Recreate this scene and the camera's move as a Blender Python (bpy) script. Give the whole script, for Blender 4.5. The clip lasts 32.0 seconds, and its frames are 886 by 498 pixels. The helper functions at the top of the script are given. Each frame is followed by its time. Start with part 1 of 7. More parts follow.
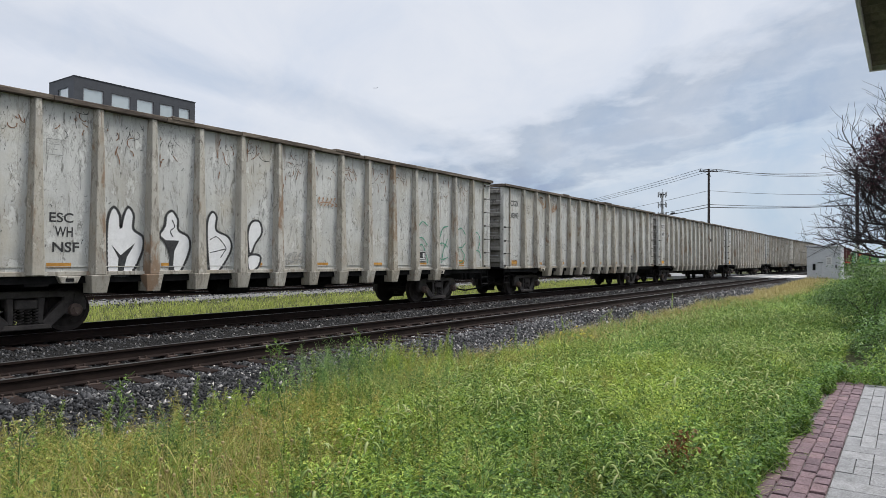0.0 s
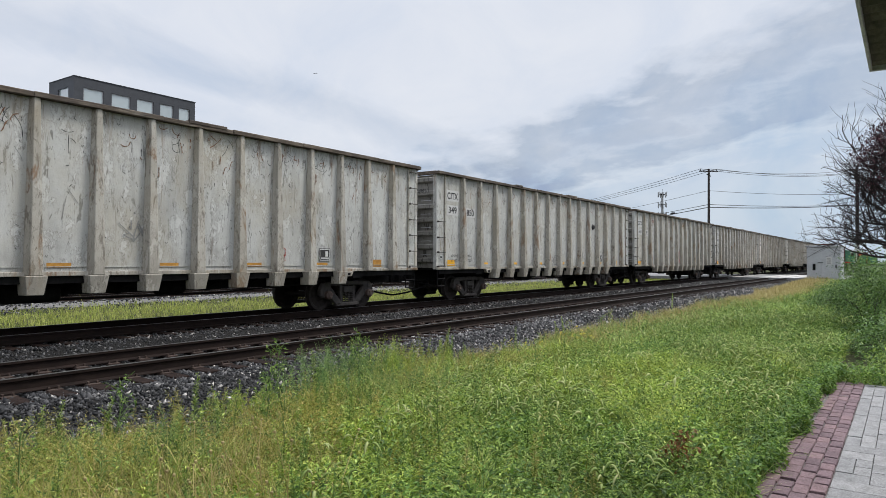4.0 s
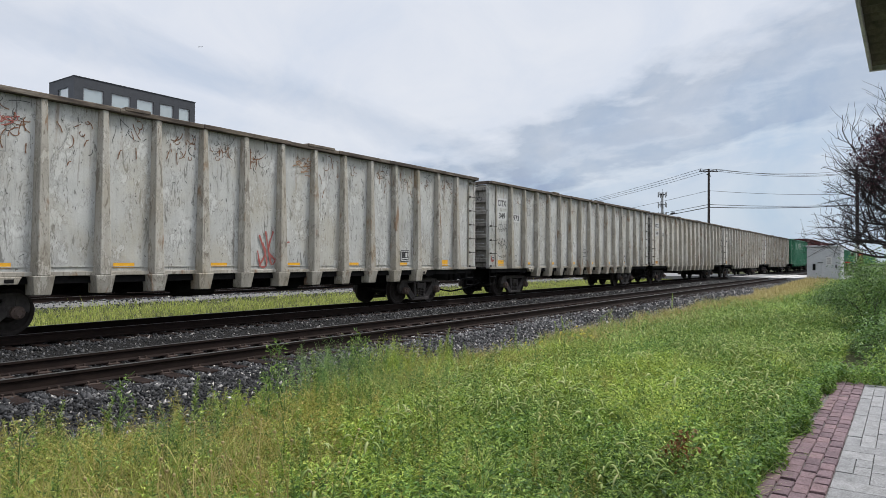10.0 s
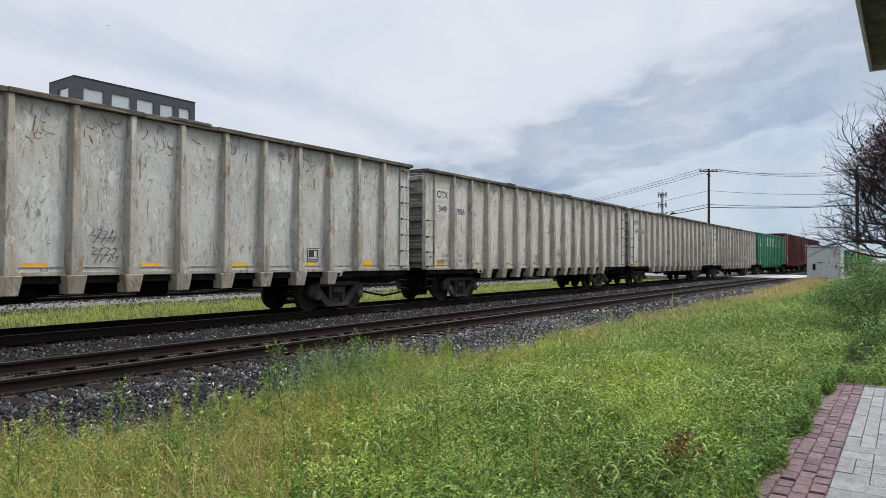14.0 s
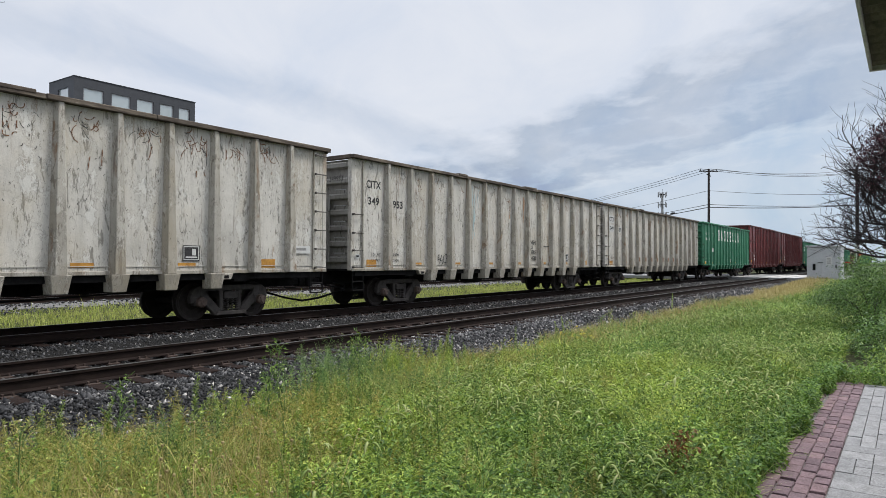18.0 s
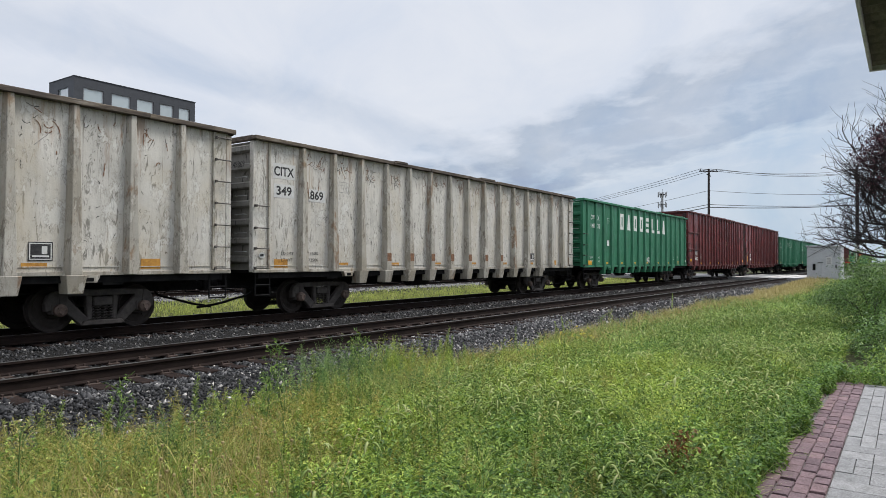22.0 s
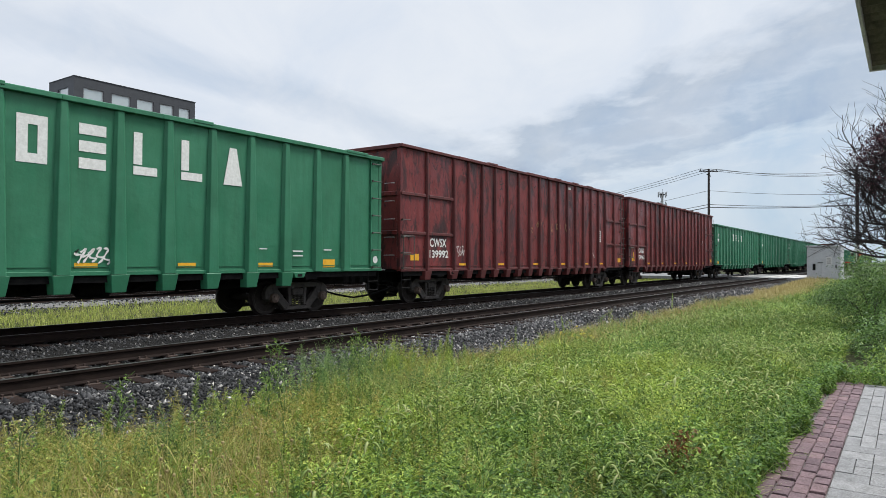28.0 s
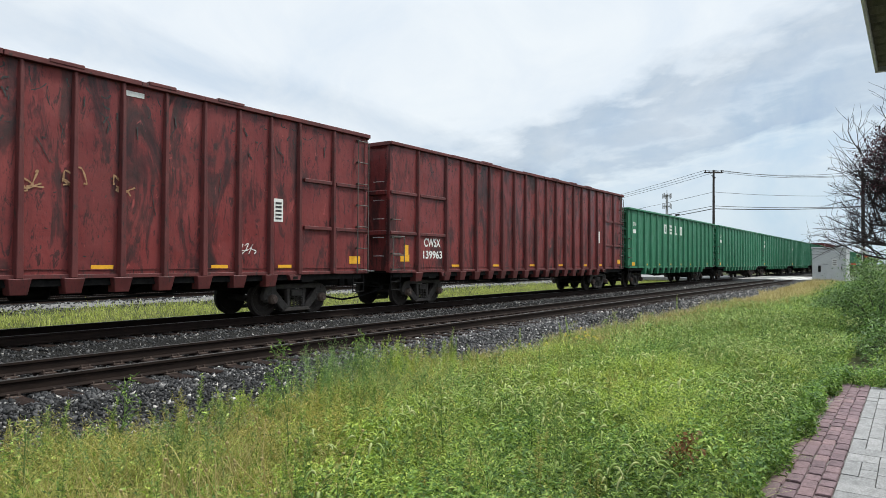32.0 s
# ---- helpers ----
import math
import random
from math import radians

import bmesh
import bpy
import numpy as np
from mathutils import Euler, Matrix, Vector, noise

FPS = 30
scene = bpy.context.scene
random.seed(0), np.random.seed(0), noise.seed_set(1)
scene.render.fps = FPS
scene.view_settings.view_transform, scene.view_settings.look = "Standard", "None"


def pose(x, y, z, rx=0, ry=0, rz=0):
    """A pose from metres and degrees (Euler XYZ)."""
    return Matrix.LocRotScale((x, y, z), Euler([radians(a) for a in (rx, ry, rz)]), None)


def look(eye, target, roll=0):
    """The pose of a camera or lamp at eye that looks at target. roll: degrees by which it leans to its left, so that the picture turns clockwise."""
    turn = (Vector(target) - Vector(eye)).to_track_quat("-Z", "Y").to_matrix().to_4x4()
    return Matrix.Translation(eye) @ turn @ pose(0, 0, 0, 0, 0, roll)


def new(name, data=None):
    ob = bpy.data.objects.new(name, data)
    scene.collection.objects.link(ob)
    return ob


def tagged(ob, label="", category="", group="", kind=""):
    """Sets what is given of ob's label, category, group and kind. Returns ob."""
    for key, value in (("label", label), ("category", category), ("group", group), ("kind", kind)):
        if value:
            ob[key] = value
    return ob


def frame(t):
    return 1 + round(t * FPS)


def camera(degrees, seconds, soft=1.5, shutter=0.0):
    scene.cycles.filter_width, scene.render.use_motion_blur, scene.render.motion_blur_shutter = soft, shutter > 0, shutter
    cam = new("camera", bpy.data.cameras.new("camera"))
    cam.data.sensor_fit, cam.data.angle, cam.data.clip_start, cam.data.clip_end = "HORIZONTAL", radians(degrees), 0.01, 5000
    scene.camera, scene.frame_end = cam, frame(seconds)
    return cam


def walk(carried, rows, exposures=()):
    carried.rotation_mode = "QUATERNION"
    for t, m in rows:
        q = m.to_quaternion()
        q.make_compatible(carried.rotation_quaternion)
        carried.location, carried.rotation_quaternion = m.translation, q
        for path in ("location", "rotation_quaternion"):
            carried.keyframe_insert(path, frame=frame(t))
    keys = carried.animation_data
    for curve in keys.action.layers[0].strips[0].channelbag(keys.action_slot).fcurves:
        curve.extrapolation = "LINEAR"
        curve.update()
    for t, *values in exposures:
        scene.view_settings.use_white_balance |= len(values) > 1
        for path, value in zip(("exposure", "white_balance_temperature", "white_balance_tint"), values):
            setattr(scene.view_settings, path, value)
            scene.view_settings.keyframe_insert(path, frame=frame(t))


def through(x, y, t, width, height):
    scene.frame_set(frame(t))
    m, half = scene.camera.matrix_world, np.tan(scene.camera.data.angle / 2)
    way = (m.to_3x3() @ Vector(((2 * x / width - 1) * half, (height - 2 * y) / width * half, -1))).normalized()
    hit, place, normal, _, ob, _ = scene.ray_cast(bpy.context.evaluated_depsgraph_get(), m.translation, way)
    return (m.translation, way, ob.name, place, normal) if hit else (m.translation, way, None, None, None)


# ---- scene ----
# World: x along the tracks (away from the viewer), y across towards the train, z up; z = 0 is the top of the rails.
FOV, EYE = 67.65, (0.0, 0.0, 1.5)
YAW, PITCH, ROLL = 35.09, 0.95, 0.25


def cam_pose(dyaw=0.0, dpitch=0.0, droll=0.0):
    a, b = radians(YAW + dyaw), radians(PITCH + dpitch)
    way = Vector((math.cos(a) * math.cos(b), math.sin(a) * math.cos(b), math.sin(b)))
    return look(EYE, Vector(EYE) + way, ROLL + droll)


cam = camera(FOV, 32.0, 0.6)
walk(cam, [(0.0, cam_pose()), (31.5, cam_pose()), (31.7, cam_pose()), (31.8, cam_pose(0.08, 0.02)),
           (31.9, cam_pose(0.19, 0.05, 0.03)), (32.0, cam_pose(0.36, 0.10, 0.08))],
     exposures=[(0.0, 0.0, 6500, 10), (26.0, 0.0, 6500, 10), (28.0, 0.08, 6520, 8), (30.0, 0.20, 6580, 5), (32.0, 0.22, 6580, 5)])

# ---- light ----
SUN_EL, SUN_AZ = 55.0, 322.0
world = bpy.data.worlds.new("overcast_sky")
scene.world = world
world.use_nodes = True
wn, wl = world.node_tree.nodes, world.node_tree.links
wn.clear()


def wnode(kind, **kw):
    n = wn.new(kind)
    for k, v in kw.items():
        if k == "blend_type":
            n.blend_type = v
        elif k == "operation":
            n.operation = v
        elif k == "data_type":
            n.data_type = v
    return n


def wmath(op, a, b=None):
    n = wnode("ShaderNodeMath", operation=op)
    for i, v in enumerate((a, b)):
        if v is None:
            continue
        if isinstance(v, (int, float)):
            n.inputs[i].default_value = v
        else:
            wl.new(v, n.inputs[i])
    return n.outputs[0]


def wramp(fac, stops):
    n = wn.new("ShaderNodeValToRGB")
    while len(n.color_ramp.elements) < len(stops):
        n.color_ramp.elements.new(0.5)
    for e, (p, c) in zip(n.color_ramp.elements, stops):
        e.position, e.color = p, (*c, 1)
    wl.new(fac, n.inputs[0])
    return n.outputs[0]


def wmix(fac, a, b, blend="MIX"):
    n = wn.new("ShaderNodeMixRGB")
    n.blend_type = blend
    for i, v in enumerate((fac, a, b)):
        if isinstance(v, (int, float)):
            n.inputs[i].default_value = v
        elif isinstance(v, tuple):
            n.inputs[i].default_value = (*v, 1)
        else:
            wl.new(v, n.inputs[i])
    return n.outputs[0]


sky = wn.new("ShaderNodeTexSky")
sky.sky_type, sky.sun_disc = "NISHITA", False
sky.sun_elevation, sky.sun_rotation = radians(SUN_EL), radians(90 - SUN_AZ)
sky.air_density, sky.dust_density = 1.0, 1.5
tc = wn.new("ShaderNodeTexCoord")
sep = wn.new("ShaderNodeSeparateXYZ")
wl.new(tc.outputs["Generated"], sep.inputs[0])
up = wmath("ADD", wmath("MAXIMUM", sep.outputs[2], 0.0), 0.16)
comb = wn.new("ShaderNodeCombineXYZ")
wl.new(wmath("DIVIDE", sep.outputs[0], up), comb.inputs[0])
wl.new(wmath("DIVIDE", sep.outputs[1], up), comb.inputs[1])


def wnoise(scale, detail, rough, distort, rot, stretch, shift=(0, 0, 0), deck=True):
    """Noise drawn out along one heading of the cloud deck."""
    mp = wn.new("ShaderNodeMapping")
    mp.vector_type = "TEXTURE"
    mp.inputs["Rotation"].default_value = (0, 0, radians(rot))
    mp.inputs["Scale"].default_value = stretch
    mp.inputs["Location"].default_value = shift
    wl.new(comb.outputs[0] if deck else tc.outputs["Generated"], mp.inputs[0])
    nz = wn.new("ShaderNodeTexNoise")
    for key, value in (("Scale", scale), ("Detail", detail), ("Roughness", rough), ("Distortion", distort)):
        nz.inputs[key].default_value = value
    wl.new(mp.outputs[0], nz.inputs["Vector"])
    return nz.outputs[0]


# cloud bands lie across the deck; noise frays and mottles them
across = wn.new("ShaderNodeVectorMath")
across.operation = "DOT_PRODUCT"
wl.new(comb.outputs[0], across.inputs[0])
across.inputs[1].default_value = (-0.927, 0.375, 0)
fray = wnoise(1.9, 9, 0.56, 0.25, 66, (1.25, 1, 1), (0.3, 0.2, 0))
mottle = wnoise(6.0, 10, 0.6, 0.5, 58, (1.5, 1, 0.8), (1.7, 0.9, 0), False)
band = wmath("ADD", across.outputs["Value"], wmath("MULTIPLY", wmath("SUBTRACT", fray, 0.5), 1.5))
puff = wnoise(5.0, 7, 0.55, 0.3, 40, (1.2, 1, 1), (2.1, 0.6, 0))
band = wmath("ADD", band, wmath("MULTIPLY", wmath("SUBTRACT", puff, 0.5), 0.6))
band = wmath("DIVIDE", wmath("ADD", band, 3.4), 3.4)
clouds = wramp(band, [(0.0, (0.545, 0.65, 0.775)), (0.16, (0.57, 0.66, 0.785)), (0.205, (0.64, 0.715, 0.815)), (0.265, (0.47, 0.55, 0.675)), (0.315, (0.50, 0.575, 0.69)), (0.352, (0.585, 0.65, 0.755)), (0.385, (0.525, 0.59, 0.70)), (0.435, (0.505, 0.57, 0.675)), (0.475, (0.64, 0.695, 0.79)), (0.535, (0.745, 0.79, 0.875)), (1.0, (0.77, 0.81, 0.895))])
# a thin grey streak trails off through the pale part of the deck
along = wn.new("ShaderNodeVectorMath")
along.operation = "DOT_PRODUCT"
wl.new(comb.outputs[0], along.inputs[0])
along.inputs[1].default_value = (0.143, 1.02, 0)
wisp = wmath("ADD", along.outputs["Value"], wmath("MULTIPLY", wmath("SUBTRACT", wnoise(2.2, 8, 0.62, 0.5, 20, (2.2, 1, 1), (0.9, 0.4, 0)), 0.5), 0.55))
wisp = wramp(wmath("DIVIDE", wisp, 4.0), [(0.475, (1, 1, 1)), (0.52, (0.84, 0.87, 0.905)), (0.55, (0.87, 0.895, 0.925)), (0.585, (1, 1, 1)), (0.63, (0.955, 0.965, 0.975)), (0.70, (1, 1, 1))])
clouds = wmix(1.0, clouds, wisp, "MULTIPLY")
clouds = wmix(0.85, clouds, wramp(mottle, [(0.30, (0.36, 0.38, 0.41)), (0.50, (0.5, 0.5, 0.5)), (0.68, (0.62, 0.612, 0.60))]), "OVERLAY")
# an overcast deck is brightest overhead
lift = wn.new("ShaderNodeMapRange")
wl.new(sep.outputs[2], lift.inputs[0])
for i, v in enumerate((0.36, 1.0, 1.0, 2.3)):
    lift.inputs[i + 1].default_value = v
tall = wn.new("ShaderNodeVectorMath")
tall.operation = "SCALE"
wl.new(clouds, tall.inputs[0])
wl.new(lift.outputs[0], tall.inputs["Scale"])
clouds = tall.outputs[0]
clear = wmix(1.0, sky.outputs[0], (0.10, 0.10, 0.10), "MULTIPLY")
cover = wmix(0.92, clear, clouds)
bg = wn.new("ShaderNodeBackground")
bg.inputs["Strength"].default_value = 1.0
wl.new(cover, bg.inputs[0])
wout = wn.new("ShaderNodeOutputWorld")
wl.new(bg.outputs[0], wout.inputs[0])

sun = new("sun", bpy.data.lights.new("sun", "SUN"))
sun.data.energy, sun.data.angle, sun.data.color = 3.5, radians(16), (1.0, 0.97, 0.92)
sa, se = radians(SUN_AZ), radians(SUN_EL)
sun.matrix_world = look((math.cos(sa) * math.cos(se) * 50, math.sin(sa) * math.cos(se) * 50, math.sin(se) * 50), (0, 0, 0))


# ---- materials ----
class Mat:
    """A small node-graph writer for one procedural surface."""

    def __init__(self, name, rough=0.7, metal=0.0, coord="Object"):
        self.m = bpy.data.materials.new(name)
        self.m.use_nodes = True
        self.n, self.l = self.m.node_tree.nodes, self.m.node_tree.links
        self.b = self.n["Principled BSDF"]
        self.b.inputs["Roughness"].default_value, self.b.inputs["Metallic"].default_value = rough, metal
        t = self.n.new("ShaderNodeTexCoord")
        self.info = self.n.new("ShaderNodeObjectInfo")
        off = self.n.new("ShaderNodeVectorMath")
        off.operation = "SCALE"
        off.inputs[0].default_value = (37.0, 19.0, 11.0)
        self.l.new(self.info.outputs["Random"], off.inputs["Scale"])
        add = self.n.new("ShaderNodeVectorMath")
        add.operation = "ADD"
        self.l.new(t.outputs[coord], add.inputs[0])
        self.l.new(off.outputs[0], add.inputs[1])
        self.co, self.raw = add.outputs[0], t.outputs[coord]

    def plug(self, v, sock):
        if isinstance(v, tuple):
            sock.default_value = (*v, 1) if len(v) == 3 and sock.type == "RGBA" else v
        elif isinstance(v, (int, float)):
            sock.default_value = v
        else:
            self.l.new(v, sock)

    def mapped(self, stretch, rot=(0, 0, 0), raw=False):
        mp = self.n.new("ShaderNodeMapping")
        mp.inputs["Scale"].default_value = stretch
        mp.inputs["Rotation"].default_value = [radians(a) for a in rot]
        self.l.new(self.raw if raw else self.co, mp.inputs[0])
        return mp.outputs[0]

    def noise(self, scale, detail=4, rough=0.55, stretch=(1, 1, 1), distort=0.0, rot=(0, 0, 0), raw=False):
        nz = self.n.new("ShaderNodeTexNoise")
        for k, v in (("Scale", scale), ("Detail", detail), ("Roughness", rough), ("Distortion", distort)):
            nz.inputs[k].default_value = v
        self.l.new(self.mapped(stretch, rot, raw), nz.inputs["Vector"])
        return nz.outputs[0]

    def voro(self, scale, stretch=(1, 1, 1), feature="F1"):
        v = self.n.new("ShaderNodeTexVoronoi")
        v.feature = feature
        v.inputs["Scale"].default_value = scale
        self.l.new(self.mapped(stretch), v.inputs["Vector"])
        return v.outputs[0]

    def ramp(self, fac, stops):
        r = self.n.new("ShaderNodeValToRGB")
        while len(r.color_ramp.elements) < len(stops):
            r.color_ramp.elements.new(0.5)
        for e, (p, c) in zip(r.color_ramp.elements, stops):
            e.position, e.color = p, ((c, c, c, 1) if isinstance(c, (int, float)) else (*c, 1))
        self.plug(fac, r.inputs[0])
        return r.outputs[0]

    def mix(self, fac, a, b, blend="MIX"):
        x = self.n.new("ShaderNodeMixRGB")
        x.blend_type = blend
        for i, v in enumerate((fac, a, b)):
            self.plug(v, x.inputs[i])
        return x.outputs[0]

    def math(self, op, a, b):
        x = self.n.new("ShaderNodeMath")
        x.operation = op
        self.plug(a, x.inputs[0])
        self.plug(b, x.inputs[1])
        return x.outputs[0]

    def axis(self, i, lo, hi):
        s = self.n.new("ShaderNodeSeparateXYZ")
        self.l.new(self.raw, s.inputs[0])
        r = self.n.new("ShaderNodeMapRange")
        self.l.new(s.outputs[i], r.inputs[0])
        r.inputs[1].default_value, r.inputs[2].default_value = lo, hi
        return r.outputs[0]

    def island(self):
        return self.n.new("ShaderNodeNewGeometry").outputs["Random Per Island"]

    def bump(self, h, strength=0.3, dist=0.01):
        b = self.n.new("ShaderNodeBump")
        b.inputs["Strength"].default_value, b.inputs["Distance"].default_value = strength, dist
        self.plug(h, b.inputs["Height"])
        self.l.new(b.outputs[0], self.b.inputs["Normal"])
        return self

    def done(self, color=None, rough=None, spec=None):
        if color is not None:
            self.plug(color, self.b.inputs["Base Color"])
        if rough is not None:
            self.plug(rough, self.b.inputs["Roughness"])
        if spec is not None:
            self.b.inputs["Specular IOR Level"].default_value = spec
        return self.m


def weathered_paint(name, base, alt, scrape, rust, rust_amount=0.5, scrape_amount=0.5, rough=0.62, top=0.0, soot=False):
    """Old car paint: faded patches, vertical runs, thin scratch lines, scraped spots and rust."""
    k = Mat(name, rough)
    tone = k.ramp(k.noise(0.9, 5, 0.6), [(0.3, base), (0.7, alt)])
    runs = k.noise(3.2, 5, 0.65, (1.6, 1.6, 0.16))
    tone = k.mix(k.ramp(runs, [(0.48, 0.0), (0.68, 0.3)]), tone, tuple(c * 0.62 for c in base))
    lo = 0.635 - 0.07 * scrape_amount
    sc = k.noise(3.0, 7, 0.7, (2.4, 2.4, 0.6), 0.9, (0, 20, 0))
    tone = k.mix(k.ramp(sc, [(lo, 0.0), (lo + 0.04, 0.75 * min(1.0, scrape_amount * 1.6))]), tone, scrape)
    # scratches: thin contour lines of a noise, kept to some areas
    for scale, stretch, rot, where in ((1.7, (2.4, 2.4, 0.42), 14, 0.8), (2.6, (2.0, 2.0, 0.5), -18, 1.1)):
        n = k.math("ABSOLUTE", k.math("SUBTRACT", k.noise(scale, 4, 0.6, stretch, 0.7, (0, rot, 0)), 0.5), 0.0)
        lines = k.ramp(n, [(0.0, 1.0), (0.011, 0.0)])
        area = k.ramp(k.noise(where, 3, 0.6), [(0.60 - 0.12 * scrape_amount, 0.0), (0.68 - 0.12 * scrape_amount, 0.7)])
        tone = k.mix(k.math("MULTIPLY", lines, area), tone, tuple(c * 0.8 for c in scrape))
    if top:
        # rust that has run down from the rim, and grey-brown grime above the sill
        sep = k.n.new("ShaderNodeSeparateXYZ")
        k.l.new(k.raw, sep.inputs[0])
        hang = k.ramp(k.math("DIVIDE", sep.outputs[2], top), [(0.55, 0.0), (0.98, 0.13)])
        drip = k.math("ADD", k.noise(2.6, 6, 0.7, (1.7, 1.7, 0.14)), hang)
        tone = k.mix(k.ramp(drip, [(0.665, 0.0), (0.76, 0.6)]), tone, rust)
        low = k.ramp(k.math("DIVIDE", sep.outputs[2], top), [(0.25, 0.22), (0.42, 0.0)])
        muck = k.math("ADD", k.noise(1.8, 6, 0.7, (1.2, 1.2, 0.5)), low)
        tone = k.mix(k.ramp(muck, [(0.60, 0.0), (0.82, 0.5)]), tone, tuple(0.5 * c + 0.1 * d for c, d in zip(base, rust)))
    smudge = k.noise(0.55, 4, 0.6, (1.0, 1.0, 0.7))
    tone = k.mix(k.ramp(smudge, [(0.50, 0.0), (0.72, 0.45)]), tone, tuple(c * 0.55 for c in base))
    rs = k.noise(1.3, 8, 0.7, (1.5, 1.5, 0.5), 0.6)
    lo = 0.72 - 0.13 * rust_amount
    tone = k.mix(k.ramp(rs, [(lo, 0.0), (lo + 0.06, 0.8)]), tone, rust)
    if top:
        tan = k.noise(0.75, 5, 0.65, (1, 1, 0.6), 0.4)
        tone = k.mix(k.ramp(tan, [(0.46, 0.0), (0.70, 0.55)]), tone, (base[0] * 0.85, base[1] * 0.75, base[2] * 0.58))
        chips = k.noise(11, 4, 0.6, (1.3, 1.3, 0.7), 0.5)
        tone = k.mix(k.ramp(chips, [(0.685, 0.0), (0.71, 0.8)]), tone, (0.10, 0.075, 0.05))
        streak = k.noise(9, 4, 0.6, (1.5, 1.5, 0.06))
        tone = k.mix(k.ramp(streak, [(0.52, 0.0), (0.74, 0.2)]), tone, tuple(c * 0.5 for c in base))
    if top:
        # flaked islands with a dark broken rim, and thin dark drips that follow the ribs
        fl = k.noise(2.3, 10, 0.74, (1.35, 1.35, 0.7), 0.08)
        tone = k.mix(k.ramp(fl, [(0.565, 0.0), (0.585, 0.42)]), tone, tuple(min(0.62, c * 1.2) for c in alt))
        tone = k.mix(k.ramp(fl, [(0.535, 0.0), (0.552, 0.55), (0.562, 0.0)]), tone, (0.10, 0.085, 0.07))
        drops = k.noise(3.4, 6, 0.7, (2.6, 2.6, 0.11), 0.15)
        tone = k.mix(k.ramp(drops, [(0.63, 0.0), (0.69, 0.6)]), tone, (0.12, 0.095, 0.075))
    if soot:
        sm = k.noise(1.1, 8, 0.66, (1.5, 1.5, 0.5), 0.9)
        tone = k.mix(k.ramp(sm, [(0.51, 0.0), (0.56, 0.6), (0.66, 0.95)]), tone, (0.022, 0.010, 0.011))
        pale = k.noise(2.6, 8, 0.7, (1.3, 1.3, 0.7), 0.6)
        tone = k.mix(k.ramp(pale, [(0.63, 0.0), (0.68, 0.45)]), tone, tuple(min(1.0, c * 2.0 + 0.02) for c in alt))
    fine = k.noise(60, 3, 0.6)
    tone = k.mix(0.12, tone, k.ramp(fine, [(0.35, 0.2), (0.7, 0.9)]), "OVERLAY")
    k.bump(k.noise(1.35, 5, 0.55), 0.5, 0.06)
    return k.done(tone, k.ramp(rs, [(0.4, rough - 0.12), (0.75, 0.9)]), 0.35)


def speckled(name, a, b, scale=8.0, rough=0.8, bump=0.25, dist=0.01, stretch=(1, 1, 1), spec=0.3, metal=0.0):
    k = Mat(name, rough, metal)
    tone = k.ramp(k.noise(scale, 6, 0.62, stretch), [(0.3, a), (0.7, b)])
    tone = k.mix(0.18, tone, k.ramp(k.noise(scale * 9, 3, 0.6, stretch), [(0.35, 0.15), (0.7, 0.9)]), "OVERLAY")
    k.bump(k.noise(scale * 3, 5, 0.6, stretch), bump, dist)
    return k.done(tone, None, spec)


def plant(name, stops, rough=0.65, through=0.35, gloss=0.25):
    """Leaf or blade: a colour from each blade's own random value, light passes partly through."""
    k = Mat(name, rough)
    tone = k.ramp(k.island(), stops)
    tone = k.mix(0.5, tone, k.ramp(k.noise(0.7, 3, 0.5), [(0.35, 0.32), (0.65, 0.68)]), "OVERLAY")
    tr = k.n.new("ShaderNodeBsdfTranslucent")
    k.plug(tone, tr.inputs[0])
    ms = k.n.new("ShaderNodeMixShader")
    ms.inputs[0].default_value = through
    k.l.new(k.b.outputs[0], ms.inputs[1])
    k.l.new(tr.outputs[0], ms.inputs[2])
    k.l.new(ms.outputs[0], k.n["Material Output"].inputs[0])
    return k.done(tone, None, gloss)


M_WHITE = weathered_paint("grey_white_paint", (0.41, 0.41, 0.39), (0.50, 0.505, 0.485), (0.10, 0.10, 0.09), (0.19, 0.12, 0.075), 0.45, 0.75, top=4.64)
# car ends: scraped, rusty grey-white paint, darkened in colour for their shaded facing
M_ENDSHADE = weathered_paint("shaded_end_paint", (0.20, 0.192, 0.178), (0.33, 0.322, 0.30), (0.03, 0.027, 0.024), (0.14, 0.08, 0.05), 0.5, 0.8)
M_CREAM = weathered_paint("chalky_white_paint", (0.475, 0.457, 0.415), (0.56, 0.537, 0.49), (0.09, 0.085, 0.07), (0.23, 0.125, 0.065), 0.6, 0.85, top=4.64)
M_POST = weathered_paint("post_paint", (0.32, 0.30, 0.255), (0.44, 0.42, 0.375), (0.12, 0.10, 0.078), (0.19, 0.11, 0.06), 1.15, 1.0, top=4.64)


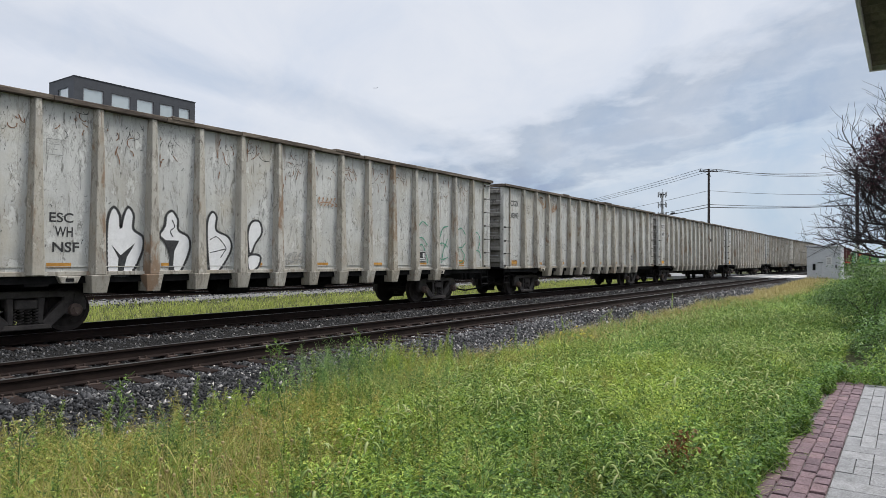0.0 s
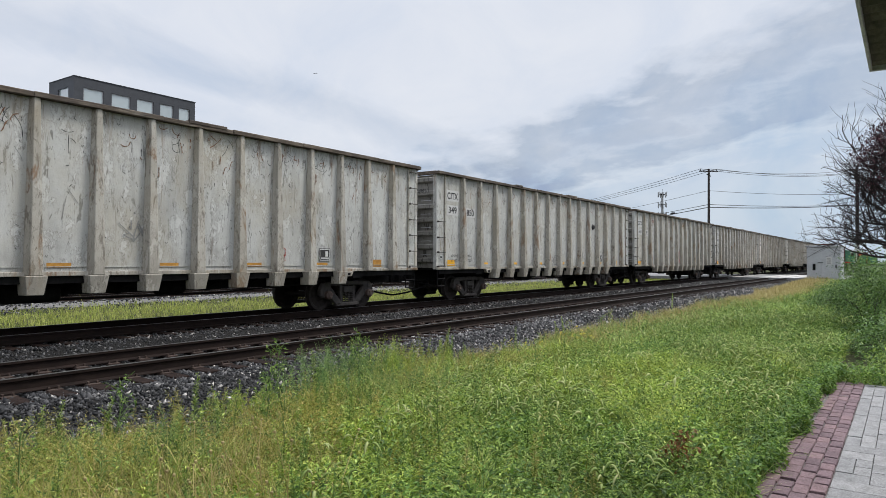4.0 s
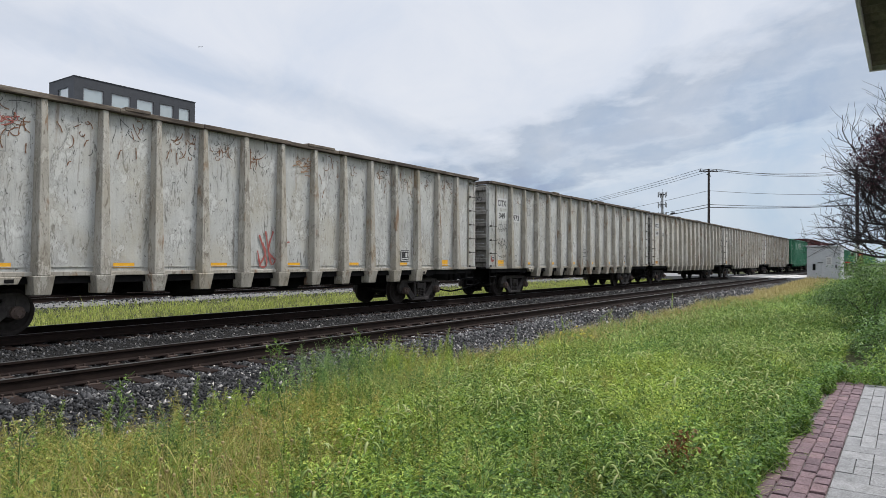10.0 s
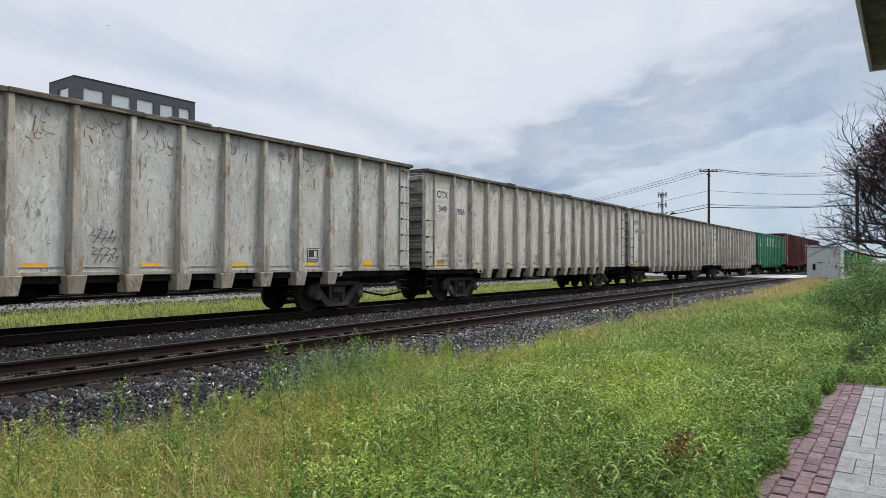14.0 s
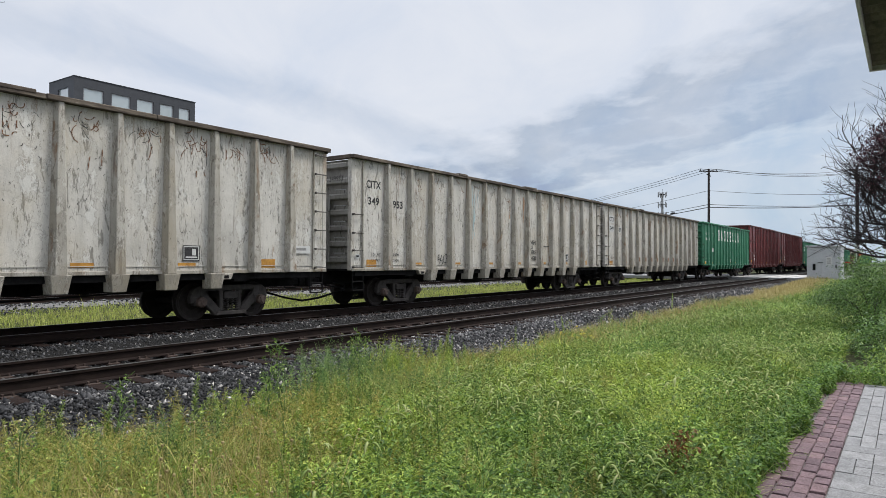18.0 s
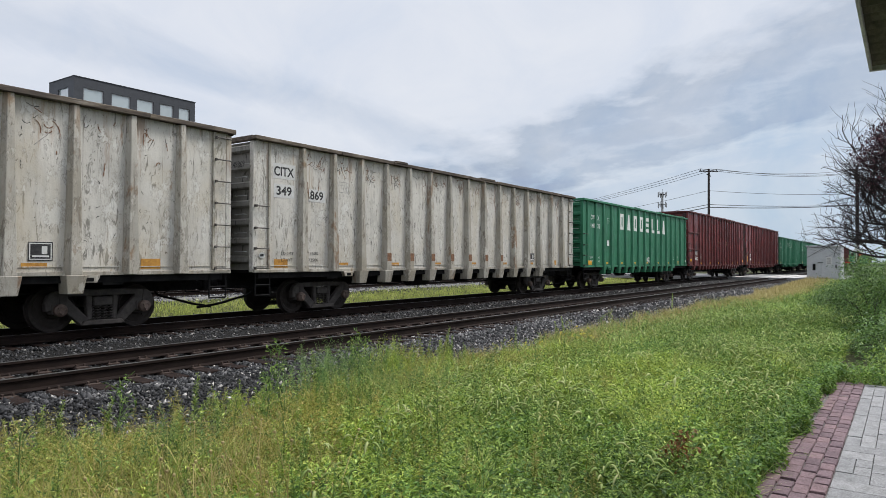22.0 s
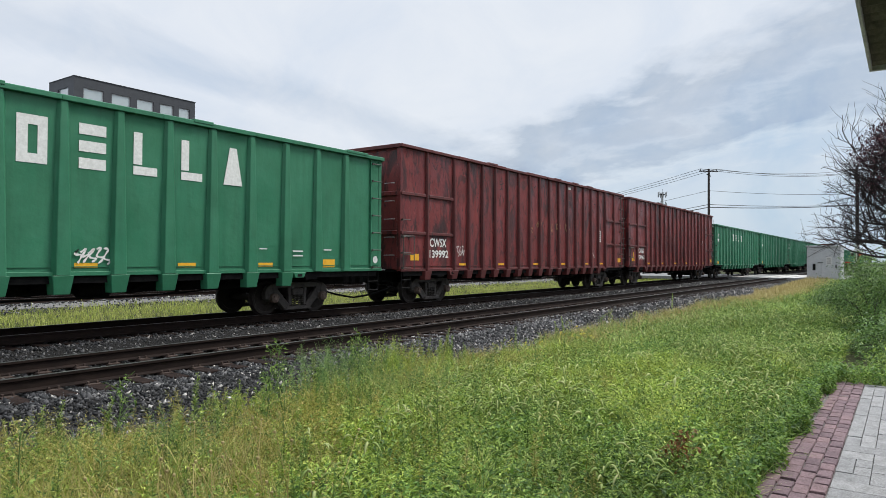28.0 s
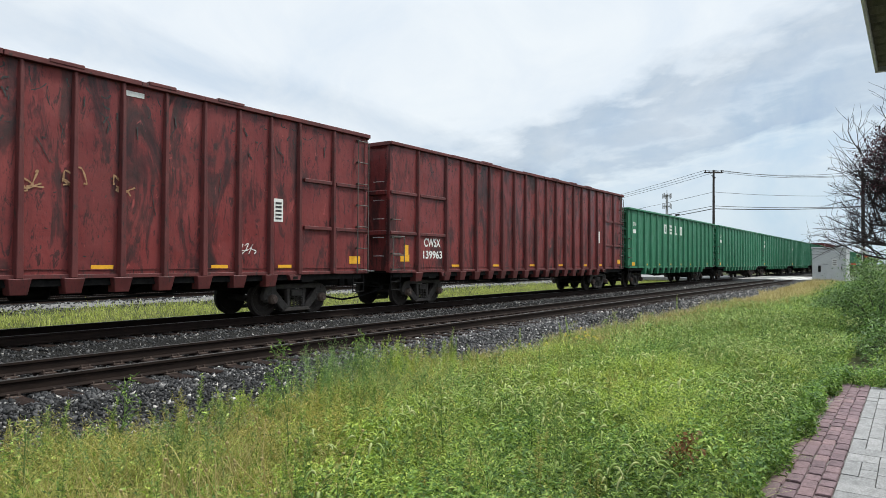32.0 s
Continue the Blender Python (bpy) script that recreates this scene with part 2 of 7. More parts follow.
def rim_material():
    """Battered rim: tan and grey paint remains over dark rusted steel, in streaks along the car."""
    k = Mat("battered_rim", 0.8)
    tone = k.ramp(k.noise(1.5, 7, 0.68, (0.7, 3, 4)), [(0.30, (0.032, 0.025, 0.021)), (0.45, (0.075, 0.058, 0.045)), (0.58, (0.145, 0.118, 0.09)), (0.74, (0.26, 0.235, 0.20))])
    tone = k.mix(k.ramp(k.noise(7, 6, 0.7, (0.3, 2, 3), 0.4), [(0.50, 0.0), (0.62, 0.8)]), tone, (0.045, 0.035, 0.03))
    tone = k.mix(k.ramp(k.noise(0.5, 4, 0.6, (1, 1, 1)), [(0.50, 0.0), (0.62, 0.6)]), tone, (0.05, 0.04, 0.035))
    k.bump(k.noise(6, 6, 0.65, (0.6, 2, 2)), 0.6, 0.02)
    return k.done(tone, None, 0.3)


M_CHORD = rim_material()
M_GREEN = weathered_paint("green_paint", (0.020, 0.133, 0.067), (0.033, 0.168, 0.092), (0.05, 0.20, 0.12), (0.03, 0.10, 0.05), 0.0, 0.0, 0.5)
M_RED = weathered_paint("oxide_red_paint", (0.122, 0.019, 0.020), (0.188, 0.033, 0.032), (0.012, 0.009, 0.010), (0.26, 0.17, 0.13), 0.1, 0.9, 0.42, soot=True)
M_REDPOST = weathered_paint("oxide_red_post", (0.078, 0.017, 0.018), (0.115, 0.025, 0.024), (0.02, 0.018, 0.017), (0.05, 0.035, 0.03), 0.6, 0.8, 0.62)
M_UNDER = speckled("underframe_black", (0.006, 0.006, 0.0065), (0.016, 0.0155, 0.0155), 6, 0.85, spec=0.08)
M_TRUCK = speckled("grimy_cast_steel", (0.038, 0.034, 0.033), (0.075, 0.067, 0.063), 7, 0.75, spec=0.2)
M_WHEEL = speckled("brown_wheel_steel", (0.022, 0.0185, 0.0175), (0.040, 0.034, 0.032), 9, 0.7, spec=0.15)
M_CAPRUST = speckled("rusty_bearing_cap", (0.075, 0.055, 0.048), (0.13, 0.095, 0.08), 14, 0.8)
M_YELLOW = speckled("yellow_reflector", (0.62, 0.30, 0.02), (0.74, 0.40, 0.03), 6, 0.5, 0.05)
M_DIRTYELLOW = speckled("dirty_yellow_reflector", (0.26, 0.12, 0.025), (0.50, 0.26, 0.05), 9, 0.7, 0.05)
M_STENCIL = speckled("black_stencil_paint", (0.012, 0.012, 0.014), (0.05, 0.05, 0.05), 20, 0.7, 0.05)
M_PATCH = speckled("clean_white_patch", (0.46, 0.46, 0.45), (0.55, 0.55, 0.535), 7, 0.6, 0.05)
M_WHITEMARK = speckled("white_lettering", (0.55, 0.55, 0.53), (0.72, 0.72, 0.70), 16, 0.6, 0.05)
M_SILVER = speckled("pale_spray_paint", (0.58, 0.58, 0.58), (0.68, 0.68, 0.68), 9, 0.5, 0.05)
M_GREENSPRAY = speckled("thin_green_spray", (0.03, 0.17, 0.11), (0.10, 0.29, 0.20), 20, 0.7, 0.05)
M_REDSPRAY = speckled("thin_red_spray", (0.24, 0.05, 0.045), (0.38, 0.13, 0.11), 20, 0.7, 0.05)
M_CYANSPRAY = speckled("faded_blue_spray", (0.28, 0.42, 0.46), (0.42, 0.50, 0.50), 20, 0.7, 0.05)
M_GREYSPRAY = speckled("grey_marker", (0.17, 0.17, 0.17), (0.28, 0.28, 0.27), 20, 0.7, 0.05)
M_RUSTMARK = speckled("rust_stain", (0.24, 0.13, 0.07), (0.38, 0.24, 0.14), 14, 0.9, 0.05)
M_RUSTDARK = speckled("dark_rust_scrape", (0.10, 0.05, 0.03), (0.24, 0.13, 0.075), 16, 0.9, 0.05)
M_IRON = speckled("dark_iron_rod", (0.05, 0.045, 0.04), (0.10, 0.09, 0.08), 20, 0.6)
M_RAIL = speckled("rusted_rail_side", (0.009, 0.0062, 0.0055), (0.022, 0.0145, 0.012), 10, 0.85, 0.2, 0.004, (0.3, 1, 1), 0.12)
M_RAILTOP = speckled("polished_rail_head", (0.075, 0.072, 0.07), (0.13, 0.125, 0.12), 10, 0.5, 0.05, 0.001, (0.2, 1, 1), 0.5, 0.85)
M_TIE = speckled("creosoted_timber", (0.010, 0.0072, 0.0066), (0.030, 0.020, 0.017), 5, 0.9, 0.5, 0.012, (6, 1, 6), 0.08)
M_PLATE = speckled("rusted_tie_plate", (0.035, 0.024, 0.02), (0.075, 0.052, 0.042), 16, 0.8)
M_CONC = speckled("pale_concrete", (0.36, 0.35, 0.335), (0.46, 0.45, 0.435), 3, 0.85)
M_ROAD = speckled("grey_asphalt", (0.15, 0.15, 0.152), (0.23, 0.23, 0.232), 5, 0.85)
M_WOODPOLE = speckled("weathered_pole_wood", (0.022, 0.018, 0.017), (0.048, 0.040, 0.037), 6, 0.85, 0.5, 0.01, (5, 5, 0.3))
M_WIRE = speckled("black_cable", (0.012, 0.012, 0.013), (0.03, 0.03, 0.03), 8, 0.7)
M_GALV = speckled("galvanised_steel", (0.30, 0.31, 0.32), (0.40, 0.41, 0.42), 9, 0.5, 0.1, 0.004)
M_BUNG = speckled("bungalow_grey_paint", (0.36, 0.375, 0.395), (0.43, 0.445, 0.465), 2.2, 0.5, 0.06)
M_DARKMETAL = speckled("charcoal_cladding", (0.036, 0.039, 0.046), (0.050, 0.054, 0.062), 3, 0.55, 0.1)
M_LIGHTROOF = speckled("pale_metal_roofing", (0.30, 0.34, 0.39), (0.38, 0.42, 0.46), 2, 0.6, 0.1)
M_BARK = speckled("dark_plum_bark", (0.020, 0.015, 0.017), (0.050, 0.040, 0.042), 22, 0.9, 0.5, 0.01)
M_EAVE = speckled("mossy_eave_sheet", (0.050, 0.046, 0.030), (0.15, 0.14, 0.095), 5, 0.9, 0.5, 0.012, (1.5, 3, 1))
M_FASCIA = speckled("eave_edge_strip", (0.42, 0.42, 0.40), (0.58, 0.58, 0.56), 8, 0.7)
M_STUCCO = speckled("plain_wall_render", (0.36, 0.34, 0.30), (0.44, 0.42, 0.38), 4, 0.9)
M_HOUSE = speckled("brown_roof_shingle", (0.045, 0.035, 0.032), (0.09, 0.075, 0.068), 6, 0.9)
M_REDLAMP = speckled("red_lens", (0.45, 0.03, 0.02), (0.55, 0.05, 0.03), 10, 0.3, 0.02)
M_AIRCRAFT = speckled("aircraft_grey", (0.20, 0.21, 0.23), (0.26, 0.27, 0.29), 2, 0.5, 0.02)


def glass_material():
    k = Mat("sky_pale_window_glass", 0.06, 0.0)
    k.b.inputs["IOR"].default_value = 1.5
    k.b.inputs["Coat Weight"].default_value = 1.0
    k.b.inputs["Coat IOR"].default_value = 2.6
    # the pale base colour stands in for sky reflected by the panes
    return k.done(k.ramp(k.noise(0.6, 2), [(0.3, (0.27, 0.32, 0.32)), (0.7, (0.34, 0.39, 0.39))]), None, 0.8)


M_GLASS = glass_material()


def piece_material(name, stops, rough=0.85, stain=0.4):
    """For single bricks and slabs: each piece takes its own tone."""
    k = Mat(name, rough)
    tone = k.ramp(k.info.outputs["Random"], stops)
    tone = k.mix(stain, tone, k.ramp(k.noise(7, 8, 0.7, (1, 1.5, 1), 0.6), [(0.3, 0.16), (0.5, 0.52), (0.7, 0.76)]), "OVERLAY")
    tone = k.mix(0.4, tone, k.ramp(k.noise(60, 5, 0.7), [(0.35, 0.15), (0.7, 0.85)]), "OVERLAY")
    k.bump(k.noise(16, 7, 0.7, (1, 1.6, 1), 0.4), 0.7, 0.014)
    return k.done(tone, None, 0.3)


M_BRICK = piece_material("purple_red_brick", [(0.0, (0.118, 0.080, 0.090)), (0.5, (0.155, 0.105, 0.116)), (1.0, (0.185, 0.122, 0.128))], stain=0.5)
M_SLAB = piece_material("grey_stamped_stone", [(0.0, (0.195, 0.195, 0.198)), (0.5, (0.215, 0.215, 0.217)), (1.0, (0.235, 0.234, 0.235))], stain=0.45)
M_JOINT = speckled("dusty_joint_mortar", (0.075, 0.071, 0.068), (0.19, 0.18, 0.172), 25, 0.95)


def ballast_material(name="crushed_stone", dull=1.0, pale=0.45, few=0.965):
    k = Mat(name, 0.62)
    tone = k.ramp(k.island(), [(0.0, (0.003, 0.0033, 0.004)), (0.5, tuple(dull * c for c in (0.018, 0.0185, 0.021))), (0.8, tuple(dull * c for c in (0.065, 0.065, 0.069))), (few, tuple(dull * c for c in (0.15, 0.147, 0.146))), (1.0, (pale, pale * 0.95, pale * 0.9))])
    tone = k.mix(0.3, tone, k.ramp(k.noise(30, 4, 0.6), [(0.3, 0.2), (0.7, 0.8)]), "OVERLAY")
    k.bump(k.noise(45, 4, 0.6), 0.25, 0.003)
    return k.done(tone, None, 0.3)


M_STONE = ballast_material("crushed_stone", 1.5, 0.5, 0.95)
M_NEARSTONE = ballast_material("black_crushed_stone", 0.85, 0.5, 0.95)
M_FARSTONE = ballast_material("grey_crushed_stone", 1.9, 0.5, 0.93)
M_PALESTONE = ballast_material("pale_siding_stone", 1.7, 0.5, 0.93)
# darker tones for the stones between and beside the rails
M_DARKSTONE = ballast_material("darker_ballast", 0.8, 0.34, 0.95)


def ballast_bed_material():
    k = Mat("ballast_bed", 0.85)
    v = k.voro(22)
    # near-black, deepest at cell edges: shade of the gaps between stones, as colour
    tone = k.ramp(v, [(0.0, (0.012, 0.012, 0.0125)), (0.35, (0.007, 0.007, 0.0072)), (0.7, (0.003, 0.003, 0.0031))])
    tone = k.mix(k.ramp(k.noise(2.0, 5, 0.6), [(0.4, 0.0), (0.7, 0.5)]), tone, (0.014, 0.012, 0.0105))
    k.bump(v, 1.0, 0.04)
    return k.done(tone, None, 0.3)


M_BED = ballast_bed_material()


def ground_material():
    k = Mat("earth_and_thatch", 0.95)
    tone = k.ramp(k.noise(0.8, 6, 0.6), [(0.3, (0.022, 0.030, 0.010)), (0.55, (0.040, 0.045, 0.018)), (0.75, (0.085, 0.072, 0.038))])
    tone = k.mix(0.4, tone, k.ramp(k.noise(24, 5, 0.7), [(0.3, 0.1), (0.7, 0.8)]), "OVERLAY")
    k.bump(k.noise(14, 5, 0.7), 0.8, 0.05)
    return k.done(tone, None, 0.15)


M_GROUND = ground_material()
M_GRAVEL = speckled("pale_gravel", (0.09, 0.09, 0.09), (0.20, 0.195, 0.19), 9, 0.9, 0.6, 0.02)
M_LUSH = plant("lush_grass", [(0.0, (0.022, 0.052, 0.008)), (0.34, (0.11, 0.195, 0.028)), (0.68, (0.29, 0.40, 0.066)), (1.0, (0.57, 0.62, 0.24))], 0.5, 0.38, 0.4)
M_LEAF = plant("weed_leaf", [(0.0, (0.030, 0.075, 0.015)), (0.45, (0.11, 0.21, 0.036)), (0.8, (0.25, 0.37, 0.065)), (1.0, (0.40, 0.51, 0.13))], 0.5, 0.30, 0.3)
M_LIMELEAF = plant("lime_leaf", [(0.0, (0.09, 0.16, 0.018)), (0.5, (0.26, 0.37, 0.045)), (1.0, (0.50, 0.58, 0.13))], 0.5, 0.30, 0.3)
# darker weed leaf for the walk edge, with the shade there in its colour
M_SHADELEAF = plant("shaded_weed_leaf", [(0.0, (0.030, 0.08, 0.014)), (0.5, (0.095, 0.19, 0.030)), (1.0, (0.21, 0.32, 0.055))], 0.5, 0.3, 0.25)
M_FERN = plant("blue_green_fern", [(0.0, (0.07, 0.14, 0.045)), (0.5, (0.17, 0.28, 0.085)), (1.0, (0.32, 0.43, 0.15))], 0.55, 0.3, 0.25)
M_OLIVE = plant("olive_leaf", [(0.0, (0.10, 0.12, 0.025)), (0.4, (0.25, 0.255, 0.052)), (0.8, (0.41, 0.36, 0.095)), (1.0, (0.52, 0.42, 0.18))], 0.6, 0.30, 0.2)
M_DRY = plant("dry_grass", [(0.0, (0.24, 0.21, 0.07)), (0.5, (0.42, 0.35, 0.15)), (1.0, (0.56, 0.47, 0.24))])
M_MIXGRASS = plant("yellowing_grass", [(0.0, (0.17, 0.24, 0.045)), (0.45, (0.31, 0.34, 0.085)), (0.8, (0.45, 0.40, 0.15)), (1.0, (0.56, 0.46, 0.22))], 0.6, 0.42)
M_SEED = plant("foxtail_seed_head", [(0.0, (0.20, 0.29, 0.075)), (0.6, (0.33, 0.41, 0.135)), (1.0, (0.50, 0.53, 0.25))])
M_BRIGHT = plant("bright_verge_grass", [(0.0, (0.22, 0.28, 0.055)), (0.6, (0.38, 0.43, 0.10)), (1.0, (0.52, 0.52, 0.18))])
M_BUSH = plant("bush_leaf", [(0.0, (0.020, 0.055, 0.012)), (0.5, (0.068, 0.145, 0.030)), (1.0, (0.18, 0.29, 0.060))], 0.5, 0.28, 0.3)
M_PURPLE = plant("purple_leaf", [(0.0, (0.020, 0.009, 0.015)), (0.6, (0.050, 0.018, 0.030)), (1.0, (0.11, 0.035, 0.050))], 0.5, 0.2)
M_REDWEED = plant("red_brown_weed", [(0.0, (0.14, 0.055, 0.02)), (1.0, (0.28, 0.12, 0.045))])
M_STRAWHEAD = plant("brown_seed_ball", [(0.0, (0.28, 0.21, 0.10)), (1.0, (0.46, 0.38, 0.20))])
M_PETAL = plant("yellow_petal", [(0.0, (0.60, 0.45, 0.02)), (1.0, (0.72, 0.60, 0.08))])
M_STALK = plant("green_stalk", [(0.0, (0.10, 0.17, 0.05)), (1.0, (0.19, 0.27, 0.09))])
M_LIME = plant("lime_grass", [(0.0, (0.10, 0.16, 0.02)), (0.5, (0.36, 0.44, 0.06)), (1.0, (0.62, 0.67, 0.20))], 0.5, 0.42, 0.4)
M_FAR = plant("far_foliage", [(0.0, (0.035, 0.06, 0.025)), (1.0, (0.075, 0.11, 0.045))])

# ---- building blocks ----
class Shape:
    """Collects vertices and faces of one mesh."""

    def __init__(self):
        self.v, self.f = [], []

    def add(self, verts, faces):
        k = len(self.v)
        self.v += [tuple(p) for p in verts]
        self.f += [tuple(i + k for i in f) for f in faces]
        return self

    def box(self, x0, x1, y0, y1, z0, z1):
        v = [(x, y, z) for z in (z0, z1) for y in (y0, y1) for x in (x0, x1)]
        return self.add(v, [(0, 2, 3, 1), (4, 5, 7, 6), (0, 1, 5, 4), (2, 6, 7, 3), (0, 4, 6, 2), (1, 3, 7, 5)])

    def prism(self, poly, lo, hi, axis="y"):
        """poly: 2D outline (counter-clockwise) in the plane across axis."""
        def at(p, h):
            return (p[0], h, p[1]) if axis == "y" else (p[0], p[1], h) if axis == "z" else (h, p[0], p[1])
        n = len(poly)
        v = [at(p, lo) for p in poly] + [at(p, hi) for p in poly]
        f = [tuple(range(n - 1, -1, -1)), tuple(range(n, 2 * n))] + [(i, (i + 1) % n, n + (i + 1) % n, n + i) for i in range(n)]
        return self.add(v, f)

    def loft(self, lower, upper):
        n = len(lower)
        f = [tuple(range(n - 1, -1, -1)), tuple(range(n, 2 * n))] + [(i, (i + 1) % n, n + (i + 1) % n, n + i) for i in range(n)]
        return self.add(list(lower) + list(upper), f)

    def tube(self, pts, r, n=6, r1=None, caps=True):
        pts = [Vector(p) for p in pts]
        rings, m = [], len(pts)
        for i, p in enumerate(pts):
            d = (pts[min(i + 1, m - 1)] - pts[max(i - 1, 0)]).normalized()
            s = d.cross(Vector((0, 0, 1)) if abs(d.z) < 0.9 else Vector((1, 0, 0))).normalized()
            t = d.cross(s)
            rr = r if r1 is None else r + (r1 - r) * i / max(1, m - 1)
            rings.append([p + (s * math.cos(a) + t * math.sin(a)) * rr for a in (2 * math.pi * j / n for j in range(n))])
        v = [q for ring in rings for q in ring]
        f = [(i * n + j, i * n + (j + 1) % n, (i + 1) * n + (j + 1) % n, (i + 1) * n + j) for i in range(m - 1) for j in range(n)]
        if caps:
            f += [tuple(range(n - 1, -1, -1)), tuple((m - 1) * n + j for j in range(n))]
        return self.add(v, f)

    def lathe(self, profile, axis="y", n=24, centre=(0, 0, 0)):
        """profile: (along, radius) pairs, turned round the axis."""
        m = len(profile)
        v = []
        for a, r in profile:
            for j in range(n):
                c, s = r * math.cos(2 * math.pi * j / n), r * math.sin(2 * math.pi * j / n)
                q = (c, a, s) if axis == "y" else (c, s, a) if axis == "z" else (a, c, s)
                v.append((q[0] + centre[0], q[1] + centre[1], q[2] + centre[2]))
        f = [(i * n + j, (i + 1) * n + j, (i + 1) * n + (j + 1) % n, i * n + (j + 1) % n) for i in range(m - 1) for j in range(n)]
        f += [tuple(range(n)), tuple((m - 1) * n + j for j in range(n - 1, -1, -1))]
        return self.add(v, f)

    def mesh(self, name, mat, bevel=0.0, smooth=False):
        me = bpy.data.meshes.new(name)
        me.from_pydata(self.v, [], self.f)
        if bevel or smooth:
            bm = bmesh.new()
            bm.from_mesh(me)
            bmesh.ops.recalc_face_normals(bm, faces=bm.faces)
            if bevel:
                bmesh.ops.bevel(bm, geom=[e for e in bm.edges if len(e.link_faces) == 2 and e.calc_face_angle(0) > 0.5], offset=bevel, segments=1, affect="EDGES", clamp_overlap=True)
            if smooth:
                for f in bm.faces:
                    f.smooth = True
                for e in bm.edges:
                    e.smooth = len(e.link_faces) == 2 and e.calc_face_angle(0) < 0.6
            bm.to_mesh(me)
            bm.free()
        me.materials.append(mat)
        me.update()
        return me


def part(name, me, parent, at=None, label=""):
    ob = new(name, me)
    ob.parent = parent
    if at is not None:
        ob.matrix_local = at
    if label:
        ob["label"] = label
    return ob


def thing(name, me, label, category, at=None, group="", kind=""):
    ob = new(name, me)
    if at is not None:
        ob.matrix_world = at
    return tagged(ob, label, category, group, kind)


def fast_mesh(name, verts, faces, mat, smooth=False):
    """verts: (n, 3) array; faces: (m, k) array of one polygon size."""
    me = bpy.data.meshes.new(name)
    m, k = faces.shape
    me.vertices.add(len(verts))
    me.vertices.foreach_set("co", np.asarray(verts, dtype=np.float32).ravel())
    me.loops.add(m * k)
    me.loops.foreach_set("vertex_index", np.asarray(faces, dtype=np.int32).ravel())
    me.polygons.add(m)
    me.polygons.foreach_set("loop_start", np.arange(0, m * k, k, dtype=np.int32))
    me.polygons.foreach_set("loop_total", np.full(m, k, dtype=np.int32))
    me.materials.append(mat)
    me.update(calc_edges=True)
    me.validate()
    return me


def text_mesh(words, height, mat, width=None, bold=0.0):
    cu = bpy.data.curves.new("lettering", "FONT")
    cu.body, cu.size, cu.align_x = words, 1.0, "LEFT"
    cu.extrude, cu.offset = 0.0, bold * 0.7
    ob = bpy.data.objects.new("lettering", cu)
    scene.collection.objects.link(ob)
    me = bpy.data.meshes.new_from_object(ob.evaluated_get(bpy.context.evaluated_depsgraph_get()))
    bpy.data.objects.remove(ob)
    bpy.data.curves.remove(cu)
    co = np.array([v.co[:] for v in me.vertices])
    lo, hi = co.min(0), co.max(0)
    s = height / (hi[1] - lo[1])
    sx = width / (hi[0] - lo[0]) if width else s
    for v in me.vertices:
        v.co = ((v.co.x - lo[0]) * sx, 0.0, (v.co.y - lo[1]) * s)
    me.materials.clear()
    me.materials.append(mat)
    return me


def plate(x0, x1, z0, z1, mat, y=0.0, name="plate"):
    return Shape().box(x0, x1, y - 0.0005, y + 0.0005, z0, z1).mesh(name, mat)


def ribbon(strokes, width, mat, name="spray_line"):
    """Painted lines on an upright side: strokes are lists of (x, z)."""
    s = Shape()
    for n, line in enumerate(strokes):
        pts = [Vector((p[0], 0, p[1])) for p in line]
        v, f = [], []
        for i, p in enumerate(pts):
            d = (pts[min(i + 1, len(pts) - 1)] - pts[max(i - 1, 0)]).normalized()
            q = Vector((-d.z, 0, d.x)) * width / 2 * (0.75 + 0.25 * math.sin(i * 1.7 + n))
            v += [(p - q) + Vector((0, -0.0004 * (n % 6), 0)), (p + q) + Vector((0, -0.0004 * (n % 6), 0))]
            if i:
                f.append((2 * i - 2, 2 * i, 2 * i + 1, 2 * i - 1))
        s.add(v, f)
    return s.mesh(name, mat)


def blob(outline, mat, name="spray_fill"):
    return Shape().add([(x, 0, z) for x, z in outline], [tuple(range(len(outline)))]).mesh(name, mat)


def curve_pts(ctrl, n=8):
    """Smooth line through control points."""
    out = []
    for i in range(len(ctrl) - 1):
        p0, p1, p2, p3 = (Vector(ctrl[max(0, min(len(ctrl) - 1, j))]) for j in (i - 1, i, i + 1, i + 2))
        for k in range(n):
            t = k / n
            out.append(0.5 * ((2 * p1) + (p2 - p0) * t + (2 * p0 - 5 * p1 + 4 * p2 - p3) * t * t + (3 * p1 - p0 - 3 * p2 + p3) * t ** 3))
    out.append(Vector(ctrl[-1]))
    return [tuple(p) for p in out]


# ---- ground ----
NEAR_Y, TRAIN_Y, SIDING_Y = 9.89, 15.0, 27.5
ROAD_X0, ROAD_X1 = 68.0, 84.0


def ground_z(x, y):
    """Height of the earth beside and between the tracks."""
    x, y = np.asarray(x, float), np.asarray(y, float)
    z = np.interp(y, [-60, -6, 0.9, 2.5, 5.0, 6.8, 7.3, 8.3, 17.4, 18.6, 24.5, 26, 29, 31, 60, 2000],
                  [-0.2, -0.2, -0.2, -0.26, -0.40, -0.52, -0.54, -0.48, -0.42, -0.50, -0.48, -0.30, -0.30, -0.35, -0.3, -0.3])
    k = np.clip((x - 38) / 24, 0, 1)
    k = k * k * (3 - 2 * k) * np.clip((7.6 - y) / 1.2, 0, 1)
    return z * (1 - k) - 0.06 * k


